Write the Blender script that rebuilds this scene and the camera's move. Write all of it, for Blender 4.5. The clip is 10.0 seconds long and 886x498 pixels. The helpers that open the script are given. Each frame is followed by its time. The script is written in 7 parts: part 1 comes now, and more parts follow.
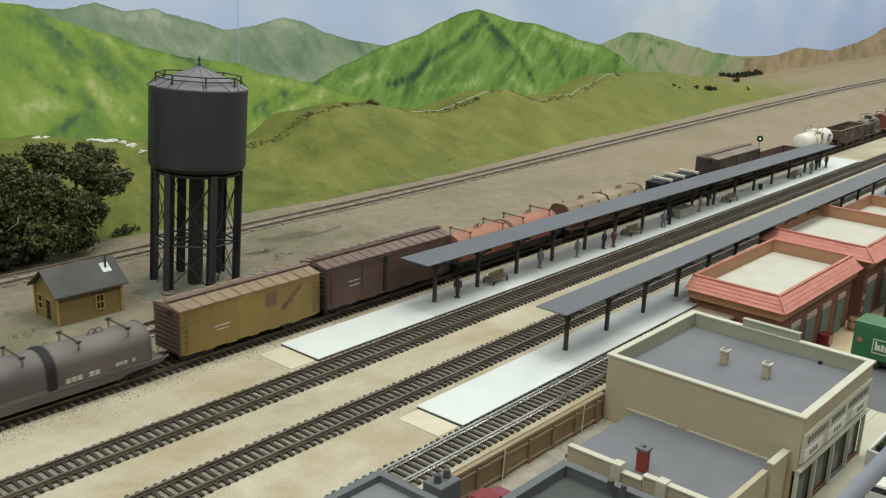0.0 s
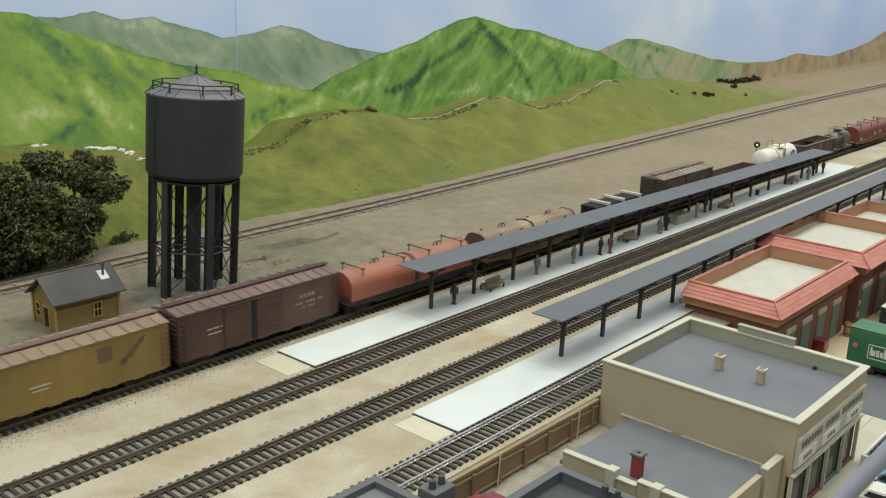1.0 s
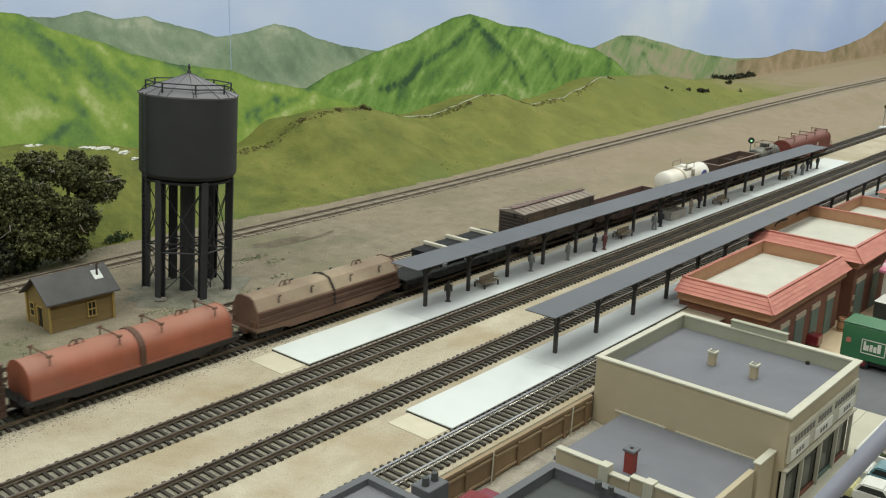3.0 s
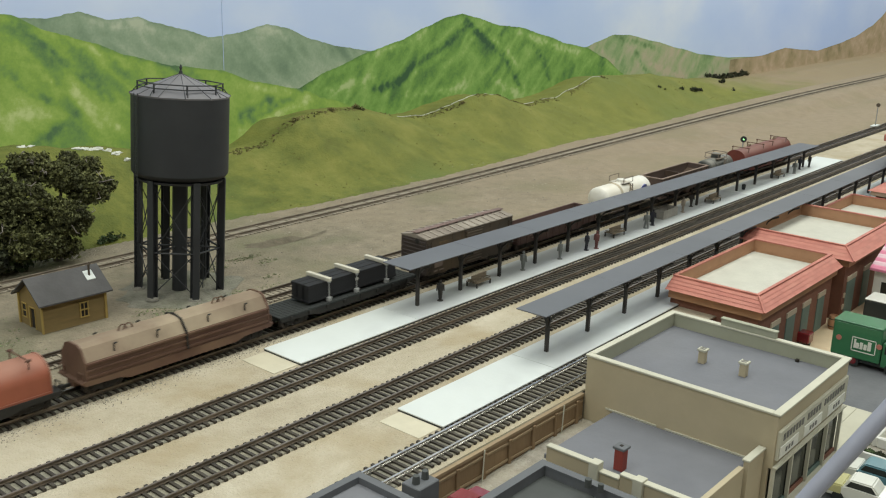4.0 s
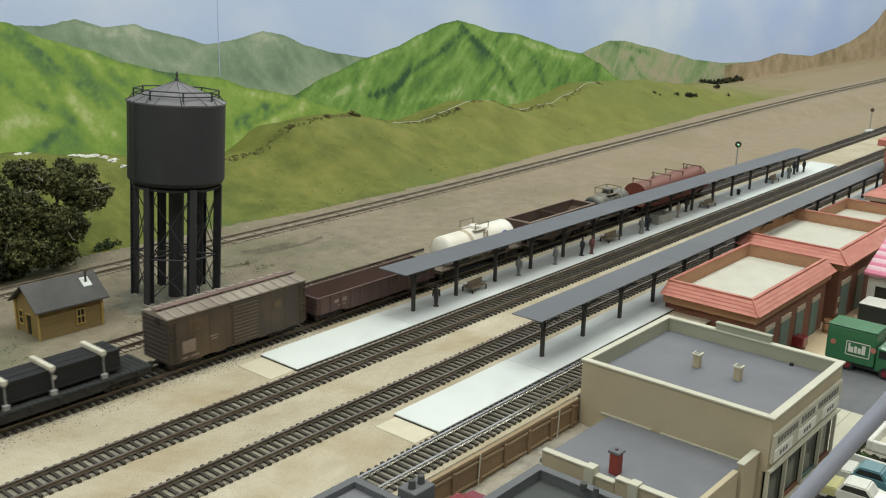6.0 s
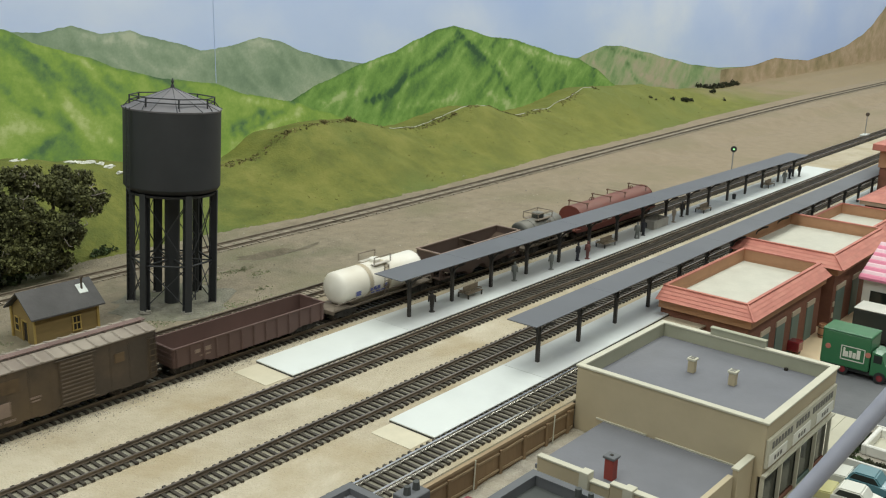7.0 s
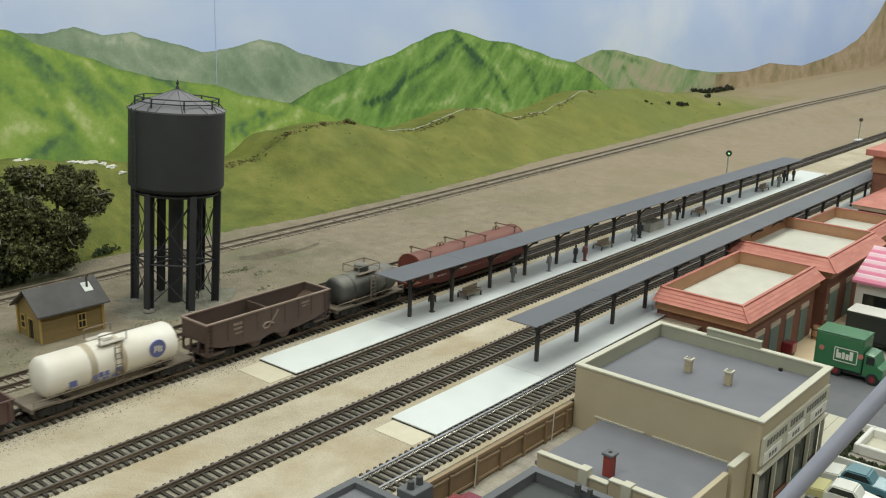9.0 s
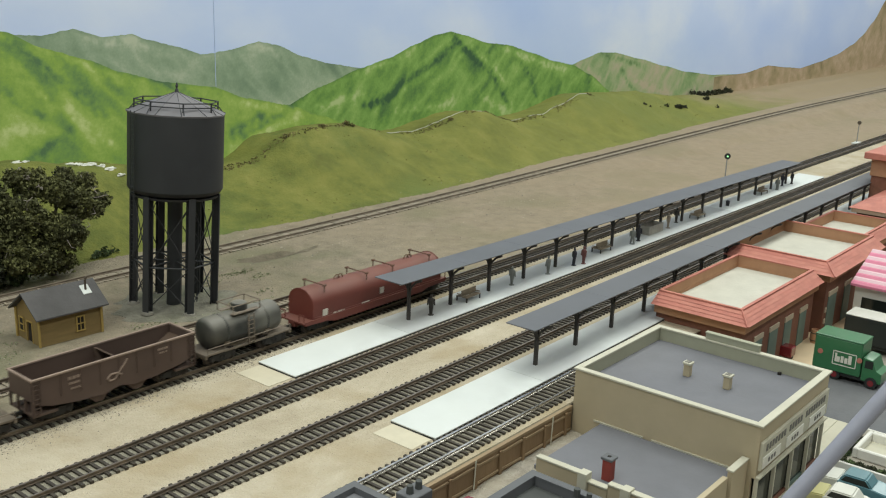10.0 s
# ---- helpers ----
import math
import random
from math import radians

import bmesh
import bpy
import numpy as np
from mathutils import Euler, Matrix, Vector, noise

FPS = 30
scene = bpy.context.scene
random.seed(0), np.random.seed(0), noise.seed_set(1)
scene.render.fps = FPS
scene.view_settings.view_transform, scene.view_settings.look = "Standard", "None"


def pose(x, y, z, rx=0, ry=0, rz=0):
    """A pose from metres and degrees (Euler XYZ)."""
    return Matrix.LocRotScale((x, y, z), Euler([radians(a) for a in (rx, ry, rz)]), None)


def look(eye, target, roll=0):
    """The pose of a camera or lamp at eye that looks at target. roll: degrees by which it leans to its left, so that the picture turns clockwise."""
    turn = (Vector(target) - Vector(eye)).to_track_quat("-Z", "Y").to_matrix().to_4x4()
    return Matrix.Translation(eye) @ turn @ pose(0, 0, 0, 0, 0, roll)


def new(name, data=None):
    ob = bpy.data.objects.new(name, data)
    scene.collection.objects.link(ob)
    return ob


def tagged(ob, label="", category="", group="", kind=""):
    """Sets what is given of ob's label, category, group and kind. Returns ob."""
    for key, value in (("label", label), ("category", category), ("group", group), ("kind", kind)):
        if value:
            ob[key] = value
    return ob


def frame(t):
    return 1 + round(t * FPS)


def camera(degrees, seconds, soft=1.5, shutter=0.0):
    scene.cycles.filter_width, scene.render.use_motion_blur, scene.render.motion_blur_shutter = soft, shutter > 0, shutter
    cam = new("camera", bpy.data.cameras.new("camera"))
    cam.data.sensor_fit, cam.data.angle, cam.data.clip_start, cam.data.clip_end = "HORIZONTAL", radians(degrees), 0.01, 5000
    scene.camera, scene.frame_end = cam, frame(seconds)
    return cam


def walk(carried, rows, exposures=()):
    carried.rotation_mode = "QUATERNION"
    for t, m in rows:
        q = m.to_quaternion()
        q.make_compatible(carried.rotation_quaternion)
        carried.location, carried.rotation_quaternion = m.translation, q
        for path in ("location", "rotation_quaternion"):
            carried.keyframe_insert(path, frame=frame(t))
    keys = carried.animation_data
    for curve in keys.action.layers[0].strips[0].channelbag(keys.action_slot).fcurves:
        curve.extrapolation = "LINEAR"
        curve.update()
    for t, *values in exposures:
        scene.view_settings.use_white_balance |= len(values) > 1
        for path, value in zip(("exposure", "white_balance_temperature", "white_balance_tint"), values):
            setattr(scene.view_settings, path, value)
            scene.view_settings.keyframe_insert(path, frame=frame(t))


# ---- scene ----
cam = camera(48.299, 10.0, soft=1.15, shutter=0.4)
PATH = [
    (0, (-0.48301, -0.37412, 0.30791), (0.24743, 0.24630, 0.02234), 2.23),
    (0.5, (-0.48392, -0.37680, 0.30998), (0.24689, 0.24455, 0.02744), 2.12),
    (1, (-0.48320, -0.37889, 0.30968), (0.24819, 0.24306, 0.02994), 2.09),
    (1.5, (-0.48325, -0.37933, 0.30962), (0.24770, 0.24338, 0.03043), 1.98),
    (2, (-0.48407, -0.37917, 0.30963), (0.24761, 0.24284, 0.03081), 1.84),
    (2.5, (-0.48257, -0.37973, 0.30960), (0.24907, 0.24150, 0.02893), 1.80),
    (4, (-0.48148, -0.38665, 0.31039), (0.25386, 0.22965, 0.02851), 1.63),
    (4.5, (-0.48099, -0.38664, 0.31010), (0.25500, 0.22918, 0.02886), 1.56),
    (5, (-0.48267, -0.38567, 0.31067), (0.25490, 0.22882, 0.03068), 1.60),
    (5.5, (-0.48329, -0.38722, 0.31051), (0.25481, 0.22749, 0.03239), 1.58),
    (7, (-0.48322, -0.39162, 0.31268), (0.25794, 0.22230, 0.04104), 1.40),
    (7.5, (-0.48298, -0.39008, 0.31251), (0.26044, 0.22252, 0.04409), 1.60),
    (8, (-0.49579, -0.39400, 0.31543), (0.25158, 0.21431, 0.04824), 1.89),
    (8.5, (-0.49653, -0.39321, 0.31364), (0.25092, 0.21505, 0.04653), 1.93),
    (9, (-0.49737, -0.39513, 0.31484), (0.24838, 0.21430, 0.04566), 1.83),
    (9.5, (-0.49790, -0.39596, 0.31598), (0.24774, 0.21416, 0.04806), 1.80),
    (10, (-0.49744, -0.39399, 0.31636), (0.24978, 0.21425, 0.04858), 1.95),
]
walk(cam, [(t, look(eye, target, roll)) for t, eye, target, roll in PATH])

# ---- light: ceiling fluorescents of a layout room ----
world = bpy.data.worlds.new("world")
scene.world = world
world.use_nodes = True
world.node_tree.nodes["Background"].inputs[0].default_value = (0.9, 0.95, 1.0, 1)
world.node_tree.nodes["Background"].inputs[1].default_value = 0.25
scene.view_settings.exposure = 0.0


def area_lamp(x, y, z, sx, sy, watts, colour):
    lamp = bpy.data.lights.new("ceiling_tube", "AREA")
    lamp.shape, lamp.size, lamp.size_y, lamp.energy, lamp.color = "RECTANGLE", sx, sy, watts, colour
    ob = new("ceiling_tube", lamp)
    ob.matrix_world = pose(x, y, z)


LAMP = (0.955, 1.0, 0.935)
for lx in (-1.2, 0.4, 2.0, 3.6):
    area_lamp(lx, 0.12, 1.52, 1.2, 0.7, 14.6, LAMP)
    area_lamp(lx, -0.95, 1.52, 1.2, 0.25, 7.6, LAMP)

# ---- mesh helpers; lengths in millimetres of the model ----
MM = 0.001


def part(name, bm, material, parent=None, label="", smooth=False):
    """Links bm (millimetres) as one mesh object, under a thing or a part."""
    bmesh.ops.recalc_face_normals(bm, faces=bm.faces)
    mesh = bpy.data.meshes.new(name)
    for v in bm.verts:
        v.co *= MM
    if smooth:
        for f in bm.faces:
            f.smooth = True
    bm.to_mesh(mesh)
    bm.free()
    mesh.materials.append(material)
    if smooth:
        mesh.set_sharp_from_angle(angle=radians(35))
    ob = new(name, mesh)
    ob.parent = parent
    if label:
        ob["label"] = label
    return ob


def thing(name, label, category, x=0, y=0, z=0, rz=0, group="", kind=""):
    ob = new(name)
    ob.empty_display_size = 0.01
    ob.matrix_world = pose(x * MM, y * MM, z * MM, 0, 0, rz)
    return tagged(ob, label, category, group, kind)


def B():
    return bmesh.new()


def box(bm, x0, x1, y0, y1, z0, z1, bevel=0.0):
    vs = [bm.verts.new((x, y, z)) for x in (x0, x1) for y in (y0, y1) for z in (z0, z1)]
    fs = [bm.faces.new([vs[i] for i in q]) for q in ((0, 1, 3, 2), (4, 6, 7, 5), (0, 4, 5, 1), (2, 3, 7, 6), (0, 2, 6, 4), (1, 5, 7, 3))]
    if bevel:
        es = list({e for f in fs for e in f.edges})
        bmesh.ops.bevel(bm, geom=es, offset=bevel, segments=1, affect="EDGES", profile=0.5)
    return bm


def tube(bm, a, b, r, n=8, r2=None):
    """A capped cylinder or cone from a to b."""
    a, b = Vector(a), Vector(b)
    turn = (b - a).to_track_quat("Z", "Y").to_matrix()
    r2 = r if r2 is None else r2
    rings = []
    for c, rad in ((a, r), (b, r2)):
        rings.append([bm.verts.new(c + turn @ Vector((math.cos(2 * math.pi * i / n) * rad, math.sin(2 * math.pi * i / n) * rad, 0))) for i in range(n)])
    for i in range(n):
        bm.faces.new((rings[0][i], rings[0][(i + 1) % n], rings[1][(i + 1) % n], rings[1][i]))
    bm.faces.new(rings[0][::-1])
    bm.faces.new(rings[1])
    return bm


def lathe(bm, profile, n=24, axis="z", centre=(0, 0, 0)):
    """Turns a profile of (radius, height) round an axis through centre."""
    rings = []
    for r, h in profile:
        ring = []
        for i in range(n):
            c, s = math.cos(2 * math.pi * i / n) * r, math.sin(2 * math.pi * i / n) * r
            p = (c, s, h) if axis == "z" else (h, c, s) if axis == "x" else (c, h, s)
            ring.append(bm.verts.new(Vector(p) + Vector(centre)))
        rings.append(ring)
    for a, b in zip(rings, rings[1:]):
        for i in range(n):
            bm.faces.new((a[i], a[(i + 1) % n], b[(i + 1) % n], b[i]))
    bm.faces.new(rings[0][::-1])
    bm.faces.new(rings[-1])
    return bm


def prism(bm, outline, d0, d1, axis="x"):
    """An outline of 2D points drawn out from d0 to d1 along an axis."""
    def at(p, d):
        return (d, p[0], p[1]) if axis == "x" else (p[0], d, p[1]) if axis == "y" else (p[0], p[1], d)
    a = [bm.verts.new(at(p, d0)) for p in outline]
    b = [bm.verts.new(at(p, d1)) for p in outline]
    n = len(outline)
    for i in range(n):
        bm.faces.new((a[i], a[(i + 1) % n], b[(i + 1) % n], b[i]))
    bm.faces.new(a[::-1])
    bm.faces.new(b)
    return bm


def rod(bm, points, r, n=6):
    for a, b in zip(points, points[1:]):
        tube(bm, a, b, r, n)
    return bm


# ---- materials ----
def material(name, colour, rough=0.7, metal=0.0, vary=0.15, scale=60.0, bump=0.0, bump_scale=400.0, stain=None, stain_amount=0.5, stain_scale=25.0, coat=0.0, stretch=(1, 1, 1), island=0.0, detail=6.0, dust=None, dust_amount=0.5):
    """A painted or natural surface: base colour varied at two scales, a stain colour in patches, fine relief."""
    m = bpy.data.materials.new(name)
    m.use_nodes = True
    nt = m.node_tree
    p = nt.nodes["Principled BSDF"]
    p.inputs["Roughness"].default_value, p.inputs["Metallic"].default_value = rough, metal
    p.inputs["Coat Weight"].default_value = coat
    tc = nt.nodes.new("ShaderNodeTexCoord")
    mp = nt.nodes.new("ShaderNodeMapping")
    mp.inputs["Scale"].default_value = stretch
    info = nt.nodes.new("ShaderNodeObjectInfo")
    shift = nt.nodes.new("ShaderNodeVectorMath")
    shift.operation = "MULTIPLY_ADD"
    shift.inputs[1].default_value = (1, 1, 1)
    nt.links.new(tc.outputs["Object"], mp.inputs[0])
    nt.links.new(mp.outputs[0], shift.inputs[0])
    nt.links.new(info.outputs["Random"], shift.inputs[2])
    n1 = nt.nodes.new("ShaderNodeTexNoise")
    n1.inputs["Scale"].default_value, n1.inputs["Detail"].default_value, n1.inputs["Roughness"].default_value = scale, detail, 0.65
    n2 = nt.nodes.new("ShaderNodeTexNoise")
    n2.inputs["Scale"].default_value, n2.inputs["Detail"].default_value = stain_scale, 5.0
    for n in (n1, n2):
        nt.links.new(shift.outputs[0], n.inputs["Vector"])
    r1 = nt.nodes.new("ShaderNodeValToRGB")
    lo = tuple(max(0, c * (1 - vary * 1.6)) for c in colour)
    hi = tuple(min(1, c * (1 + vary * 1.6)) for c in colour)
    r1.color_ramp.elements[0].position, r1.color_ramp.elements[1].position = 0.25, 0.75
    r1.color_ramp.elements[0].color, r1.color_ramp.elements[1].color = (*lo, 1), (*hi, 1)
    nt.links.new(n1.outputs["Fac"], r1.inputs[0])
    out = r1.outputs[0]
    if stain:
        r2 = nt.nodes.new("ShaderNodeValToRGB")
        r2.color_ramp.elements[0].position, r2.color_ramp.elements[1].position = 0.45, 0.72
        r2.color_ramp.elements[0].color, r2.color_ramp.elements[1].color = (0, 0, 0, 1), (stain_amount,) * 3 + (1,)
        nt.links.new(n2.outputs["Fac"], r2.inputs[0])
        mix = nt.nodes.new("ShaderNodeMix")
        mix.data_type = "RGBA"
        mix.inputs["B"].default_value = (*stain, 1)
        nt.links.new(r2.outputs[0], mix.inputs["Factor"])
        nt.links.new(out, mix.inputs["A"])
        out = mix.outputs["Result"]
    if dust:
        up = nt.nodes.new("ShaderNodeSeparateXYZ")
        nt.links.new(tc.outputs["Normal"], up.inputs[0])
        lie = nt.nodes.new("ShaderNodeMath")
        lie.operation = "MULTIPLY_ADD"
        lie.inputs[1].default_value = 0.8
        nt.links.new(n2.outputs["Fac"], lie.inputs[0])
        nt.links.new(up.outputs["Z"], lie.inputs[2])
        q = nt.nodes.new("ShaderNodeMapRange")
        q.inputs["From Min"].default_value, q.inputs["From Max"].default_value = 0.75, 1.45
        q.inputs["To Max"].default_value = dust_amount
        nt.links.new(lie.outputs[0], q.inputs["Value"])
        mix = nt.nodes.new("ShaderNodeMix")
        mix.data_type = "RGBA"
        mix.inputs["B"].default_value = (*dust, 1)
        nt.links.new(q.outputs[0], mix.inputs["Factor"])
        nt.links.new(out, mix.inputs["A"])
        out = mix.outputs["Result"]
    if island:
        geo = nt.nodes.new("ShaderNodeNewGeometry")
        hsv = nt.nodes.new("ShaderNodeHueSaturation")
        mr = nt.nodes.new("ShaderNodeMapRange")
        mr.inputs["To Min"].default_value, mr.inputs["To Max"].default_value = 1 - island, 1 + island
        nt.links.new(geo.outputs["Random Per Island"], mr.inputs["Value"])
        nt.links.new(mr.outputs[0], hsv.inputs["Value"])
        nt.links.new(out, hsv.inputs["Color"])
        out = hsv.outputs[0]
    nt.links.new(out, p.inputs["Base Color"])
    if bump:
        n3 = nt.nodes.new("ShaderNodeTexNoise")
        n3.inputs["Scale"].default_value, n3.inputs["Detail"].default_value = bump_scale, 4.0
        nt.links.new(shift.outputs[0], n3.inputs["Vector"])
        bp = nt.nodes.new("ShaderNodeBump")
        bp.inputs["Strength"].default_value, bp.inputs["Distance"].default_value = bump, 0.001
        nt.links.new(n3.outputs["Fac"], bp.inputs["Height"])
        nt.links.new(bp.outputs[0], p.inputs["Normal"])
    return m


M = dict(
    white=material("white_styrene", (0.72, 0.75, 0.72), 0.55, vary=0.03, scale=20),
    black=material("black_paint", (0.02, 0.021, 0.024), 0.6, vary=0.2, scale=60),
)


def ramp_material(name, stops, scale, stretch=(1, 1, 1), rough=0.95, bump=0.4, bump_scale=700, warp=0.0, turn=0.0, rough_noise=0.7, gully=None, gully_scale=20.0, patch=None):
    """Painted or scattered scenery: noise through a ramp of colours; gully: a darker colour along crooked lines; patch: a second colour in broad patches."""
    m = bpy.data.materials.new(name)
    m.use_nodes = True
    nt = m.node_tree
    p = nt.nodes["Principled BSDF"]
    p.inputs["Roughness"].default_value = rough
    p.inputs["Specular IOR Level"].default_value = 0.2
    tc = nt.nodes.new("ShaderNodeTexCoord")
    mp = nt.nodes.new("ShaderNodeMapping")
    mp.inputs["Scale"].default_value = stretch
    mp.inputs["Rotation"].default_value = (0, turn, 0)
    nt.links.new(tc.outputs["Object"], mp.inputs[0])
    n = nt.nodes.new("ShaderNodeTexNoise")
    n.inputs["Scale"].default_value, n.inputs["Detail"].default_value, n.inputs["Roughness"].default_value, n.inputs["Distortion"].default_value = scale, 9.0, rough_noise, warp
    nt.links.new(mp.outputs[0], n.inputs["Vector"])
    r = nt.nodes.new("ShaderNodeValToRGB")
    els = r.color_ramp.elements
    while len(els) < len(stops):
        els.new(0.5)
    for e, (pos, c) in zip(els, stops):
        e.position, e.color = pos, (*c, 1)
    nt.links.new(n.outputs["Fac"], r.inputs[0])
    out = r.outputs[0]

    def blend(colour, node, lo, hi, amount):
        nonlocal out
        q = nt.nodes.new("ShaderNodeMapRange")
        q.inputs["From Min"].default_value, q.inputs["From Max"].default_value = lo, hi
        q.inputs["To Max"].default_value = amount
        nt.links.new(node, q.inputs["Value"])
        mix = nt.nodes.new("ShaderNodeMix")
        mix.data_type = "RGBA"
        mix.inputs["B"].default_value = (*colour, 1)
        nt.links.new(q.outputs[0], mix.inputs["Factor"])
        nt.links.new(out, mix.inputs["A"])
        out = mix.outputs["Result"]

    if patch:
        n2 = nt.nodes.new("ShaderNodeTexNoise")
        n2.inputs["Scale"].default_value, n2.inputs["Detail"].default_value = patch[1], 4.0
        nt.links.new(tc.outputs["Object"], n2.inputs["Vector"])
        blend(patch[0], n2.outputs["Fac"], 0.48, 0.66, patch[2])
    if gully:
        n4 = nt.nodes.new("ShaderNodeTexNoise")
        n4.inputs["Scale"].default_value, n4.inputs["Detail"].default_value = gully_scale * 1.5, 3.0
        nt.links.new(tc.outputs["Object"], n4.inputs["Vector"])
        mv = nt.nodes.new("ShaderNodeVectorMath")
        mv.operation = "MULTIPLY_ADD"
        mv.inputs[1].default_value = (0.16, 0.16, 0.16)
        nt.links.new(n4.outputs["Color"], mv.inputs[0])
        nt.links.new(mp.outputs[0], mv.inputs[2])
        vo = nt.nodes.new("ShaderNodeTexVoronoi")
        vo.feature = "DISTANCE_TO_EDGE"
        vo.inputs["Scale"].default_value = gully_scale
        nt.links.new(mv.outputs[0], vo.inputs["Vector"])
        blend(gully, vo.outputs["Distance"], 0.3, 0.0, 0.35)
    nt.links.new(out, p.inputs["Base Color"])
    if bump:
        n3 = nt.nodes.new("ShaderNodeTexNoise")
        n3.inputs["Scale"].default_value, n3.inputs["Detail"].default_value = bump_scale, 4.0
        nt.links.new(tc.outputs["Object"], n3.inputs["Vector"])
        bp = nt.nodes.new("ShaderNodeBump")
        bp.inputs["Strength"].default_value, bp.inputs["Distance"].default_value = bump, 0.0015
        nt.links.new(n3.outputs["Fac"], bp.inputs["Height"])
        nt.links.new(bp.outputs[0], p.inputs["Normal"])
    return m


M["yard"] = ramp_material("yard_dirt", [(0.28, (0.165, 0.14, 0.1)), (0.45, (0.235, 0.2, 0.145)), (0.6, (0.28, 0.236, 0.172)), (0.75, (0.36, 0.305, 0.225))], 45, patch=((0.155, 0.158, 0.092), 7.0, 0.7), bump=0.9, bump_scale=380)
M["pale_sand"] = ramp_material("pale_sand", [(0.25, (0.27, 0.22, 0.15)), (0.42, (0.43, 0.37, 0.27)), (0.58, (0.53, 0.47, 0.36)), (0.75, (0.64, 0.59, 0.48))], 6, patch=((0.36, 0.28, 0.16), 15.0, 0.55), bump=0.8, bump_scale=600, rough_noise=0.8, warp=0.5)
M["hill_grass"] = ramp_material("hill_grass", [(0.25, (0.08, 0.083, 0.026)), (0.42, (0.122, 0.14, 0.036)), (0.55, (0.175, 0.185, 0.046)), (0.72, (0.25, 0.235, 0.07))], 16, bump=0.9, bump_scale=350, patch=((0.092, 0.138, 0.042), 6.0, 0.7))
def fade_east(m, colour, x0, x1, most=1.0):
    """Lets a second colour take over along the layout, with a ragged edge: scatter, and the platforms' painted shade.
    """
    nt = m.node_tree
    p = nt.nodes["Principled BSDF"]
    old = p.inputs["Base Color"].links[0].from_socket
    tc = nt.nodes.new("ShaderNodeTexCoord")
    sep = nt.nodes.new("ShaderNodeSeparateXYZ")
    nt.links.new(tc.outputs["Object"], sep.inputs[0])
    n = nt.nodes.new("ShaderNodeTexNoise")
    n.inputs["Scale"].default_value, n.inputs["Detail"].default_value = 9.0, 6.0
    nt.links.new(tc.outputs["Object"], n.inputs["Vector"])
    add = nt.nodes.new("ShaderNodeMath")
    add.operation = "MULTIPLY_ADD"
    add.inputs[1].default_value = 0.9
    nt.links.new(n.outputs["Fac"], add.inputs[0])
    nt.links.new(sep.outputs["X"], add.inputs[2])
    mr = nt.nodes.new("ShaderNodeMapRange")
    mr.inputs["From Min"].default_value, mr.inputs["From Max"].default_value = x0 + 0.45, x1 + 0.45
    mr.inputs["To Max"].default_value = most
    nt.links.new(add.outputs[0], mr.inputs["Value"])
    mix = nt.nodes.new("ShaderNodeMix")
    mix.data_type = "RGBA"
    mix.inputs["B"].default_value = (*colour, 1)
    nt.links.new(mr.outputs[0], mix.inputs["Factor"])
    nt.links.new(old, mix.inputs["A"])
    nt.links.new(mix.outputs["Result"], p.inputs["Base Color"])


fade_east(M["hill_grass"], (0.245, 0.245, 0.068), 0.35, 1.0, 0.45)
fade_east(M["hill_grass"], (0.33, 0.25, 0.17), 1.75, 2.25, 0.85)
fade_east(M["yard"], (0.37, 0.285, 0.195), 0.15, 0.9, 0.5)
M["paint_sky"] = ramp_material("painted_sky", [(0.3, (0.47, 0.6, 0.93)), (0.52, (0.57, 0.68, 0.96)), (0.72, (0.76, 0.82, 0.97))], 2.2, (1, 1, 1.6), bump=0, rough=0.8, turn=0.3, rough_noise=0.5)
M["seam"] = material("seam_gap", (0.45, 0.56, 0.83), 0.9)
M["plaster"] = material("bare_plaster", (0.66, 0.66, 0.6), 0.95, vary=0.1, scale=90, bump=0.6)
M["room"] = material("room_paint", (0.5, 0.49, 0.47), 0.9, vary=0.03)
M["town_dirt"] = ramp_material("town_dirt", [(0.25, (0.24, 0.22, 0.18)), (0.5, (0.36, 0.33, 0.28)), (0.75, (0.47, 0.44, 0.37))], 25, bump=0.7, bump_scale=600)

# ---- the land: yard, bank, foothills as one sheet ----
WALL_Y = 770


def smooth01(v):
    v = min(1.0, max(0.0, v))
    return v * v * (3 - 2 * v)


def between(x, table):
    for (a, va), (b, vb) in zip(table, table[1:]):
        if x <= b:
            return va + (vb - va) * smooth01((x - a) / (b - a)) if x > a else va
    return table[-1][1]


REAR_Z = [(300, 0), (2200, 17), (4200, 18)]
FOOT_Y = [(-900, 580), (0, 568), (70, 557), (220, 556), (380, 540), (600, 537), (760, 542), (960, 556), (1134, 548), (1400, 552), (1730, 585), (2140, 640), (4200, 650)]
CREST_Z = [(-900, 90), (60, 90), (179, 72), (300, 40), (400, 46), (480, 80), (584, 86), (743, 55), (928, 79), (1050, 49), (1130, 53), (1318, 82), (1487, 75), (1805, 40), (2100, 24), (4200, 30)]


def rear_y(x):
    return 499 + 6 * smooth01((x - 300) / 900)


DIP = (232, 445)


def foot_y(x):
    """The ragged line where the grass begins."""
    return between(x, FOOT_Y) + 4.5 * noise.noise(Vector((x / 45, 2.0, 0))) + 2.5 * noise.noise(Vector((x / 14, 5.0, 0)))


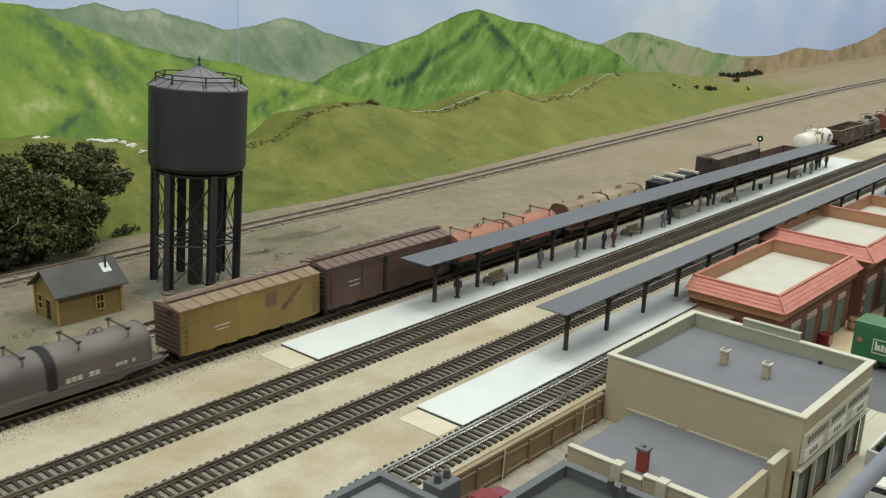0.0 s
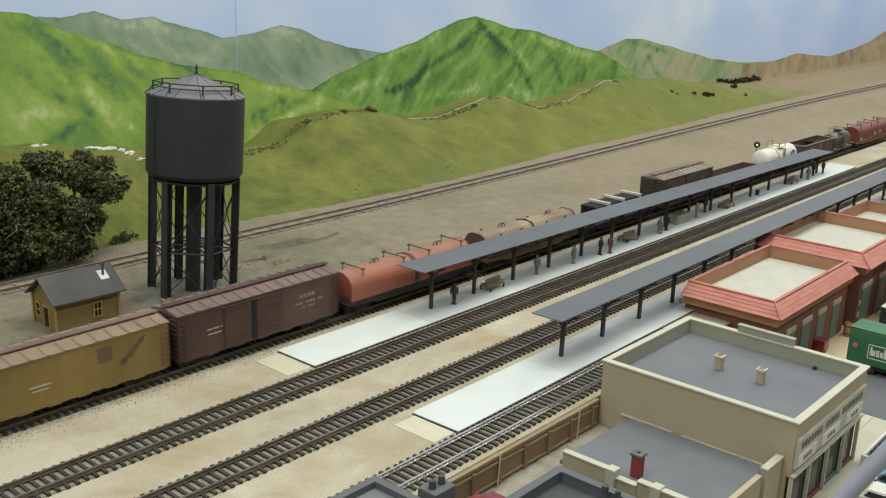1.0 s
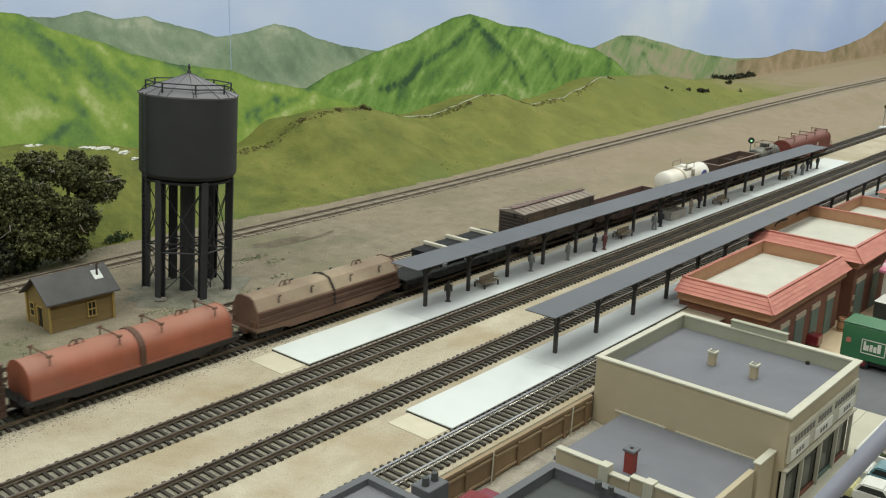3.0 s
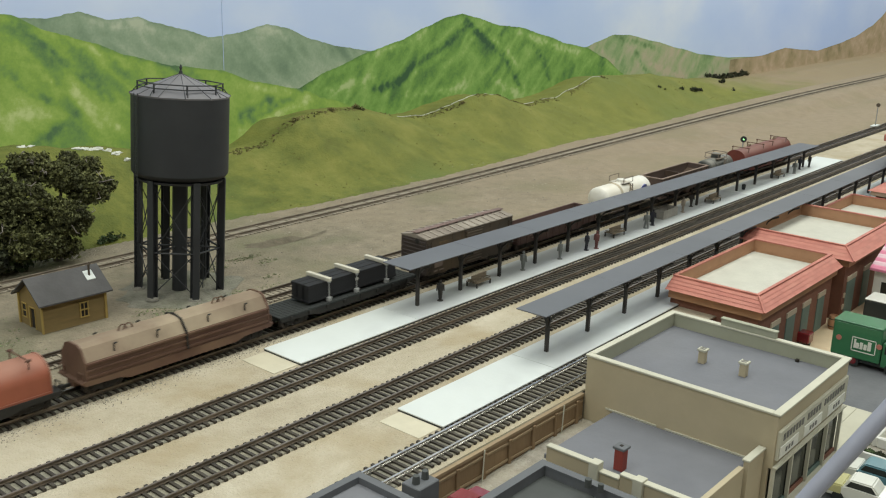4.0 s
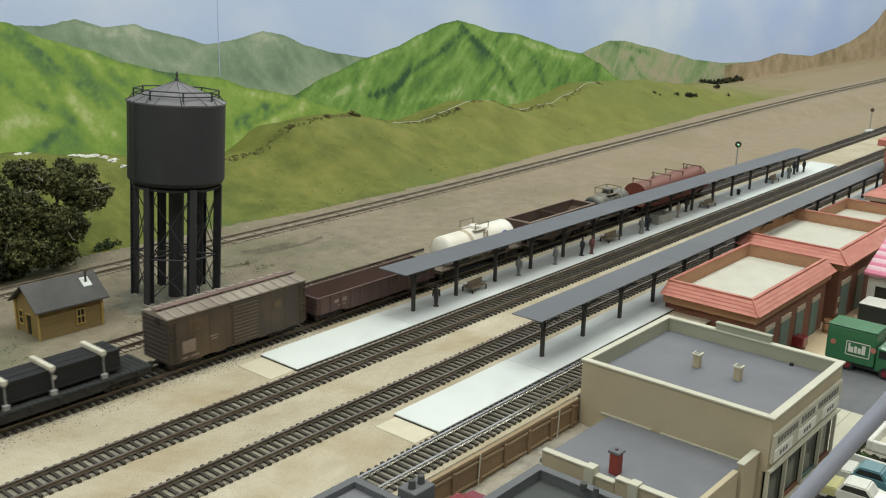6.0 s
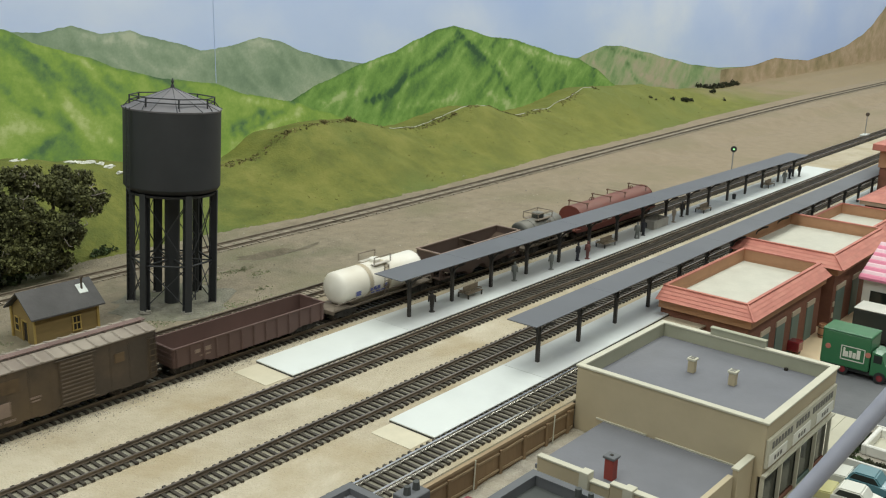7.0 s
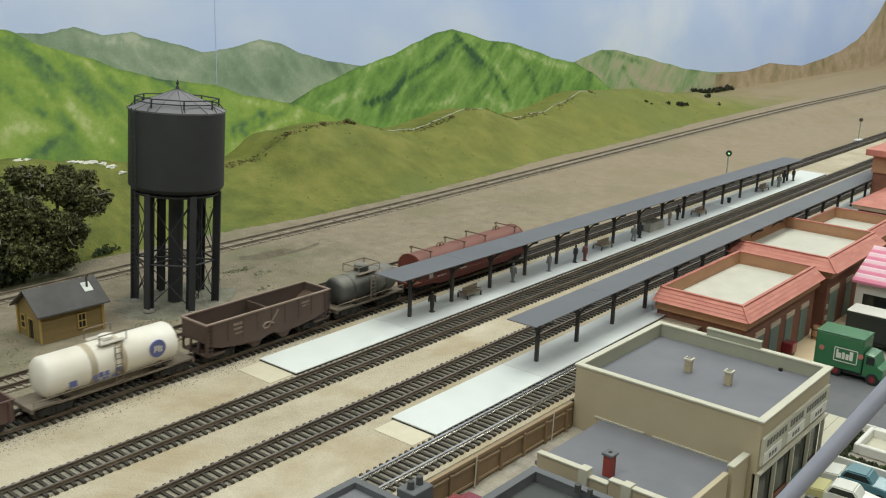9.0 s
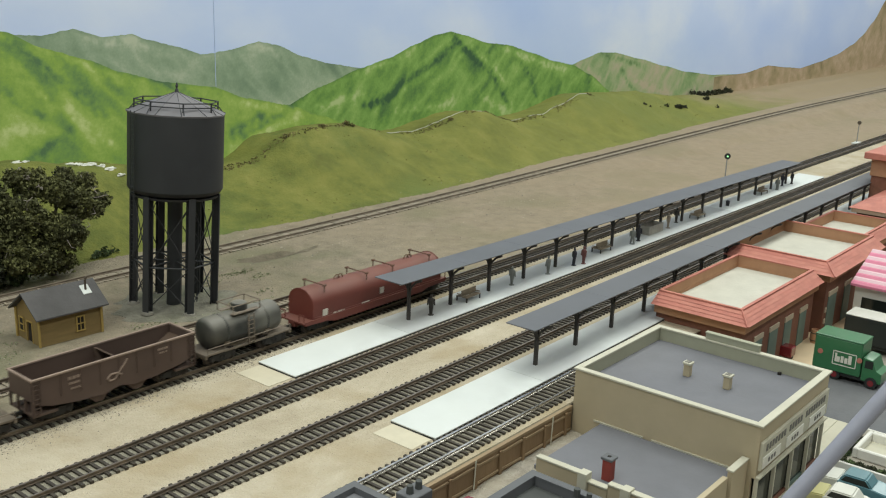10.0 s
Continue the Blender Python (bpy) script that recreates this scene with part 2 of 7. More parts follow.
def land(x, y):
    """Height of the scenery at a place of the plan."""
    rz = between(x, REAR_Z)
    far = smooth01((x - 700) / 500)
    z = rz * smooth01((y - 345 - 55 * far) / (115 - 60 * far))
    bank = smooth01((y - 350) / 60) * (1 - smooth01((y - 430) / 40))
    z += bank * (1 + 1.6 * far) * (2.2 * noise.noise(Vector((x / 60, y / 40, 1.0))) + 1.2 * noise.noise(Vector((x / 22, y / 18, 4.0))))
    dip = math.exp(-(((x - DIP[0]) / 42) ** 2 + ((y - DIP[1]) / 8) ** 2))
    z -= 10.0 * dip
    fy = foot_y(x)
    if y > fy:
        u = (y - fy) / (WALL_Y - 62 - fy)
        crest = between(x, CREST_Z)
        rise = smooth01(u) if u < 1 else 1 - 0.25 * (u - 1)
        z += (crest - rz) * rise
        z += min(1, u * 2.5) * (4.0 * noise.noise(Vector((x / 70, y / 55, 7.0))) + 2.2 * noise.noise(Vector((x / 25, y / 22, 2.0))) + 1.0 * noise.noise(Vector((x / 9, y / 9, 9.0))))
    return z


def sheet(bm, xs, ys, fn):
    grid = [[bm.verts.new((x, y, fn(x, y))) for y in ys] for x in xs]
    for a, b in zip(grid, grid[1:]):
        for j in range(len(ys) - 1):
            bm.faces.new((a[j], b[j], b[j + 1], a[j + 1]))


def steps(*runs):
    out = []
    for a, b, d in runs:
        n = max(1, round((b - a) / d))
        out += [a + (b - a) * i / n for i in range(n)]
    return out + [runs[-1][1]]


bm = B()
sheet(bm, steps((-900, -150, 30), (-150, 1500, 9), (1500, 4200, 30)), steps((-29, 215, 61), (215, 330, 40), (330, 560, 8)), land)
ground = tagged(part("ground", bm, M["yard"], smooth=True), "brown gravel and dirt of the rail yard", "ground", kind="structure")
bm = B()
sheet(bm, steps((-900, -150, 30), (-150, 1500, 5), (1500, 4200, 30)), steps((524, 584, 2.5), (584, WALL_Y, 7)), lambda x, y: land(x, y) + (0.4 if y > foot_y(x) + 3 * noise.noise(Vector((x / 6, y / 6, 0))) else -0.6))
tagged(part("hillside", bm, M["hill_grass"], smooth=True), "dry olive grass foothill below the painted mountains", "hillside", kind="structure")
bm = B()
sheet(bm, steps((-900, 4200, 60)), steps((-28, 216, 30)), lambda x, y: 0.35)
tagged(part("track_bed", bm, M["pale_sand"], smooth=True), "pale sand between the station tracks", "ground", kind="structure")
bm = B()
box(bm, -900, 4200, -29, WALL_Y + 30, -60, -8)
tagged(part("layout_base", bm, M["town_dirt"]), "plain baseboard under the scenery", "baseboard", kind="structure")
bm = B()
sheet(bm, steps((-900, 4200, 100)), steps((-1100, -29, 60)), lambda x, y: -48.2)
tagged(part("town_ground", bm, M["town_dirt"]), "grey brown dirt ground of the model town", "ground", kind="structure")

# shallow ditch beside the rear track, a darker sheet with a ragged rim
bm = B()
hub = bm.verts.new((DIP[0], DIP[1], land(*DIP) + 1.4))
rim = []
for k in range(48):
    a = 2 * math.pi * k / 48
    u = 1 + 0.35 * noise.noise(Vector((math.cos(a) * 2, math.sin(a) * 2, 3)))
    rim.append([])
    for w in (0.35, 0.7, 1.0):
        x, y = DIP[0] + 54 * u * w * math.cos(a), DIP[1] + 10 * u * w * math.sin(a) - 0.12 * 54 * u * w * math.cos(a)
        rim[-1].append(bm.verts.new((x, y, land(x, y) + (1.4 if w < 1 else 0.2))))
for k in range(48):
    p, q = rim[k], rim[(k + 1) % 48]
    bm.faces.new((hub, p[0], q[0]))
    for i in (0, 1):
        bm.faces.new((p[i], p[i + 1], q[i + 1], q[i]))
M["ditch"] = ramp_material("ditch_dark_ground", [(0.3, (0.1, 0.088, 0.062)), (0.55, (0.17, 0.145, 0.105)), (0.75, (0.26, 0.22, 0.16))], 40, bump=0.8, bump_scale=400)
tagged(part("ditch", bm, M["ditch"], smooth=True), "shallow ditch in the yard, darker than the ground round it", "ditch", kind="structure")

# bare plaster where the foothill meets the backdrop
for x0, x1 in ((700, 905), (930, 1085), (1110, 1330)):
    bm = B()
    pts = [(x, WALL_Y - 61, land(x, WALL_Y - 61) + 1.2) for x in steps((x0, x1, 12))]
    rod(bm, pts, 0.5, 5)
    tagged(part("plaster_edge", bm, M["plaster"]), "bare white plaster edge on the hill crest", "plaster", kind="structure")

# ---- painted backdrop ----
bm = B()
box(bm, -900, 4200, WALL_Y, WALL_Y + 18, -40, 620)
backdrop = tagged(part("backdrop", bm, M["paint_sky"]), "painted blue sky on the backdrop boards", "backdrop", kind="structure")
bm = B()
box(bm, 401, 401.8, WALL_Y - 0.6, WALL_Y, 150, 620)
part("board_seam", bm, M["seam"], backdrop)


STROKES = {
    "main_dark": [[(959, 200), (923, 181), (877, 157), (824, 137), (773, 114), (724, 98)], [(938, 209), (973, 184), (1018, 158), (1061, 133), (1095, 98), (1126, 67)], [(1127, 171), (1168, 144), (1201, 114), (1221, 78)], [(973, 184), (999, 173), (1011, 184)], [(788, 113), (745, 101), (703, 97)], [(1078, 188), (1043, 171), (1064, 143)]],
    "main_light": [[(893, 152), (847, 134), (805, 119), (780, 104)], [(999, 183), (1054, 155), (1103, 119)], [(1079, 186), (1156, 164), (1239, 144), (1327, 128)], [(852, 195), (800, 175), (716, 158)], [(788, 83), (880, 81), (945, 87)], [(600, 103), (650, 113), (703, 119)], [(1031, 96), (1069, 77), (1108, 58)]],
    "left_dark": [[(100, 223), (130, 202), (165, 169), (194, 142), (221, 122)], [(85, 170), (110, 141), (135, 129)], [(168, 108), (136, 90), (104, 72)], [(271, 181), (324, 156), (365, 133)], [(505, 110), (472, 96), (429, 79)], [(563, 119), (528, 100), (494, 90), (450, 68)]],
    "left_light": [[(131, 219), (167, 204), (205, 185), (245, 168)], [(101, 196), (127, 168), (147, 139)], [(170, 137), (199, 105), (231, 83)], [(451, 123), (494, 111), (540, 103)], [(87, 116), (123, 116), (160, 105)], [(428, 58), (471, 70), (516, 83), (563, 93)]],
    "far_light": [[(464, 207), (491, 203), (518, 191)], [(200, 220), (231, 216), (261, 219)], [(273, 215), (295, 207), (317, 198)]],
    "dry_dark": [[(1475, 155), (1566, 139), (1679, 117)], [(1570, 119), (1602, 85), (1648, 55)], [(2745, 54), (2863, 10)]],
    "dry_light": [[(1628, 90), (1717, 64), (1809, 44)], [(1419, 126), (1471, 99), (1451, 68)], [(2465, 51), (2434, 10)]],
}


def paint_material(name, stops, fine=70.0):
    """Scenic paint: the brush tone of the picture through a ramp, broken up by bristle marks."""
    m = bpy.data.materials.new(name)
    m.use_nodes = True
    nt = m.node_tree
    p = nt.nodes["Principled BSDF"]
    p.inputs["Roughness"].default_value, p.inputs["Specular IOR Level"].default_value = 0.9, 0.2
    tone = nt.nodes.new("ShaderNodeAttribute")
    tone.attribute_name = "brush"
    tc = nt.nodes.new("ShaderNodeTexCoord")
    total = tone.outputs["Fac"]
    for scale, amount in ((fine, 0.42), (fine * 3.8, 0.42)):
        n = nt.nodes.new("ShaderNodeTexNoise")
        n.inputs["Scale"].default_value, n.inputs["Detail"].default_value, n.inputs["Roughness"].default_value = scale, 5.0, 0.7
        nt.links.new(tc.outputs["Object"], n.inputs["Vector"])
        a = nt.nodes.new("ShaderNodeMath")
        a.operation = "MULTIPLY_ADD"
        a.inputs[1].default_value = amount
        nt.links.new(n.outputs["Fac"], a.inputs[0])
        nt.links.new(total, a.inputs[2])
        s2 = nt.nodes.new("ShaderNodeMath")
        s2.operation = "SUBTRACT"
        s2.inputs[1].default_value = amount / 2
        nt.links.new(a.outputs[0], s2.inputs[0])
        total = s2.outputs[0]
    r = nt.nodes.new("ShaderNodeValToRGB")
    els = r.color_ramp.elements
    while len(els) < len(stops):
        els.new(0.5)
    for e, (pos, c) in zip(els, stops):
        e.position, e.color = pos, (*c, 1)
    nt.links.new(total, r.inputs[0])
    nt.links.new(r.outputs[0], p.inputs["Base Color"])
    return m


P_FAR = paint_material("paint_far_hill", [(0.15, (0.17, 0.25, 0.17)), (0.45, (0.25, 0.34, 0.23)), (0.7, (0.34, 0.42, 0.3)), (0.95, (0.5, 0.55, 0.42))])
P_MAIN = paint_material("paint_mountain", [(0.08, (0.055, 0.12, 0.06)), (0.3, (0.11, 0.22, 0.07)), (0.5, (0.18, 0.33, 0.08)), (0.72, (0.27, 0.43, 0.12)), (0.95, (0.46, 0.56, 0.26))])
P_NEAR = paint_material("paint_meadow", [(0.08, (0.11, 0.2, 0.1)), (0.3, (0.19, 0.32, 0.1)), (0.5, (0.27, 0.41, 0.09)), (0.72, (0.37, 0.5, 0.13)), (0.95, (0.56, 0.64, 0.28))])
P_OLIVE = paint_material("paint_olive_hill", [(0.1, (0.14, 0.23, 0.1)), (0.35, (0.25, 0.36, 0.17)), (0.55, (0.36, 0.41, 0.24)), (0.8, (0.48, 0.42, 0.31))])
P_DRY = paint_material("paint_dry_hill", [(0.1, (0.25, 0.21, 0.12)), (0.35, (0.37, 0.3, 0.18)), (0.55, (0.45, 0.345, 0.235)), (0.8, (0.55, 0.425, 0.31))])


def brush_tone(x, z, seed, strokes, slant):
    """Tone of the picture at a place: folds of the slope, and the painter's strokes."""
    u = Vector(((x + slant * z) / 62, (z - slant * 0.3 * x) / 90, seed))
    wv = noise.noise(u * 0.8 + Vector((0, 0, 5))) * 0.9
    fold = 1 - 2.1 * abs(noise.noise(u + Vector((wv, wv, 0))))
    small = 1 - 2.0 * abs(noise.noise(Vector(((x + slant * 1.4 * z) / 20, z / 34, seed + 3))))
    tone = 0.48 + 0.27 * (fold - 0.4) + 0.15 * (small - 0.4) + 0.16 * noise.noise(Vector((x / 150, z / 80, seed + 9)))
    for amount, line in strokes:
        best = 1e9
        for (xa, za), (xb, zb) in zip(line, line[1:]):
            dx, dz = xb - xa, zb - za
            t = max(0.0, min(1.0, ((x - xa) * dx + (z - za) * dz) / (dx * dx + dz * dz + 1e-6)))
            best = min(best, math.hypot(x - xa - t * dx, z - za - t * dz))
        if best < 24:
            rag = 0.75 + 0.9 * noise.noise(Vector((x / 8, z / 8, seed + 1)))
            tone += amount * math.exp(-((best / 7.5) ** 2)) * rag
    return tone


def painted(name, ridge, foot, layer, mat, label, keys=(), slant=0.6, cell=3.2):
    """A painted ridge: a coat of paint on the boards, with an uneven upper edge."""
    strokes = [(0.3 if "light" in k else -0.34, l) for k in keys for l in STROKES[k]]
    line = []
    for (xa, za), (xb, zb) in zip(ridge, ridge[1:]):
        c = cell if xb < 2000 and xa > -200 else 14
        n = max(1, int((xb - xa) / c))
        line += [(xa + (xb - xa) * i / n, za + (zb - za) * smooth01(i / n) * 0.4 + (zb - za) * (i / n) * 0.6) for i in range(n)]
    line.append(ridge[-1])
    y = WALL_Y - layer * 0.22
    rows = 62
    verts, tones = [], []
    for x, zt in line:
        zt += 1.1 * noise.noise(Vector((x / 9, layer, 0))) + 0.6 * noise.noise(Vector((x / 3, layer, 5)))
        low = min(foot, zt - 5)
        for k in range(rows + 1):
            z = low + (zt - low) * k / rows
            verts.append((x * MM, y * MM, z * MM))
            edge = -0.14 * math.exp(-(((zt - z) / 2.5) ** 2))
            mist = 0.2 * math.exp(-(((z - low) / 16) ** 2)) if layer > 1 else 0.25 * math.exp(-(((z - low) / 40) ** 2))
            tones.append(brush_tone(x, z, layer * 3.3, strokes, slant) + edge + mist)
    n = rows + 1
    faces = [(i * n + k, (i + 1) * n + k, (i + 1) * n + k + 1, i * n + k + 1) for i in range(len(line) - 1) for k in range(rows)]
    mesh = bpy.data.meshes.new(name)
    mesh.from_pydata(verts, [], faces)
    mesh.materials.append(mat)
    mesh.attributes.new("brush", "FLOAT", "POINT").data.foreach_set("value", tones)
    ob = new(name, mesh)
    ob.parent = backdrop
    ob["label"] = label
    return ob


painted("painted_hill", [(-900, 190), (60, 232), (141, 228), (183, 235), (225, 224), (267, 227), (290, 219), (339, 208), (380, 196), (424, 200), (482, 211), (518, 205), (569, 186), (629, 172), (697, 162), (760, 140)], 95, 1, P_FAR, "hazy green far hills in paint", ("far_light",), 0.5)
painted("painted_hill", [(1217, 94), (1353, 137), (1401, 147), (1465, 159), (1533, 156), (1653, 137), (1784, 114), (1908, 93), (2079, 76), (2287, 68), (2400, 60)], 20, 2, P_OLIVE, "olive and brown hill in paint", ("dry_dark", "dry_light"), -0.5, 5)
painted("painted_mountain", [(500, 96), (530, 110), (609, 137), (697, 161), (768, 175), (836, 196), (890, 211), (934, 216), (971, 209), (1048, 192), (1109, 187), (1208, 166), (1279, 148), (1353, 137), (1430, 112), (1520, 70)], 40, 3, P_MAIN, "steep green mountain in paint", ("main_dark", "main_light"), -0.6)
painted("painted_hill", [(-900, 300), (-200, 262), (65, 236), (94, 234), (140, 213), (202, 196), (245, 179), (317, 161), (395, 150), (457, 129), (543, 112), (610, 90), (700, 60)], 40, 4, P_NEAR, "bright green meadow slope in paint", ("left_dark", "left_light"), 0.6)
painted("painted_hill", [(2080, 70), (2287, 70), (2450, 84), (2590, 72), (2720, 63), (2900, 76), (3050, 92), (3215, 124), (3300, 150), (3409, 200), (3527, 280), (3800, 330), (4200, 340)], 10, 5, P_DRY, "dry brown hills in paint", (), 0.4, 10)


# ---- the room round the layout ----
def room_slab(name, x0, x1, y0, y1, z0, z1, label):
    bm = B()
    box(bm, x0, x1, y0, y1, z0, z1)
    tagged(part(name, bm, M["room"]), label, name.split("_")[0], kind="structure")


room_slab("floor", -2600, 5200, -2600, 900, -1000, -960, "plain floor of the layout room")
room_slab("ceiling", -2600, 5200, -2600, 900, 1600, 1640, "plain white ceiling of the layout room")
room_slab("wall_south", -2600, 5200, -2640, -2600, -1000, 1640, "plain pale wall of the layout room")
room_slab("wall_north", -2600, 5200, 900, 940, -1000, 1640, "plain pale wall behind the backdrop")
room_slab("wall_west", -2640, -2600, -2600, 900, -1000, 1640, "plain pale wall of the layout room")
room_slab("wall_east", 5200, 5240, -2600, 900, -1000, 1640, "plain pale wall of the layout room")


# ---- scatter: stones and weeds of the yard, scrub of the hill ----
rng = random.Random(41)
bm = B()
for _ in range(2600):
    x, y = rng.uniform(-160, 900), rng.choice((rng.uniform(322, 470), rng.uniform(322, 480), rng.uniform(520, 560), rng.uniform(206, 214)))
    r = rng.uniform(0.3, 0.9) * (1.8 if rng.random() < 0.03 else 1)
    c = Vector((x, y, land(x, y) + r * 0.2))
    vs = [bm.verts.new(c + Vector((rng.uniform(0.6, 1.2) * r * a, rng.uniform(0.6, 1.2) * r * b, rng.uniform(0.5, 1) * r * d))) for a, b, d in ((1, 0, 0), (0, 1, 0), (-1, 0, 0), (0, -1, 0), (0, 0, 1))]
    for i in range(4):
        bm.faces.new((vs[i], vs[(i + 1) % 4], vs[4]))
for _ in range(900):
    x, y = rng.uniform(-330, 420), rng.choice((rng.uniform(90, 122), rng.uniform(12, 52) if rng.random() < 0.5 else rng.uniform(162, 212), rng.uniform(206, 214)))
    if x > -28 and (8 < y < 54 or 158 < y < 204):
        continue
    r = rng.uniform(0.15, 0.5)
    vs = [bm.verts.new(Vector((x, y, 0.4)) + Vector((rng.uniform(0.6, 1.2) * r * a, rng.uniform(0.6, 1.2) * r * b, rng.uniform(0.5, 1) * r * d))) for a, b, d in ((1, 0, 0), (0, 1, 0), (-1, 0, 0), (0, -1, 0), (0, 0, 1))]
    for i in range(4):
        bm.faces.new((vs[i], vs[(i + 1) % 4], vs[4]))
for _ in range(2200):
    x = -330 + 420 * rng.random() ** 1.6
    y = 215 - abs(rng.gauss(0, 8))
    r = rng.uniform(0.2, 0.75)
    vs = [bm.verts.new(Vector((x, y, 0.4)) + Vector((rng.uniform(0.6, 1.2) * r * a, rng.uniform(0.6, 1.2) * r * b, rng.uniform(0.5, 1) * r * d))) for a, b, d in ((1, 0, 0), (0, 1, 0), (-1, 0, 0), (0, -1, 0), (0, 0, 1))]
    for i in range(4):
        bm.faces.new((vs[i], vs[(i + 1) % 4], vs[4]))
M["stone"] = material("yard_stone", (0.3, 0.27, 0.22), 0.9, vary=0.2, island=0.5)
tagged(part("gravel", bm, M["stone"]), "loose brown and grey stones on the yard", "gravel", kind="stuff")

# ---- station: tracks, platforms, canopies ----
M["sleeper_new"] = material("dark_sleeper", (0.042, 0.034, 0.026), 0.7, vary=0.3, scale=200, stain=(0.1, 0.085, 0.062), stain_amount=0.5, stain_scale=30)
M["rail_steel"] = material("rail_side", (0.27, 0.225, 0.18), 0.36, 0.8, vary=0.2, scale=60)
M["rail_bright"] = material("rail_bright", (0.8, 0.78, 0.74), 0.22, 0.95, vary=0.15, scale=60)
M["rail_rust"] = material("rail_rust", (0.11, 0.085, 0.065), 0.6, 0.4, vary=0.25, scale=60)
M["platform"] = material("platform_card", (0.66, 0.69, 0.67), 0.6, vary=0.04, scale=14, stain=(0.5, 0.52, 0.52), stain_amount=0.35, stain_scale=8, bump=0.1)
# greys the card from about the canopy's west end, its shade put into the colour
M["platform_canopy_shade"] = material("platform_card_canopy_shade", (0.66, 0.69, 0.67), 0.6, vary=0.04, scale=14, stain=(0.5, 0.52, 0.52), stain_amount=0.35, stain_scale=8, bump=0.1)
fade_east(M["platform_canopy_shade"], (0.5, 0.515, 0.51), 0.12, 0.3)
M["card_strip"] = material("card_strip", (0.6, 0.55, 0.42), 0.85, vary=0.1, scale=18, stain=(0.45, 0.39, 0.27), stain_amount=0.5, stain_scale=14)
M["platform_edge"] = material("platform_edge", (0.05, 0.05, 0.05), 0.8)
M["canopy"] = material("canopy_grey", (0.115, 0.12, 0.135), 0.55, vary=0.05, scale=25, stain=(0.16, 0.165, 0.18), stain_amount=0.4, stain_scale=7)
M["post"] = material("post_brown", (0.045, 0.04, 0.036), 0.7, vary=0.25, scale=90)
M["bench"] = material("bench_wood", (0.25, 0.2, 0.14), 0.75, vary=0.2, scale=120)
M["crate"] = material("crate_grey", (0.35, 0.33, 0.29), 0.8, vary=0.15, scale=90)

M["ballast"] = ramp_material("track_ballast", [(0.3, (0.17, 0.155, 0.12)), (0.5, (0.26, 0.245, 0.195)), (0.7, (0.36, 0.335, 0.265))], 60, bump=0.8, bump_scale=700, patch=((0.38, 0.34, 0.25), 9.0, 0.5))
fade_east(M["ballast"], (0.25, 0.255, 0.235), 0.25, 0.75)
M["ballast_dirt"] = ramp_material("dirt_ballast", [(0.3, (0.22, 0.185, 0.14)), (0.5, (0.3, 0.26, 0.2)), (0.7, (0.38, 0.33, 0.26))], 60, bump=0.8, bump_scale=500)
sleeper_bm = B()
box(sleeper_bm, -1.1, 1.1, -15, 15, 0, 1.9)
sleeper_ob = part("sleeper", sleeper_bm, M["sleeper_new"])
SLEEPER = sleeper_ob.data
bpy.data.objects.remove(sleeper_ob)
PITCH = 6.2
M["rail_dusty"] = material("rail_dusty", (0.2, 0.165, 0.125), 0.8, 0.1, vary=0.25, scale=60)
M["sleeper_dusty"] = material("dusty_sleeper", (0.26, 0.22, 0.165), 0.9, vary=0.25, scale=120, stain=(0.3, 0.26, 0.19), stain_amount=0.8, stain_scale=20)
sleeper_bm = B()
box(sleeper_bm, -1.1, 1.1, -15, 15, 0, 1.9)
sleeper_ob = part("sleeper", sleeper_bm, M["sleeper_dusty"])
DUSTY = sleeper_ob.data
bpy.data.objects.remove(sleeper_ob)


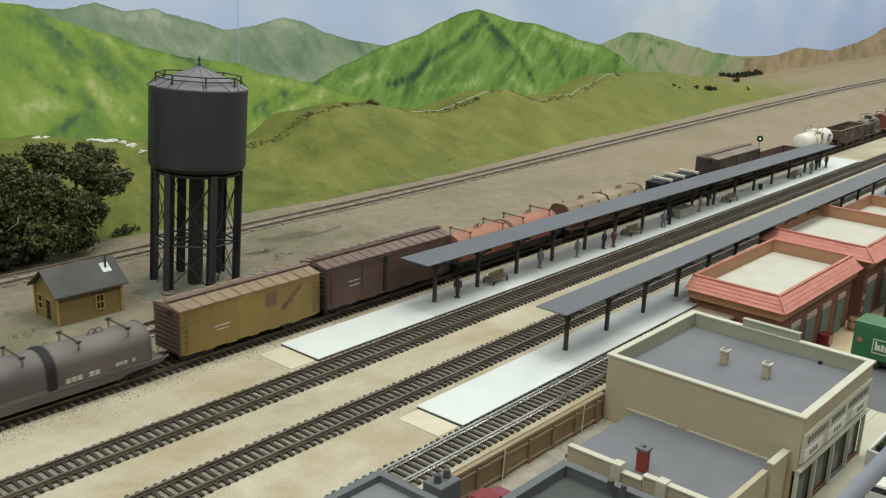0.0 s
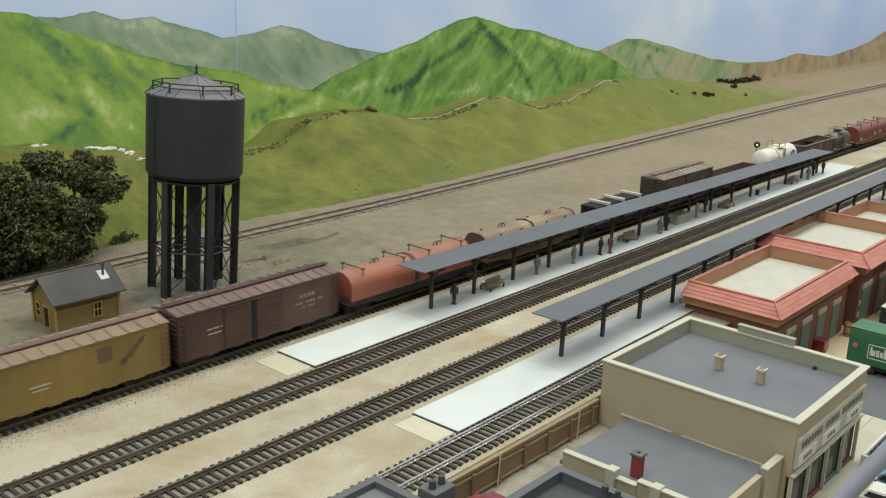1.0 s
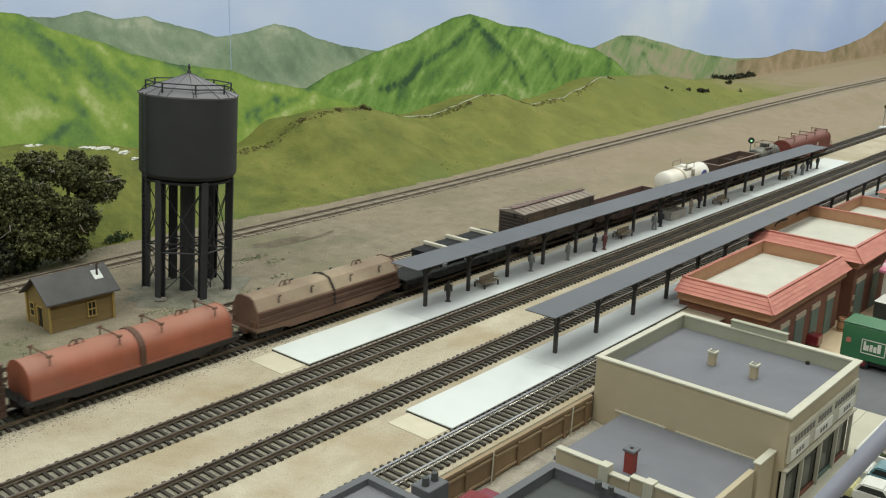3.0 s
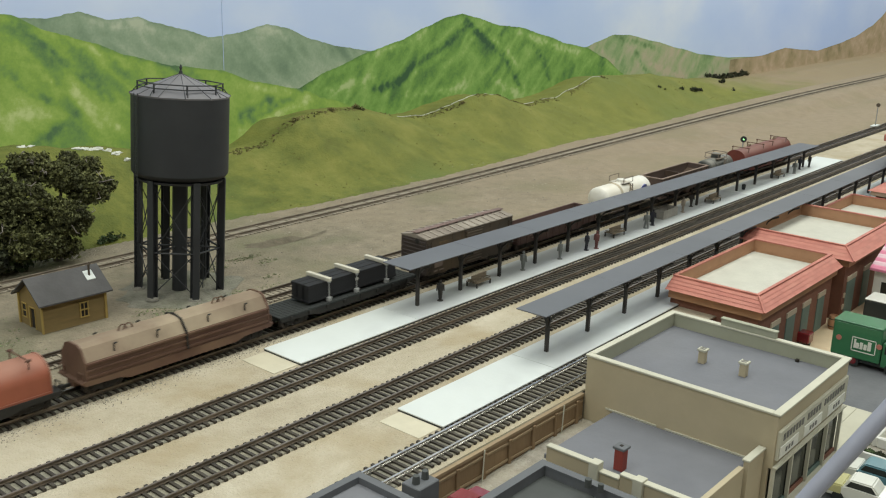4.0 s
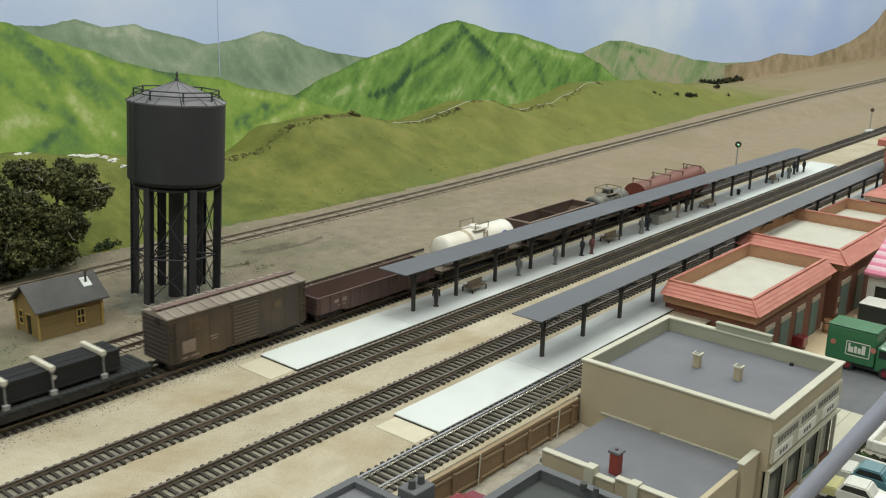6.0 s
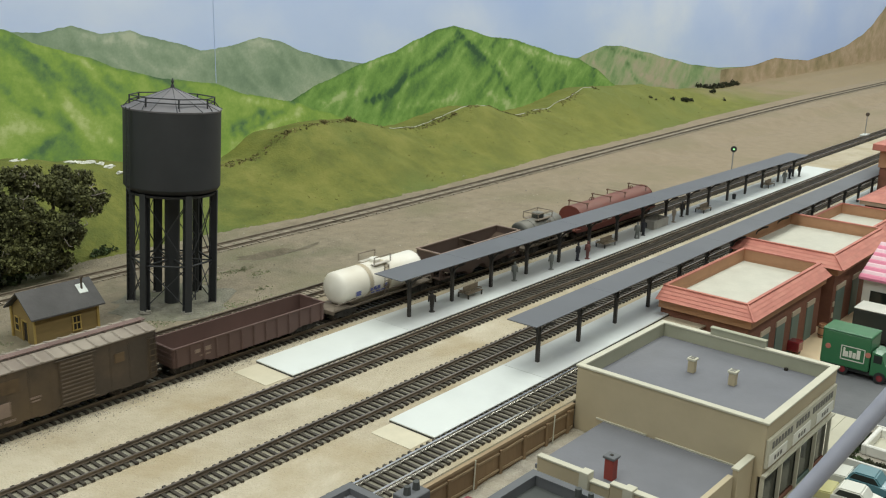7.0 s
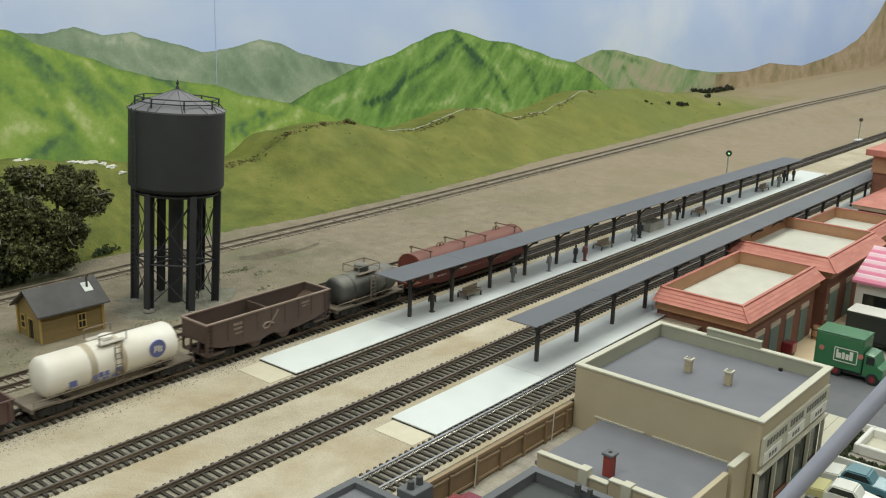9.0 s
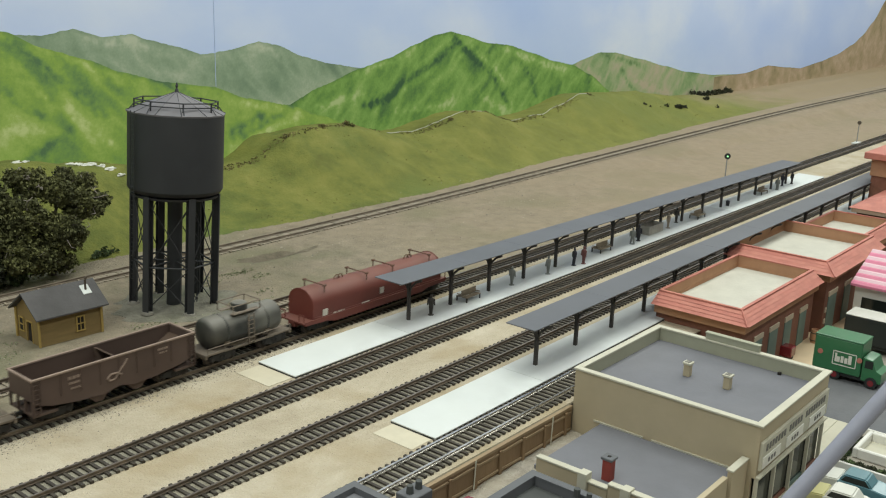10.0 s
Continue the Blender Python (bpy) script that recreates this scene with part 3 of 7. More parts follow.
def track(x0, x1, yf, zf, steel, label, first=0, last=0, ties=None, sink=0.0):
    """A length of model track: two rails, sleepers; those between first and last are parts, the rest stay joined."""
    ob = thing("railway_track", label, "railway track")
    for side in (-8.75, 8.75):
        bm = B()
        n = max(1, int((x1 - x0) / 40))
        if yf(x0) == yf(x1) and zf(x0) == zf(x1):
            n = 1
        prof = [(-1.3, 0), (1.3, 0), (1.3, 0.5), (0.35, 0.7), (0.35, 1.7), (0.8, 1.9), (0.8, 2.55), (-0.8, 2.55), (-0.8, 1.9), (-0.35, 1.7), (-0.35, 0.7), (-1.3, 0.5)]
        rings = []
        for i in range(n + 1):
            x = x0 + (x1 - x0) * i / n
            rings.append([bm.verts.new((x, yf(x) + side + a, zf(x) + 1.85 - sink * 0.5 + b)) for a, b in prof])
        for a, b in zip(rings, rings[1:]):
            for i in range(len(prof)):
                j = (i + 1) % len(prof)
                bm.faces.new((a[i], a[j], b[j], b[i]))
        bm.faces.new(rings[0][::-1])
        bm.faces.new(rings[-1])
        part("rail", bm, steel, ob)
    bm = B()
    sheet(bm, steps((x0, x1, 30 if zf(x0) != zf(x1) else 400)), [-14.2, 14.2], lambda x, v: 0)
    for v in bm.verts:
        x = v.co.x
        v.co.z = zf(x) + 0.55
        v.co.y += yf(x)
    part("ballast", bm, M["ballast"] if ties is None else M["ballast_dirt"], ob)
    rest = B()
    k = 0
    x = x0 + 2
    while x < x1:
        k += 1
        jig = 0.5 * math.sin(k * 12.9898) * math.sin(k * 4.1)
        if first <= x <= last:
            s = new("sleeper", SLEEPER if ties is None else DUSTY)
            s.parent = ob
            s.matrix_local = pose(x * MM, (yf(x) + jig) * MM, (zf(x) - sink * (0.6 + jig)) * MM, 0, 0, jig * 1.5)
        else:
            box(rest, x - 1.1, x + 1.1, yf(x) - 15 + jig, yf(x) + 15 + jig, zf(x) - sink, zf(x) + 1.9 - sink)
        x += PITCH
    if rest.verts:
        tagged(part("sleeper_rest", rest, ties or M["sleeper_new"], ob), kind="stuff")
    else:
        rest.free()
    return ob


LEAN = 0.0115
flat = lambda x: 0.3
track(-420, 3000, lambda x: 140, flat, M["rail_steel"], "brown weathered model track between sand strips", -300, 1300)
track(-420, 3000, lambda x: 72 + LEAN * 0.8 * max(0, x), flat, M["rail_steel"], "brown weathered model track beside the white platform", -260, 1300)
track(-420, 279, lambda x: -9 + LEAN * 0.5 * max(0, x), flat, M["rail_bright"], "model siding with bright rails along the retaining wall", -200, 279)
track(-420, 3400, lambda x: 230, flat, M["rail_steel"], "brown main line track under the freight train", -300, 1400)
track(-420, 325, lambda x: 303, flat, M["rail_rust"], "rusty siding track behind the freight train", -260, 325, M["sleeper_dusty"], 0.8)
track(-420, 3600, lambda x: rear_y(x), lambda x: between(x, REAR_Z) + 0.2, M["rail_dusty"], "rusty weathered track below the grassy hill", -120, 900, M["sleeper_dusty"], 1.9)


def canopy_platform(x0, x1, y0, y1, rx0, rx1, ry0, ry1, rz, post_x, pitch, count, post_y, turn, drop, label):
    """A card platform with a flat canopy on a row of forked posts."""
    ob = thing("station_platform", label, "platform", x0, (y0 + y1) / 2, 0, turn, kind="structure")
    cy = (y0 + y1) / 2
    slabs = [(0, 138), (138.4, 520), (520.4, 840), (840.4, x1 - x0)]
    for k, (a, b) in enumerate(slabs):
        bm = B()
        box(bm, a, b, y0 - cy, y1 - cy, 1.7, 2.6, 0.12)
        # first three slabs carry the painted canopy shade, the last stays plain
        part("platform_slab", bm, M["platform_canopy_shade"] if k < 3 else M["platform"], ob)
    bm = B()
    box(bm, 0.1, x1 - x0 - 0.1, y0 - cy + 0.1, y1 - cy - 0.1, 0.2, 1.7)
    part("platform_edge", bm, M["platform_edge"], ob)
    can = thing("station_canopy", "flat dark grey canopy on brown forked posts", "canopy", x0, cy, 2.6, turn, group="platform canopies")
    h = rz - 2.6
    bm = B()
    n = 10
    for i in range(n):
        a, b = rx0 + (rx1 - rx0) * i / n, rx0 + (rx1 - rx0) * (i + 1) / n
        box(bm, a - x0, b - x0 - 0.15, ry0 - cy, ry1 - cy, h - 0.9, h, 0.15)
    for v in bm.verts:
        v.co.z -= drop * (v.co.x + x0 - rx0) / (rx1 - rx0) + 0.35 * noise.noise(Vector((v.co.x / 90, 0, v.co.y / 300)))
    part("canopy_roof", bm, M["canopy"], can)
    bm = B()
    box(bm, rx0 - x0 + 4, rx1 - x0 - 4, post_y - cy - 0.9, post_y - cy + 0.9, h - 2.6, h - 0.9)
    for v in bm.verts:
        v.co.z -= drop * (v.co.x + x0 - rx0) / (rx1 - rx0)
    part("beam", bm, M["post"], can)
    first = None
    for k in range(count):
        px, py = post_x + pitch * k - x0, post_y - cy
        if first is None:
            bm = B()
            box(bm, -1.5, 1.5, -1.5, 1.5, 0, h - 2.6, 0.2)
            post = part("post", bm, M["post"], can)
            arms = []
            for side in (-1, 1):
                bm = B()
                curve = [(side * 0.6, h - 17), (side * 3.4, h - 10.5), (side * 8.5, h - 5.6), (side * 15, h - 2.6)]
                prism(bm, [(y, z + 1.2) for y, z in curve] + [(y, z - 1.2) for y, z in curve[::-1]], -0.9, 0.9, "x")
                arms.append(part("bracket", bm, M["post"], post).data)
            first = (post.data, arms)
        else:
            post = new("post", first[0])
            post.parent = can
            for mesh in first[1]:
                arm = new("bracket", mesh)
                arm.parent = post
        short = (h - 2.6 - drop * (px + x0 - rx0) / (rx1 - rx0)) / (h - 2.6)
        post.matrix_local = pose(px * MM, py * MM, 0) @ Matrix.Diagonal((1, 1, short, 1))
    return ob


canopy_platform(-1, 1212, 158.2, 203, 135, 1118, 167, 200.5, 47, 163.5, 62.3, 16, 183, 0, 9.5, "white card station platform between two tracks")
canopy_platform(-7.4, 1330, 6, 48.5, 130, 1330, 17, 46, 43, 155, 63.5, 19, 31, 0.62, 4.0, "white card station platform beside the town siding")

for d, label in (((-29, -7.9, 9, 46), "pale card strip on the sand before the platform"), ((-26, -1.4, 161, 200), "pale card strip beside the main line")):
    bm = B()
    box(bm, *d, 0.1, 0.75)
    tagged(part("card_strip", bm, M["card_strip"]), label, "card strip", kind="structure")

# platform figures: plain upright dolls
DOLL = [M["post"], material("doll_grey", (0.2, 0.21, 0.2), 0.8), material("doll_tan", (0.3, 0.25, 0.2), 0.8), material("doll_dark", (0.035, 0.035, 0.045), 0.8), material("doll_red", (0.15, 0.06, 0.055), 0.8)]


def doll(x, y, turn, tone, label, stride=1.0):
    bm = B()
    tube(bm, (0, -1.2 * stride, 0), (0, -1.0, 9), 1.0, 7, 1.3)
    tube(bm, (0.6 * stride, 1.2 * stride, 0), (0, 1.0, 9), 1.0, 7, 1.3)
    lathe(bm, [(1.8, 8.4), (2.5, 10), (2.9, 14.5), (2.2, 16.8), (0.9, 17.4)], 9)
    tube(bm, (0, -2.9, 16.2), (0.8, -3.4, 9.5), 0.85, 6, 0.7)
    tube(bm, (0, 2.9, 16.2), (0.8, 3.4, 9.5), 0.85, 6, 0.7)
    lathe(bm, [(0.5, 17.2), (1.25, 18.2), (1.4, 19.3), (0.9, 20.4), (0.3, 20.7)], 8)
    lathe(bm, [(3.0, 0.0), (3.0, 0.45)], 10)
    ob = part("platform_doll", bm, DOLL[tone])
    ob.matrix_world = pose(x * MM, y * MM, 2.6 * MM, 0, 0, turn)
    tagged(ob, label, "doll", group="platform dolls")


doll(189, 177, 40, 0, "dark plain figurine standing on the white platform", 0.3)
doll(322, 178, 10, 1, "grey plain figurine standing beside a canopy post", 0.2)
doll(383, 173, 80, 1, "grey plain figurine standing alone on the platform", 0.1)
doll(433, 171, 150, 3, "black plain figurine in stride on the platform", 2.0)
doll(447, 167, 170, 4, "red topped plain figurine near a companion", 0.6)
doll(567, 171, 200, 1, "grey plain figurine in stride on the platform", 2.0)
doll(586, 173, 20, 3, "black plain figurine near a companion", 0.5)
doll(675, 178, 90, 2, "tan plain figurine beside the crate", 0.2)
doll(712, 185, 0, 0, "dark plain figurine beside a canopy post", 0.2)
doll(1037, 173, 30, 1, "grey plain figurine at the platform end", 1.0)
doll(1076, 180, 0, 3, "black plain figurine at the platform end", 0.4)
doll(1107, 176, 70, 0, "dark plain figurine at the platform end", 0.3)


def bench(x, y, turn):
    ob = thing("platform_bench", "brown slatted double bench on the white platform", "bench", x, y, 2.6, turn, group="platform benches")
    for s in (-1, 1):
        bm = B()
        for k in range(3):
            box(bm, -12, 12, s * (1.6 + 2.1 * k) - 0.8, s * (1.6 + 2.1 * k) + 0.8, 4.6, 5.3)
        part("seat", bm, M["bench"], ob)
    bm = B()
    for k in range(3):
        box(bm, -12, 12, -0.5, 0.5, 5.6 + 2.1 * k, 7.2 + 2.1 * k)
    part("backrest", bm, M["bench"], ob)
    for sx in (-11, 11):
        for sy in (-6, 6):
            bm = B()
            box(bm, sx - 0.6, sx + 0.6, sy - 0.6, sy + 0.6, 0, 4.6)
            part("leg", bm, M["post"], ob)
        bm = B()
        box(bm, sx - 0.5, sx + 0.5, -6, 6, 6.8, 7.5)
        part("armrest", bm, M["bench"], ob)


for bx, by, bt in ((252, 181, 2), (510, 181, -2), (760, 177, 1), (988, 180, 0)):
    bench(bx, by, bt)
crate = thing("baggage_crate", "open grey wooden baggage crate on the platform", "crate", 638, 184, 2.6, 0)
for name, d in (("crate_side", (-19, 19, -8, -7)), ("crate_side", (-19, 19, 7, 8)), ("crate_end", (-19, -18, -7, 7)), ("crate_end", (18, 19, -7, 7)), ("crate_floor", (-18, 18, -7, 7))):
    bm = B()
    box(bm, *d, 0.2, 1.0 if name == "crate_floor" else 11, 0.1)
    part(name, bm, M["crate"], crate)
can = thing("rubbish_bin", "small black rubbish bin on the platform", "bin", 866, 180, 2.6)
bm = B()
lathe(bm, [(2.4, 0), (2.9, 6.4), (3.1, 6.6), (2.8, 7.2), (1.0, 8.0)], 12)
part("bin_body", bm, M["black"], can, smooth=True)

# signal behind the canopy
M["signal_glow"] = bpy.data.materials.new("green_signal_lens")
M["signal_glow"].use_nodes = True
pn = M["signal_glow"].node_tree.nodes["Principled BSDF"]
pn.inputs["Base Color"].default_value = (0.1, 0.6, 0.3, 1)
pn.inputs["Emission Color"].default_value = (0.4, 1.0, 0.35, 1)
pn.inputs["Emission Strength"].default_value = 1.4
M["mast"] = material("mast_grey", (0.3, 0.3, 0.29), 0.6, vary=0.1)
sig = thing("railway_signal", "grey mast signal with round black target, lit green", "signal", 1052, 268, 1)
bm = B()
tube(bm, (0, 0, 0), (0, 0, 36), 1.1, 8)
part("mast", bm, M["mast"], sig)
bm = B()
box(bm, -4, 4, -4, 4, 0, 3, 0.3)
part("foot", bm, M["mast"], sig)
bm = B()
tube(bm, (1.2, 0, 41), (-1.0, -0.8, 41), 5.0, 24)
part("target", bm, M["black"], sig, "round black signal target")
bm = B()
tube(bm, (-1.0, -0.8, 41), (-2.4, -1.8, 41), 1.25, 12)
part("lens", bm, M["signal_glow"], sig, "green glowing signal lens")
far = thing("signal_mast", "thin grey mast signal on a white base", "signal", 1650, 244, 1)
bm = B()
tube(bm, (0, 0, 0), (0, 0, 44), 1.0, 8)
part("mast", bm, M["mast"], far)
bm = B()
box(bm, -14, 14, -6, 6, 0, 4, 0.5)
part("base", bm, M["platform"], far)
bm = B()
tube(bm, (1, 0, 45), (-1, -0.5, 45), 4, 16)
part("target", bm, M["rail_rust"], far)

# ---- west end: water tower, hut, trees ----
M["tower"] = material("tower_paint", (0.026, 0.028, 0.031), 0.62, vary=0.15, scale=22, stain=(0.05, 0.05, 0.052), stain_amount=0.5, stain_scale=10)
M["tower_roof"] = material("tower_roof_grey", (0.16, 0.155, 0.165), 0.7, vary=0.12, scale=30, stain=(0.22, 0.21, 0.22), stain_amount=0.5, stain_scale=18)
M["concrete"] = material("concrete_grey", (0.25, 0.235, 0.2), 0.9, vary=0.15, scale=40, bump=0.4)
tower = thing("water_tower", "black riveted water tower on six braced legs", "water tower", 42, 379, 0)
tower.matrix_world = pose(42 * MM, 379 * MM, 0.6 * MM, 0, 3.6, 0)
R_LEG, R_TANK, Z_T0, Z_T1 = 38.0, 43.8, 109.0, 184.0
legs = []
for k in range(6):
    a = radians(255.7 + 60 * k)
    x, y = R_LEG * math.cos(a), R_LEG * math.sin(a)
    legs.append((x, y))
    bm = B()
    c, s = math.cos(a), math.sin(a)
    for u, v, w, d in ((0, 0, 1.0, 7.0), (-3, 0, 7.0, 1.0), (3, 0, 7.0, 1.0)):
        pts = [(u - w / 2 if w < d else u - 0.5, -d / 2), (u + w / 2 if w < d else u + 0.5, -d / 2), (u + w / 2 if w < d else u + 0.5, d / 2), (u - w / 2 if w < d else u - 0.5, d / 2)]
        if w > d:
            pts = [(u - 0.5, -3.2), (u + 0.5, -3.2), (u + 0.5, 3.2), (u - 0.5, 3.2)]
        else:
            pts = [(-3, -0.5), (3, -0.5), (3, 0.5), (-3, 0.5)]
        prism(bm, [(x + p * c - q * s, y + p * s + q * c) for p, q in pts], 0.5, Z_T0 + 1, "z")
    part("leg", bm, M["tower"], tower)
    bm = B()
    lathe(bm, [(6.0, -1.5), (5.4, 0.9)], 10, "z", (x, y, 0))
    part("footing", bm, M["concrete"], tower)
for k in range(6):
    (x0, y0), (x1, y1) = legs[k], legs[(k + 1) % 6]
    for z in (43.0,):
        bm = B()
        tube(bm, (x0, y0, z), (x1, y1, z), 0.9, 6)
        part("strut", bm, M["tower"], tower)
    for za, zb in ((3, 43), (43, 104), (43, 3), (104, 43)):
        bm = B()
        tube(bm, (x0, y0, za), (x1, y1, zb), 0.5, 5)
        part("tie_rod", bm, M["tower"], tower)
    bm = B()
    tube(bm, (x0, y0, 43), (0, 0, 43), 0.8, 6)
    part("spoke", bm, M["tower"], tower)
bm = B()
lathe(bm, [(7.0, -1), (7.0, Z_T0)], 18)
part("riser_pipe", bm, M["tower"], tower, smooth=True)
bm = B()
for k in range(10):
    z0, z1 = 4 + 10.2 * k, 4 + 10.2 * (k + 1)
    rod(bm, [(10 if k % 2 else 18, -12, z0), (18 if k % 2 else 10, -12, z1)], 0.5, 5)
for x in (10, 18):
    tube(bm, (x, -12, 0.5), (x, -12, Z_T0), 0.6, 6)
part("lattice", bm, M["tower"], tower)
bm = B()
lathe(bm, [(R_LEG - 12, Z_T0 - 4.5), (R_LEG + 1.5, Z_T0 - 2), (R_LEG + 2.5, Z_T0), (R_LEG - 10, Z_T0)], 36)
part("ring_girder", bm, M["tower"], tower)
bm = B()
lathe(bm, [(R_TANK - 9, Z_T0), (R_TANK - 2.5, Z_T0 + 2.5), (R_TANK, Z_T0 + 6), (R_TANK, Z_T1)], 64)
part("tank", bm, M["tower"], tower, smooth=True)
bm = B()
lathe(bm, [(R_TANK + 1.0, Z_T1), (R_TANK + 1.4, Z_T1 + 1.4), (24, Z_T1 + 10.5), (1.5, Z_T1 + 19.5)], 12)
part("roof", bm, M["tower_roof"], tower)
bm = B()
for k in range(12):
    a = 2 * math.pi * k / 12
    tube(bm, ((R_TANK + 1.2) * math.cos(a), (R_TANK + 1.2) * math.sin(a), Z_T1 + 1.6), (0, 0, Z_T1 + 20.0), 0.45, 4)
part("roof_seams", bm, M["tower"], tower)
ring = [(38 * math.cos(2 * math.pi * (k + 0.4) / 8), 38 * math.sin(2 * math.pi * (k + 0.4) / 8)) for k in range(8)]
for k, (xa, ya) in enumerate(ring):
    xb, yb = ring[(k + 1) % 8]
    for z in (8.0, 12.0):
        bm = B()
        tube(bm, (xa, ya, Z_T1 + z), (xb, yb, Z_T1 + z), 0.6, 5)
        part("guard_rail", bm, M["tower"], tower)
    bm = B()
    tube(bm, (xa, ya, Z_T1 + 3.0), (xa, ya, Z_T1 + 12.5), 0.85, 5)
    tube(bm, (xa * 1.14, ya * 1.14, Z_T1 + 1.8), (xa, ya, Z_T1 + 8.0), 0.45, 4)
    part("rail_post", bm, M["tower"], tower)
bm = B()
lathe(bm, [(2.0, Z_T1 + 19.5), (1.4, Z_T1 + 22), (0.7, Z_T1 + 23), (1.5, Z_T1 + 25), (0.4, Z_T1 + 28)], 10)
part("finial", bm, M["tower"], tower)
bm = B()
box(bm, -R_TANK - 3.2, -R_TANK - 2.6, -3, -2.4, 30, Z_T1 + 3)
box(bm, -R_TANK - 3.2, -R_TANK - 2.6, 2.4, 3, 30, Z_T1 + 3)
for k in range(36):
    box(bm, -R_TANK - 3.1, -R_TANK - 2.7, -2.6, 2.6, 32 + 4.3 * k, 32.5 + 4.3 * k)
part("ladder", bm, M["tower"], tower)
bm = B()
lathe(bm, [(60, -1.0), (58, 0.4), (30, 0.9), (4, 0.9)], 40, "z", (42, 379, 0))
for v in bm.verts:
    v.co.x += 16 * noise.noise(v.co / 22)
    v.co.y += 14 * noise.noise(v.co / 22 + Vector((9, 0, 0)))
M["pad"] = ramp_material("pad_cinders", [(0.3, (0.12, 0.115, 0.09)), (0.5, (0.2, 0.19, 0.15)), (0.7, (0.28, 0.26, 0.21))], 50, bump=0.9, bump_scale=400, patch=((0.17, 0.175, 0.115), 14.0, 0.7))
tagged(part("tower_pad", bm, M["pad"], smooth=True), "worn grey concrete pad below the water tower", "pad", kind="structure")

# section hut
M["hut_wall"] = material("hut_yellow", (0.235, 0.165, 0.065), 0.8, vary=0.1, scale=40, stain=(0.28, 0.18, 0.07), stain_amount=0.5, stain_scale=20)
M["hut_trim"] = material("hut_trim_yellow", (0.4, 0.28, 0.085), 0.75, vary=0.1, scale=40)
M["hut_roof"] = material("hut_roof_grey", (0.105, 0.1, 0.1), 0.85, vary=0.1, scale=40, stain=(0.06, 0.057, 0.055), stain_amount=0.7, stain_scale=30, bump=0.3)
M["dark_inside"] = material("dark_inside", (0.02, 0.016, 0.012), 0.9)
hut = thing("section_hut", "small yellow clapboard hut with grey gable roof", "hut", -75, 381, 0.3, -1.5)
HX, HY_, HE, HR = 28.5, 20.0, 27.0, 43.0
n = 12
for y, s in ((-HY_, -1), (HY_, 1)):
    for k in range(n):
        z0, z1 = HE * k / n, HE * (k + 1) / n
        bm = B()
        prism(bm, [(y - s * 1.2, z0), (y + s * 0.5, z0), (y + s * 0.1, z1), (y - s * 1.2, z1)], -HX, HX, "x")
        part("board", bm, M["hut_wall"], hut)
bm = B()
prism(bm, [(-HY_, 0), (HY_, 0), (HY_, HE), (0, HR - 1), (-HY_, HE)], HX - 1.2, HX, "x")
part("gable_wall", bm, M["hut_wall"], hut)
bm = B()
prism(bm, [(-HY_, 0), (-6.5, 0), (-6.5, 18), (2.5, 18), (2.5, 0), (HY_, 0), (HY_, HE), (0, HR - 1), (-HY_, HE)], -HX, -HX + 1.2, "x")
part("gable_wall", bm, M["hut_wall"], hut)
bm = B()
box(bm, -HX + 1.2, -HX + 1.8, -6.5, 2.5, 0, 18)
part("doorway", bm, M["dark_inside"], hut)
bm = B()
for y in (-7.2, 2.6):
    box(bm, -HX - 0.5, -HX, y, y + 1.0, 0, 19)
box(bm, -HX - 0.5, -HX, -7.2, 3.6, 18, 19.2)
part("door_frame", bm, M["hut_trim"], hut)
for sx in (-1, 1):
    for sy in (-1, 1):
        bm = B()
        box(bm, sx * HX - 1.4, sx * HX + 0.8 * sx + (0.6 if sx < 0 else 0), sy * (HY_ + 0.1) - 1.2, sy * (HY_ + 0.1) + 1.2, 0, HE)
        part("corner_board", bm, M["hut_trim"], hut)
for s in (-1, 1):
    bm = B()
    prism(bm, [(s * (HY_ + 5), HE - 2.2), (s * (HY_ + 5), HE - 0.9), (0, HR + 1.4), (0, HR)], -HX - 5, HX + 5, "x")
    roof = part("roof_slope", bm, M["hut_roof"], hut)
for x, w in ((8.0, 8.0),):
    bm = B()
    for u in (-w / 2, w / 2 - 1.0):
        box(bm, x + u, x + u + 1.0, -HY_ - 1.3, -HY_, 6, 20)
    for z in (6, 12.5, 19):
        box(bm, x - w / 2 - 0.4, x + w / 2 + 0.4, -HY_ - 1.4, -HY_, z, z + 1.0)
    box(bm, x - 0.3, x + 0.3, -HY_ - 1.2, -HY_, 6.5, 19.5)
    win = part("window_frame", bm, M["hut_trim"], hut)
    for z in (7, 13.5):
        for u in (-1.9, 1.9):
            bm = B()
            box(bm, x + u - 1.5, x + u + 1.5, -HY_ - 0.75, -HY_ - 0.5, z, z + 5.5)
            part("pane", bm, M["dark_inside"], win)
bm = B()
for y in (7, 14):
    box(bm, -HX - 0.9, -HX, y, y + 1.0, 7, 20)
for z in (7, 13, 19):
    box(bm, -HX - 1.0, -HX, 6.6, 15.4, z, z + 1.0)
win = part("window_frame", bm, M["hut_trim"], hut)
for z in (8, 14):
    bm = B()
    box(bm, -HX - 0.45, -HX - 0.2, 8, 14, z, z + 5)
    part("pane", bm, M["dark_inside"], win)
bm = B()
slope = (HR - HE + 2.2) / (HY_ + 5)
prism(bm, [(-13, HR + 1.6 - 13 * slope), (-13, HR + 2.2 - 13 * slope), (-5, HR + 2.2 - 5 * slope), (-5, HR + 1.6 - 5 * slope)], 17, 25, "x")
part("flashing", bm, M["white"], hut, "pale square flashing round the stovepipe")
bm = B()
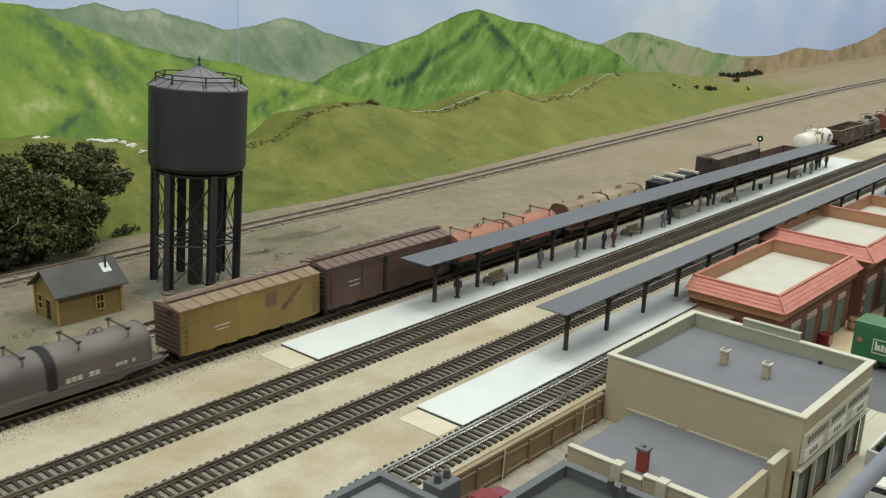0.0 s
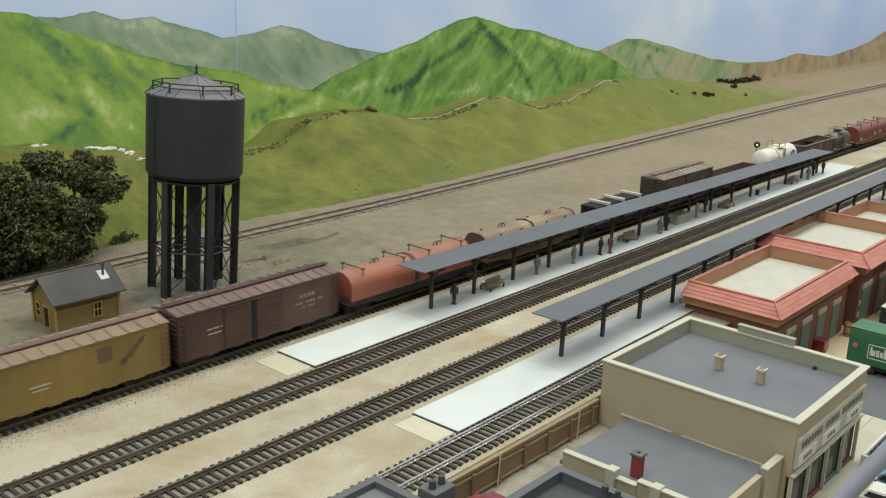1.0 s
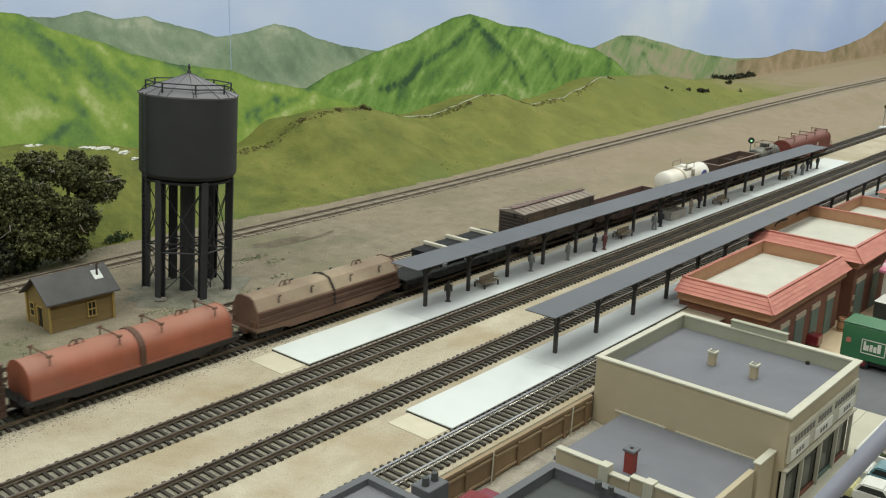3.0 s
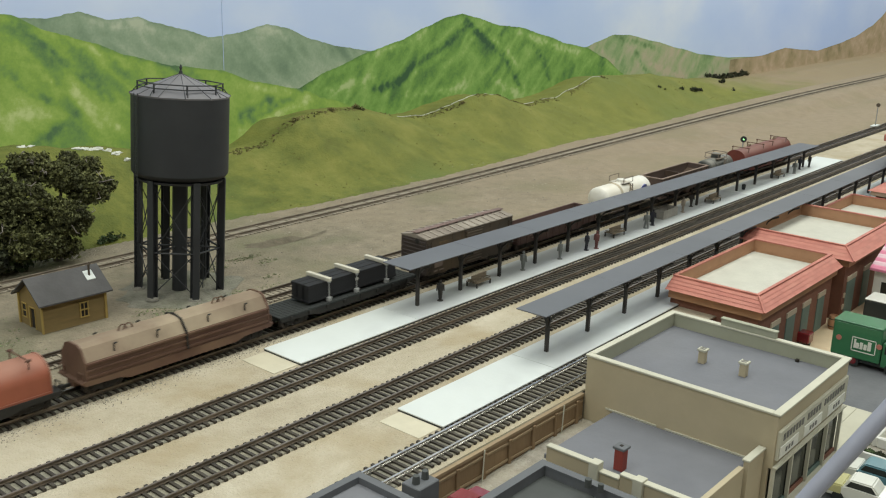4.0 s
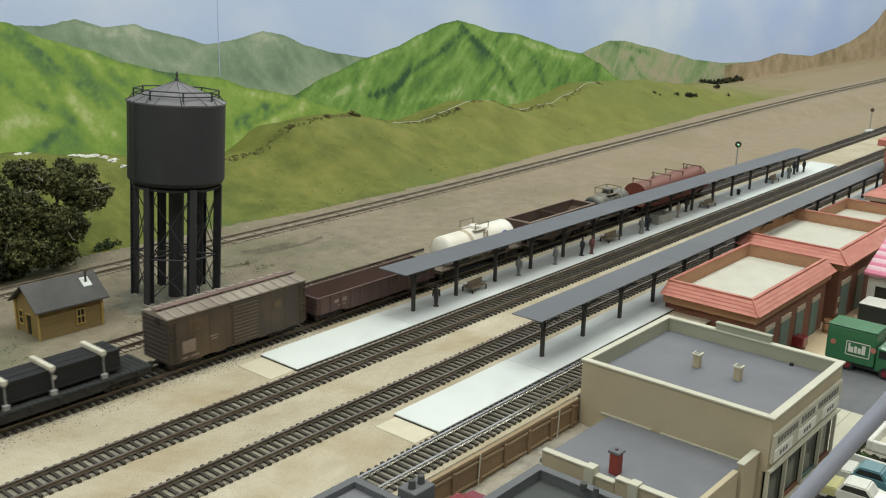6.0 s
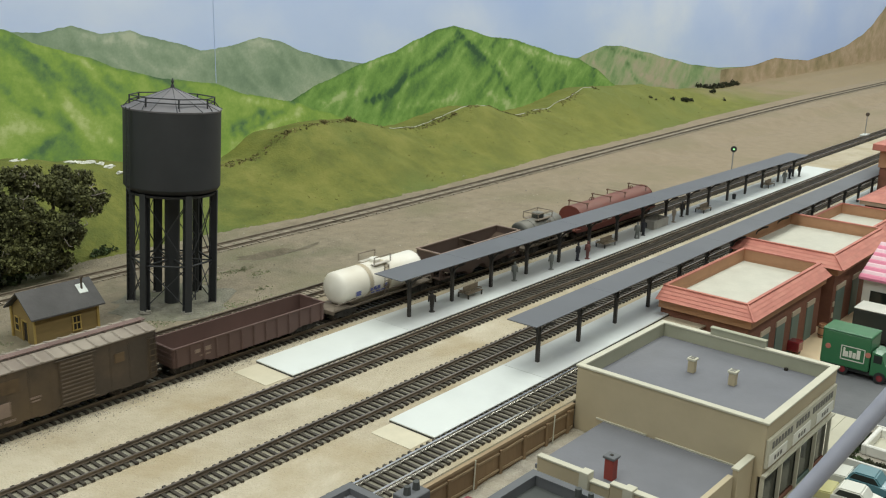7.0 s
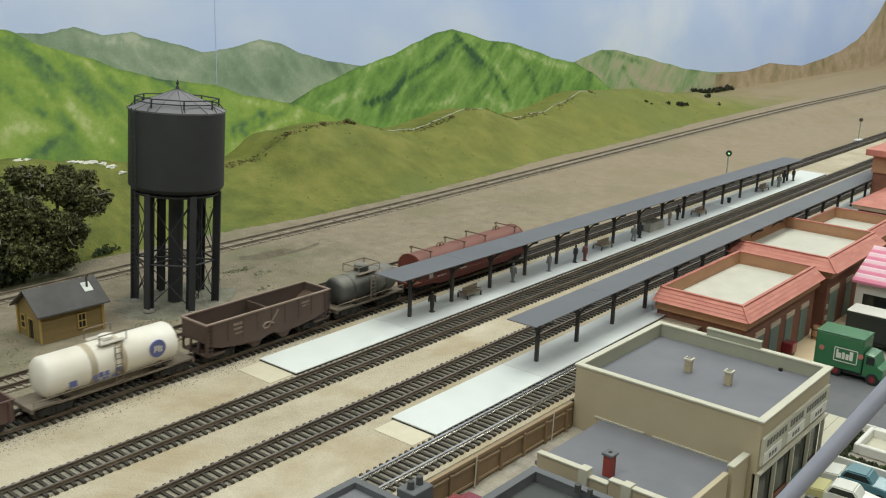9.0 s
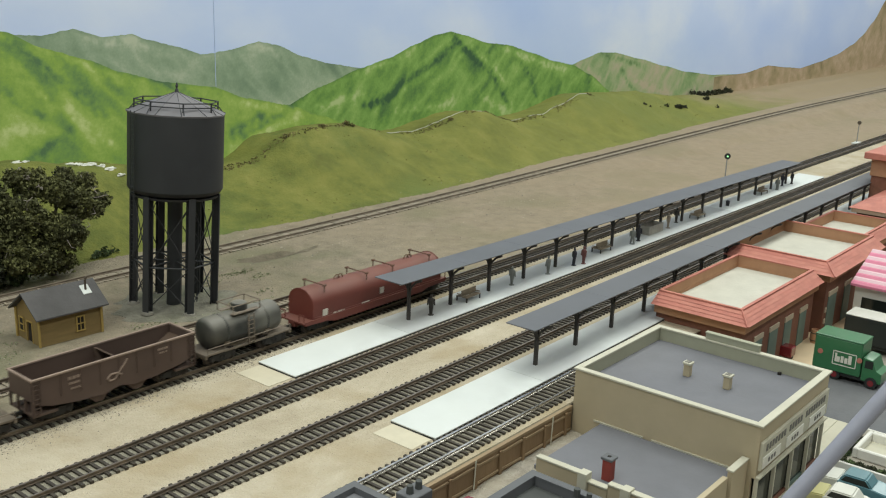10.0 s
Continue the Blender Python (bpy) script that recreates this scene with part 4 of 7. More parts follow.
tube(bm, (21, -9, HR - 6), (21, -9, HR + 4.5), 1.0, 8)
tube(bm, (21, -9, HR + 4.5), (22.2, -9, HR + 6.5), 1.2, 8)
part("stovepipe", bm, M["rail_rust"], hut)

# trees and scrub
def leaf_material(name, dark, light):
    m = material(name, light, 0.9, vary=0.4, scale=90, stain=dark, stain_amount=0.9, stain_scale=30, island=0.45)
    return m


M["leaf_olive"] = leaf_material("olive_foliage", (0.028, 0.032, 0.014), (0.12, 0.125, 0.045))
M["leaf_green"] = leaf_material("green_foliage", (0.035, 0.06, 0.025), (0.09, 0.13, 0.05))
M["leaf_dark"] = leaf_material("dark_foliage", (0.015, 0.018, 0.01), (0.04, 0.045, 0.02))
M["twig"] = material("dry_twig", (0.26, 0.23, 0.2), 0.9, vary=0.25, scale=120)
M["bark"] = material("bark", (0.12, 0.1, 0.085), 0.9, vary=0.3, scale=120, bump=0.6)


def clump(bm, c, r, rng, flat=0.75):
    """A ragged tuft: a few crooked leaf blades round a point."""
    for _ in range(7):
        d = Vector((rng.gauss(0, 1), rng.gauss(0, 1), rng.gauss(0, flat))).normalized()
        u = d.orthogonal().normalized()
        u.rotate(Matrix.Rotation(rng.random() * 6.28, 3, d))
        v = d.cross(u)
        p = Vector(c) + d * r * rng.uniform(0.2, 0.9)
        s = r * rng.uniform(0.35, 0.7)
        q = [p + u * s, p + v * s * 0.6 + d * s * 0.5, p - u * s + d * s * 0.2, p - v * s * 0.6 - d * s * 0.2]
        f = [bm.verts.new(w) for w in q]
        bm.faces.new(f[:3])
        bm.faces.new((f[0], f[2], f[3]))


def tree(x, y, lobes, leaf, label, count, size, seed, name="tree", trunk_r=4.0, twigs=0):
    rng = random.Random(seed)
    ob = thing(name, label, name, x, y, land(x, y) - 0.5)
    top = max(lz + r for _, _, lz, r in lobes)
    bm = B()
    tube(bm, (0, 0, -1), (2, 0, top * 0.35), trunk_r, 9, trunk_r * 0.65)
    for lx, ly, lz, r in lobes:
        rod(bm, [(2, 0, top * 0.3), (lx * 0.5, ly * 0.5, (top * 0.35 + lz) / 2), (lx, ly, lz)], trunk_r * 0.28, 6)
        for _ in range(4):
            d = Vector((rng.gauss(0, 1), rng.gauss(0, 1), rng.gauss(0, 0.8))).normalized() * r * 0.95
            tube(bm, (lx, ly, lz), (lx + d.x, ly + d.y, lz + d.z), trunk_r * 0.16, 5, trunk_r * 0.06)
    part("trunk", bm, M["bark"], ob)
    bm = B()
    total = sum(r * r for *_, r in lobes)
    for lx, ly, lz, r in lobes:
        for _ in range(int(count * r * r / total)):
            d = Vector((rng.gauss(0, 1), rng.gauss(0, 1), rng.gauss(0, 1))).normalized()
            k = rng.uniform(0.55, 1.0) * (1 + 0.35 * noise.noise(d * 2.3 + Vector((lx, ly, lz))))
            c = (lx + d.x * r * k, ly + d.y * r * k, lz + d.z * r * k * 0.85)
            if c[2] > 1:
                clump(bm, c, size * rng.uniform(0.6, 1.3), rng)
    part("crown", bm, leaf, ob)
    for _ in range(twigs):
        lx, ly, lz, r = rng.choice(lobes)
        bm = B()
        d = Vector((rng.gauss(0, 0.7), -abs(rng.gauss(1, 0.5)), rng.gauss(0.2, 0.7))).normalized()
        p = Vector((lx, ly, lz)) + d * r * 0.55
        for _ in range(3):
            q = p + (d + Vector((rng.gauss(0, 0.6), rng.gauss(0, 0.6), rng.gauss(0, 0.6)))) * r * 0.22
            tube(bm, p, q, 0.55, 5, 0.4)
            e = q + Vector((rng.gauss(0, 1), rng.gauss(0, 1), rng.gauss(0, 1))) * r * 0.16
            tube(bm, q, e, 0.38, 4, 0.2)
            p = q
        part("twig", bm, M["twig"], ob, "bare grey twig")
    return ob


tree(10, 545, [(-62, 5, 88, 24), (-36, -8, 70, 25), (-12, 8, 98, 19), (14, -2, 88, 20), (36, -4, 72, 20), (2, -14, 50, 24), (-45, -14, 34, 26), (46, 6, 92, 13), (58, 0, 72, 12), (56, 0, 60, 7), (16, -10, 40, 17), (-90, 0, 74, 30), (-20, -16, 26, 20), (-30, 6, 106, 11), (24, 6, 103, 9), (-60, -4, 55, 24), (4, -12, 16, 14)], M["leaf_olive"], "dense dark olive tree with dry twigs", 9500, 2.9, 3, trunk_r=5, twigs=26)
tree(-34, 542, [(0, -4, 11, 12), (-13, -2, 14, 13), (-4, 4, 20, 10)], M["leaf_green"], "low green bush at the foot of the tree", 260, 4.0, 5, "bush", 1.5)
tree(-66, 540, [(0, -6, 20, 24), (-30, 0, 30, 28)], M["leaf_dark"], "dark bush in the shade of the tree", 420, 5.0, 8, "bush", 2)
tree(84, 566, [(0, 0, 5, 8), (12, 2, 4, 6), (-10, -2, 4, 6)], M["leaf_green"], "small green bush below the grassy slope", 60, 3.0, 9, "bush", 0.8)

rng = random.Random(12)
bm = B()
spots = [(rng.uniform(95, 190), rng.uniform(385, 432)) for _ in range(10)] + [(rng.uniform(-25, 130), rng.uniform(326, 352)) for _ in range(12)] + [(rng.uniform(-150, -110), rng.uniform(330, 420)) for _ in range(4)]
for cx, cy in spots:
    for _ in range(rng.randint(18, 60)):
        x, y = rng.gauss(cx, 7), rng.gauss(cy, 4)
        if 322 < y < 470 and not (-112 < x < -38 and 352 < y < 410):
            clump(bm, (x, y, land(x, y) + 0.2), rng.uniform(0.5, 1.2), rng, 0.25)
M["weed"] = material("weeds", (0.27, 0.3, 0.17), 0.9, vary=0.3, island=0.25)
tagged(part("weeds", bm, M["weed"]), "grey green weeds round the water tower", "weeds", kind="stuff")

# scrub along the crest and dark bushes on the far slope
bm = B()
for _ in range(900):
    x = rng.uniform(330, 1330)
    y = WALL_Y - 62 + rng.uniform(-16, 4)
    if noise.noise(Vector((x / 60, 3, 0))) > -0.05:
        clump(bm, (x, y, land(x, y) + 0.6), rng.uniform(1.2, 3.0), rng, 0.4)
M["scrub"] = leaf_material("scrub", (0.09, 0.09, 0.03), (0.2, 0.175, 0.065))
tagged(part("crest_scrub", bm, M["scrub"]), "low dark scrub along the hill crest", "scrub", kind="stuff")
bm = B()
for _ in range(1500):
    x = rng.uniform(200, 1700)
    y = rng.uniform(foot_y(x) + 4, WALL_Y - 66)
    if noise.noise(Vector((x / 45, y / 35, 6))) > 0.12:
        clump(bm, (x, y, land(x, y) + 0.5), rng.uniform(0.8, 1.8), rng)
M["tuft"] = material("grass_tuft", (0.17, 0.16, 0.045), 0.9, vary=0.3, island=0.35)
tagged(part("grass_tufts", bm, M["tuft"]), "dry grass tufts on the foothill", "grass", kind="stuff")
for i, (x, y, r) in enumerate(((1566, 644, 5), (1602, 638, 6), (1616, 637, 7), (1640, 641, 6), (1658, 643, 5), (1470, 650, 4), (1488, 645, 3), (1810, 632, 5), (1848, 680, 8), (1930, 758, 9), (1960, 755, 8), (1985, 758, 10), (2010, 760, 9), (2035, 758, 11), (2060, 758, 10), (2090, 760, 10), (2120, 760, 9), (2145, 761, 10), (2170, 762, 9), (546, 702, 5), (596, 700, 6), (605, 696, 4), (470, 698, 5), (850, 696, 5))):
    tree(x, y, [(0, 0, r * 0.7, r), (r * 0.8, 0, r * 0.5, r * 0.7)], M["leaf_dark"] if x > 900 else M["scrub"], "small dark round bush on the grassy slope" if x > 900 else "small dry olive bush on the hill crest", 26, r * 0.45, 60 + i, "hill_bush", 0.8)
ROCKS = [(62, 704, 3.4), (72, 702, 2.6), (128, 703, 3.6), (138, 705, 4.4), (146, 700, 3.4), (156, 703, 5), (166, 697, 3.6), (173, 689, 4.2), (179, 675, 3.4), (185, 660, 4.2), (190, 643, 3.2)]
for i, (x, y, s) in enumerate(ROCKS):
    bm = B()
    bmesh.ops.create_icosphere(bm, subdivisions=2, radius=s)
    for v in bm.verts:
        v.co *= 1 + 0.8 * noise.noise(v.co / s * 1.7 + Vector((i * 3.7, 0, 0)))
        v.co.x *= 1.7
        v.co.z *= 0.6
    ob = part("rock", bm, M["plaster"])
    ob.matrix_world = pose(x * MM, y * MM, (land(x, y) + s * 0.1) * MM)
    tagged(ob, "pale jagged plaster rock on the hillside", "rock", group="hillside rocks")

# ---- freight train; every car has its origin at its middle, on the rail heads' base plane ----
RAIL_TOP = 4.7
TRAIN_Y = 230
M["yellow_car"] = material("weathered_yellow", (0.27, 0.185, 0.058), 0.75, vary=0.18, scale=35, stain=(0.14, 0.095, 0.045), stain_amount=0.8, stain_scale=16, bump=0.15, stretch=(1, 1, 0.4))
M["brown_car"] = material("boxcar_brown", (0.085, 0.047, 0.04), 0.75, vary=0.15, scale=30, stain=(0.2, 0.12, 0.07), stain_amount=0.6, stain_scale=14, bump=0.15, stretch=(1, 1, 0.5))
M["roof_brown"] = material("dusty_roof_brown", (0.2, 0.135, 0.12), 0.85, vary=0.15, scale=30, stain=(0.12, 0.075, 0.06), stain_amount=0.7, stain_scale=18)
M["roof_tan"] = material("dusty_roof_tan", (0.26, 0.19, 0.125), 0.85, vary=0.15, scale=30, stain=(0.2, 0.13, 0.09), stain_amount=0.6, stain_scale=18)
M["roof_pale"] = material("dusty_roof_pale", (0.3, 0.26, 0.215), 0.85, vary=0.15, scale=30, stain=(0.16, 0.12, 0.1), stain_amount=0.6, stain_scale=18)
M["grimy_car"] = material("grimy_boxcar", (0.066, 0.05, 0.037), 0.75, vary=0.15, scale=30, stain=(0.2, 0.13, 0.06), stain_amount=0.55, stain_scale=15, bump=0.15)
M["grimy_rib"] = material("worn_door_rib", (0.13, 0.1, 0.075), 0.8, vary=0.2, scale=40)
M["dark_end"] = material("dark_car_end", (0.06, 0.045, 0.04), 0.75, vary=0.2, scale=40)
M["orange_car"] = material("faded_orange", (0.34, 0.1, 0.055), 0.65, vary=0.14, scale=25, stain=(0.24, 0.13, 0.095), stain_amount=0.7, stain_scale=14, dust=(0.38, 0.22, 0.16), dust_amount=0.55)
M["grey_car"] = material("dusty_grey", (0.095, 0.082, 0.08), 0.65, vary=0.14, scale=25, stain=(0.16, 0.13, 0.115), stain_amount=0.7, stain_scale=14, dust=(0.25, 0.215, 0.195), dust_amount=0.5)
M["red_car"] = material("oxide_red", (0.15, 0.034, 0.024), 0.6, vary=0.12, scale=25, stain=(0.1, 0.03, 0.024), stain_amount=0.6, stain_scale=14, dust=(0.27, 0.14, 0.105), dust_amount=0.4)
M["rust_car"] = material("rust_brown", (0.12, 0.062, 0.042), 0.8, vary=0.18, scale=35, stain=(0.25, 0.16, 0.1), stain_amount=0.5, stain_scale=18)
M["gondola"] = material("gondola_brown", (0.11, 0.064, 0.055), 0.75, vary=0.12, scale=30, stain=(0.11, 0.07, 0.06), stain_amount=0.6, stain_scale=18, stretch=(1, 1, 0.4))
M["gondola_in"] = material("gondola_inside", (0.3, 0.22, 0.19), 0.9, vary=0.15, scale=30)
M["hopper"] = material("hopper_brown", (0.085, 0.055, 0.044), 0.75, vary=0.12, scale=30, stain=(0.13, 0.09, 0.072), stain_amount=0.5, stain_scale=18)
M["hopper_in"] = material("hopper_inside", (0.085, 0.055, 0.038), 0.9, vary=0.15, scale=30)
M["white_tank"] = material("tank_white", (0.8, 0.77, 0.7), 0.45, vary=0.05, scale=20, stain=(0.56, 0.48, 0.34), stain_amount=0.6, stain_scale=16)
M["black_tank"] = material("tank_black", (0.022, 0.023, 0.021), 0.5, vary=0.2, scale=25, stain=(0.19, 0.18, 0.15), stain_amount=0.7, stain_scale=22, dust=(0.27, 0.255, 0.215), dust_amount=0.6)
M["tank_strap"] = material("tank_strap_worn", (0.46, 0.4, 0.3), 0.75, vary=0.15, scale=40, stain=(0.3, 0.2, 0.1), stain_amount=0.7, stain_scale=25)
M["under"] = material("underframe", (0.022, 0.02, 0.018), 0.8, vary=0.25, scale=60)
M["dusty_under"] = material("dusty_underframe", (0.19, 0.155, 0.12), 0.85, vary=0.2, scale=60)
M["deck"] = material("flat_deck", (0.02, 0.023, 0.022), 0.95, vary=0.2, scale=50, stretch=(0.3, 1, 1), dust=(0.04, 0.042, 0.04), dust_amount=0.5)
M["load"] = material("load_black", (0.009, 0.009, 0.011), 0.75, vary=0.2, scale=40)
M["chock"] = material("load_timber_white", (0.62, 0.58, 0.48), 0.7, vary=0.12, scale=60)
M["mark"] = material("lettering_pale", (0.52, 0.48, 0.42), 0.8, vary=0.1)
M["mark_dim"] = material("lettering_dim", (0.27, 0.2, 0.16), 0.8, vary=0.15)
M["mark_dark"] = material("lettering_dark", (0.16, 0.1, 0.06), 0.8, vary=0.15)
M["faded_mark"] = material("faded_rust_mark", (0.13, 0.085, 0.045), 0.8, vary=0.3, scale=60)
M["mark_blue"] = material("emblem_blue", (0.12, 0.14, 0.34), 0.6, vary=0.15)
M["wheel"] = material("wheel_steel", (0.06, 0.05, 0.045), 0.5, 0.6, vary=0.2)
WHEELS = []
SHARED = {}


def shared(name, make, mat, parent, label="", smooth=False):
    """A part whose mesh is built once and shared by all that are alike."""
    key = (name, mat.name)
    if key not in SHARED:
        ob = part(name, make(), mat, parent, label, smooth)
        SHARED[key] = ob.data
        return ob
    ob = new(name, SHARED[key])
    ob.parent = parent
    if label:
        ob["label"] = label
    return ob


def wheelset():
    bm = B()
    for s in (-1, 1):
        lathe(bm, [(5.9, s * 7.2), (5.9, s * 7.9), (5.2, s * 8.1), (5.1, s * 9.9), (3.8, s * 9.9), (3.4, s * 9.3), (1.2, s * 9.7)][:: s], 18, "y")
    tube(bm, (0, -11.5, 0), (0, 11.5, 0), 0.9, 8)
    return bm


def side_frame():
    bm = B()
    for s in (-1, 1):
        y0, y1 = (10.6, 12.6) if s > 0 else (-12.6, -10.6)
        prism(bm, [(-13, 4.2), (-13, 7.4), (-9, 8.2), (-4, 8.6), (4, 8.6), (9, 8.2), (13, 7.4), (13, 4.2), (8, 3.8), (4, 2.0), (-4, 2.0), (-8, 3.8)], y0, y1, "y")
        for x in (-10.3, 10.3):
            tube(bm, (x, s * 12.4, 5.2), (x, s * 13.3, 5.2), 1.6, 10)
        for x in (-1.6, 1.6):
            tube(bm, (x, s * 12.7, 3.2), (x, s * 12.7, 6.8), 1.1, 8)
    box(bm, -3, 3, -11, 11, 4.4, 8.4)
    return bm


def bogie(car, x, mat=None):
    t = shared("bogie", side_frame, mat or M["under"], car)
    t.matrix_local = pose(x * MM, 0, 0)
    for dx in (-10.3, 10.3):
        w = shared("wheelset", wheelset, M["wheel"], t)
        WHEELS.append((w, dx))


def coupler(car, half):
    for s in (-1, 1):
        bm = B()
        box(bm, min(s * (half - 1), s * (half + 5.4)), max(s * (half - 1), s * (half + 5.4)), -1.1, 1.1, 6.2, 8.6, 0.2)
        box(bm, min(s * (half + 4.6), s * (half + 7)), max(s * (half + 4.6), s * (half + 7)), -2.2, 1.4, 5.6, 9.2, 0.3)
        part("coupler", bm, M["under"], car)


CARS = []


def car_thing(name, label, x0, x1):
    ob = thing(name, label, "railway wagon", (x0 + x1) / 2, TRAIN_Y, RAIL_TOP, group="freight train wagons")
    CARS.append((ob, (x0 + x1) / 2))
    return ob, (x1 - x0) / 2


def marks(car, rows, mat, y=-17.05):
    """Lettering as plain bars on the near side: (x, z, width, height)."""
    bits = []
    for x, z, w, h in rows:
        n = max(1, int(w / (h * 1.15))) if 1.1 < h < 5 and w > 2 * h else 1
        for i in range(n):
            if n > 4 and i % 5 == 3:
                continue
            bits.append((x - w / 2 + w * (i + 0.5) / n, z, w / n * (0.72 if n > 1 else 1), h))
    for x, z, w, h in bits:
        bm = B()
        box(bm, x - w / 2, x + w / 2, y - 0.12, y + 0.3, z - h / 2, z + h / 2)
        part("lettering_bar", bm, mat, car)


def ladder(car, x, y, z0, z1, mat, along="x", w=5.0, rungs=6):
    bm = B()
    for k in range(rungs):
        z = z0 + (z1 - z0) * (k + 0.5) / rungs
        if along == "x":
            box(bm, x - w / 2, x + w / 2, y - 0.9, y - 0.35, z - 0.28, z + 0.28)
        else:
            box(bm, x - 0.9, x - 0.35, y - w / 2, y + w / 2, z - 0.28, z + 0.28)
    for s in (-1, 1):
        if along == "x":
            box(bm, x + s * w / 2 - 0.25, x + s * w / 2 + 0.25, y - 0.9, y + 0.3, z0, z1)
        else:
            box(bm, x - 0.9, x + 0.3, y + s * w / 2 - 0.25, y + s * w / 2 + 0.25, z0, z1)
    part("ladder", bm, mat, car)


def boxcar(x0, x1, label, side, roof, end, doors, eave=43.0, rib_side=0, roof_ribs=12, open_gap=None):
    car, h = car_thing("boxcar", label, x0, x1)
    bm = B()
    box(bm, -h, h, -16.6, 16.6, 8.4, eave, 0.3)
    for k in range(5):
        u = -h * 0.62 + h * 0.31 * k
        box(bm, u - 4.5, u + 4.5, -16.7, -16.2, 7.0, 8.5)
    box(bm, -h + 3, h - 3, -16.7, -16.2, 7.8, 8.5)
    part("body", bm, side, car)
    bm = B()
    prism(bm, [(-17.3, eave + 0.1), (-17.3, eave + 1.0), (0, eave + 4.2), (17.3, eave + 1.0), (17.3, eave + 0.1)], -h - 0.6, h + 0.6, "x")
    part("roof", bm, roof, car)
    for k in range(roof_ribs):
        x = -h + 2 + (2 * h - 4) * (k + 0.5) / roof_ribs
        bm = B()
        for s in (-1, 1):
            prism(bm, [(s * 17.2, eave + 1.0), (s * 17.2, eave + 1.7), (s * 4.4, eave + 4.1), (s * 4.4, eave + 3.3)], x - 0.9, x + 0.9, "x")
        part("roof_rib", bm, roof, car)
    bm = B()
    for k in range(3):
        box(bm, -h - 1, h + 1, -3.2 + 2.2 * k, -1.3 + 2.2 * k, eave + 5.0, eave + 5.7)
    for k in range(10):
        x = -h + 4 + (2 * h - 8) * k / 9
        box(bm, x - 0.5, x + 0.5, -3.4, 3.4, eave + 3.6, eave + 5.0)
    part("running_board", bm, M["roof_brown"] if roof != M["roof_brown"] else M["brown_car"], car)
    for s in (-1, 1):
        bm = B()
        for k in range(9):
            z = 11 + (eave - 14) * k / 8
            box(bm, min(s * h, s * (h + 1.1)), max(s * h, s * (h + 1.1)), -14.5, 14.5, z - 0.75, z + 0.75, 0.3)
        part("end_ribs", bm, end, car)
        bm = B()
        box(bm, min(s * h, s * (h + 0.3)), max(s * h, s * (h + 0.3)), -16.5, 16.5, 8.6, eave - 0.2)
        part("end_panel", bm, end, car)
        ladder(car, s * (h - 3.6), -16.6, 10, eave - 3, side, rungs=7)
        bm = B()
        lathe(bm, [(2.6, s * (h + 1.8)), (2.6, s * (h + 2.4))][:: s], 14, "x", (0, -6, eave - 2))
        part("brake_wheel", bm, M["under"], car)
    for k in range(rib_side):
        x = -h + 2 * h * (k + 0.5) / rib_side
        bm = B()
        box(bm, x - 0.22, x + 0.22, -16.8, -16.5, 9, eave - 0.6)
        part("side_rib", bm, side, car)
    for x, w, style in doors:
        bm = B()
        box(bm, x - w / 2, x + w / 2, -17.6, -16.5, 9.2, eave - 2.0, 0.2)
        if style == "ribbed":
            for k in range(11):
                z = 11 + (eave - 15) * k / 10
                rib = B()
                box(rib, x - w / 2 + 0.8, x + w / 2 - 0.8, -18.1, -17.6, z - 0.5, z + 0.5)
                part("door_rib", rib, M["grimy_rib"], car)
        elif style == "fine":
            for k in range(15):
                z = 11 + (eave - 15) * k / 14
                rib = B()
                box(rib, x - w / 2 + 0.6, x + w / 2 - 0.6, -17.95, -17.6, z - 0.4, z + 0.4)
                part("door_rib", rib, side, car)
        part("sliding_door", bm, side, car)
        for z in (8.6, eave - 2.0):
            bm = B()
            box(bm, x - w * 0.6, x + w * 0.6, -17.9, -16.5, z, z + 0.7)
            part("door_track", bm, side, car)
    if open_gap is not None:
        bm = B()
        box(bm, open_gap - 1.6, open_gap + 1.6, -17.75, -16.5, 9.4, eave - 2.1)
        part("door_gap", bm, M["load"], car)
    bm = B()
    box(bm, -h + 6, h - 6, -3, 3, 6.6, 8.4)
    for x in (-14, 10):
        tube(bm, (x, -6, 5.5), (x + 9, -6, 5.5), 2.2, 10)
    part("underframe", bm, M["under"], car)
    bogie(car, -h + 20)
    bogie(car, h - 20)
    coupler(car, h)
    return car, h


car, h = boxcar(-88, 50, "weathered mustard yellow boxcar with tan roof", M["yellow_car"], M["roof_tan"], M["brown_car"], [], roof_ribs=11)
marks(car, [(-31, 24, 15, 1.0), (-31, 21, 12, 0.7)], M["mark"], -16.7)
marks(car, [(17, 33, 11, 11)], M["mark_dark"], -16.68)
for k, (mx, mz) in enumerate(((31, 24), (36, 28), (41, 32), (45, 36))):
    bm = B()
    prism(bm, [(mx - 3.5, mz - 3), (mx + 2, mz - 2.4), (mx + 4.5, mz + 3.2), (mx - 0.5, mz + 2.4)], -16.78, -16.5, "y")
    part("worn_emblem", bm, M["faded_mark"], car)
car, h = boxcar(58, 220, "dark brown boxcar with two sliding doors", M["brown_car"], M["roof_brown"], M["dark_end"], [(-26, 26, "fine"), (6, 27, "fine")], eave=44.5, roof_ribs=15, open_gap=-10.4)
marks(car, [(-48, 28, 14, 1.2), (-48, 24, 12, 0.9)], M["mark"], -16.7)
marks(car, [(46, 33, 18, 3.2), (48, 27, 30, 2.2), (48, 23, 18, 1.6)], M["mark_dim"], -16.7)
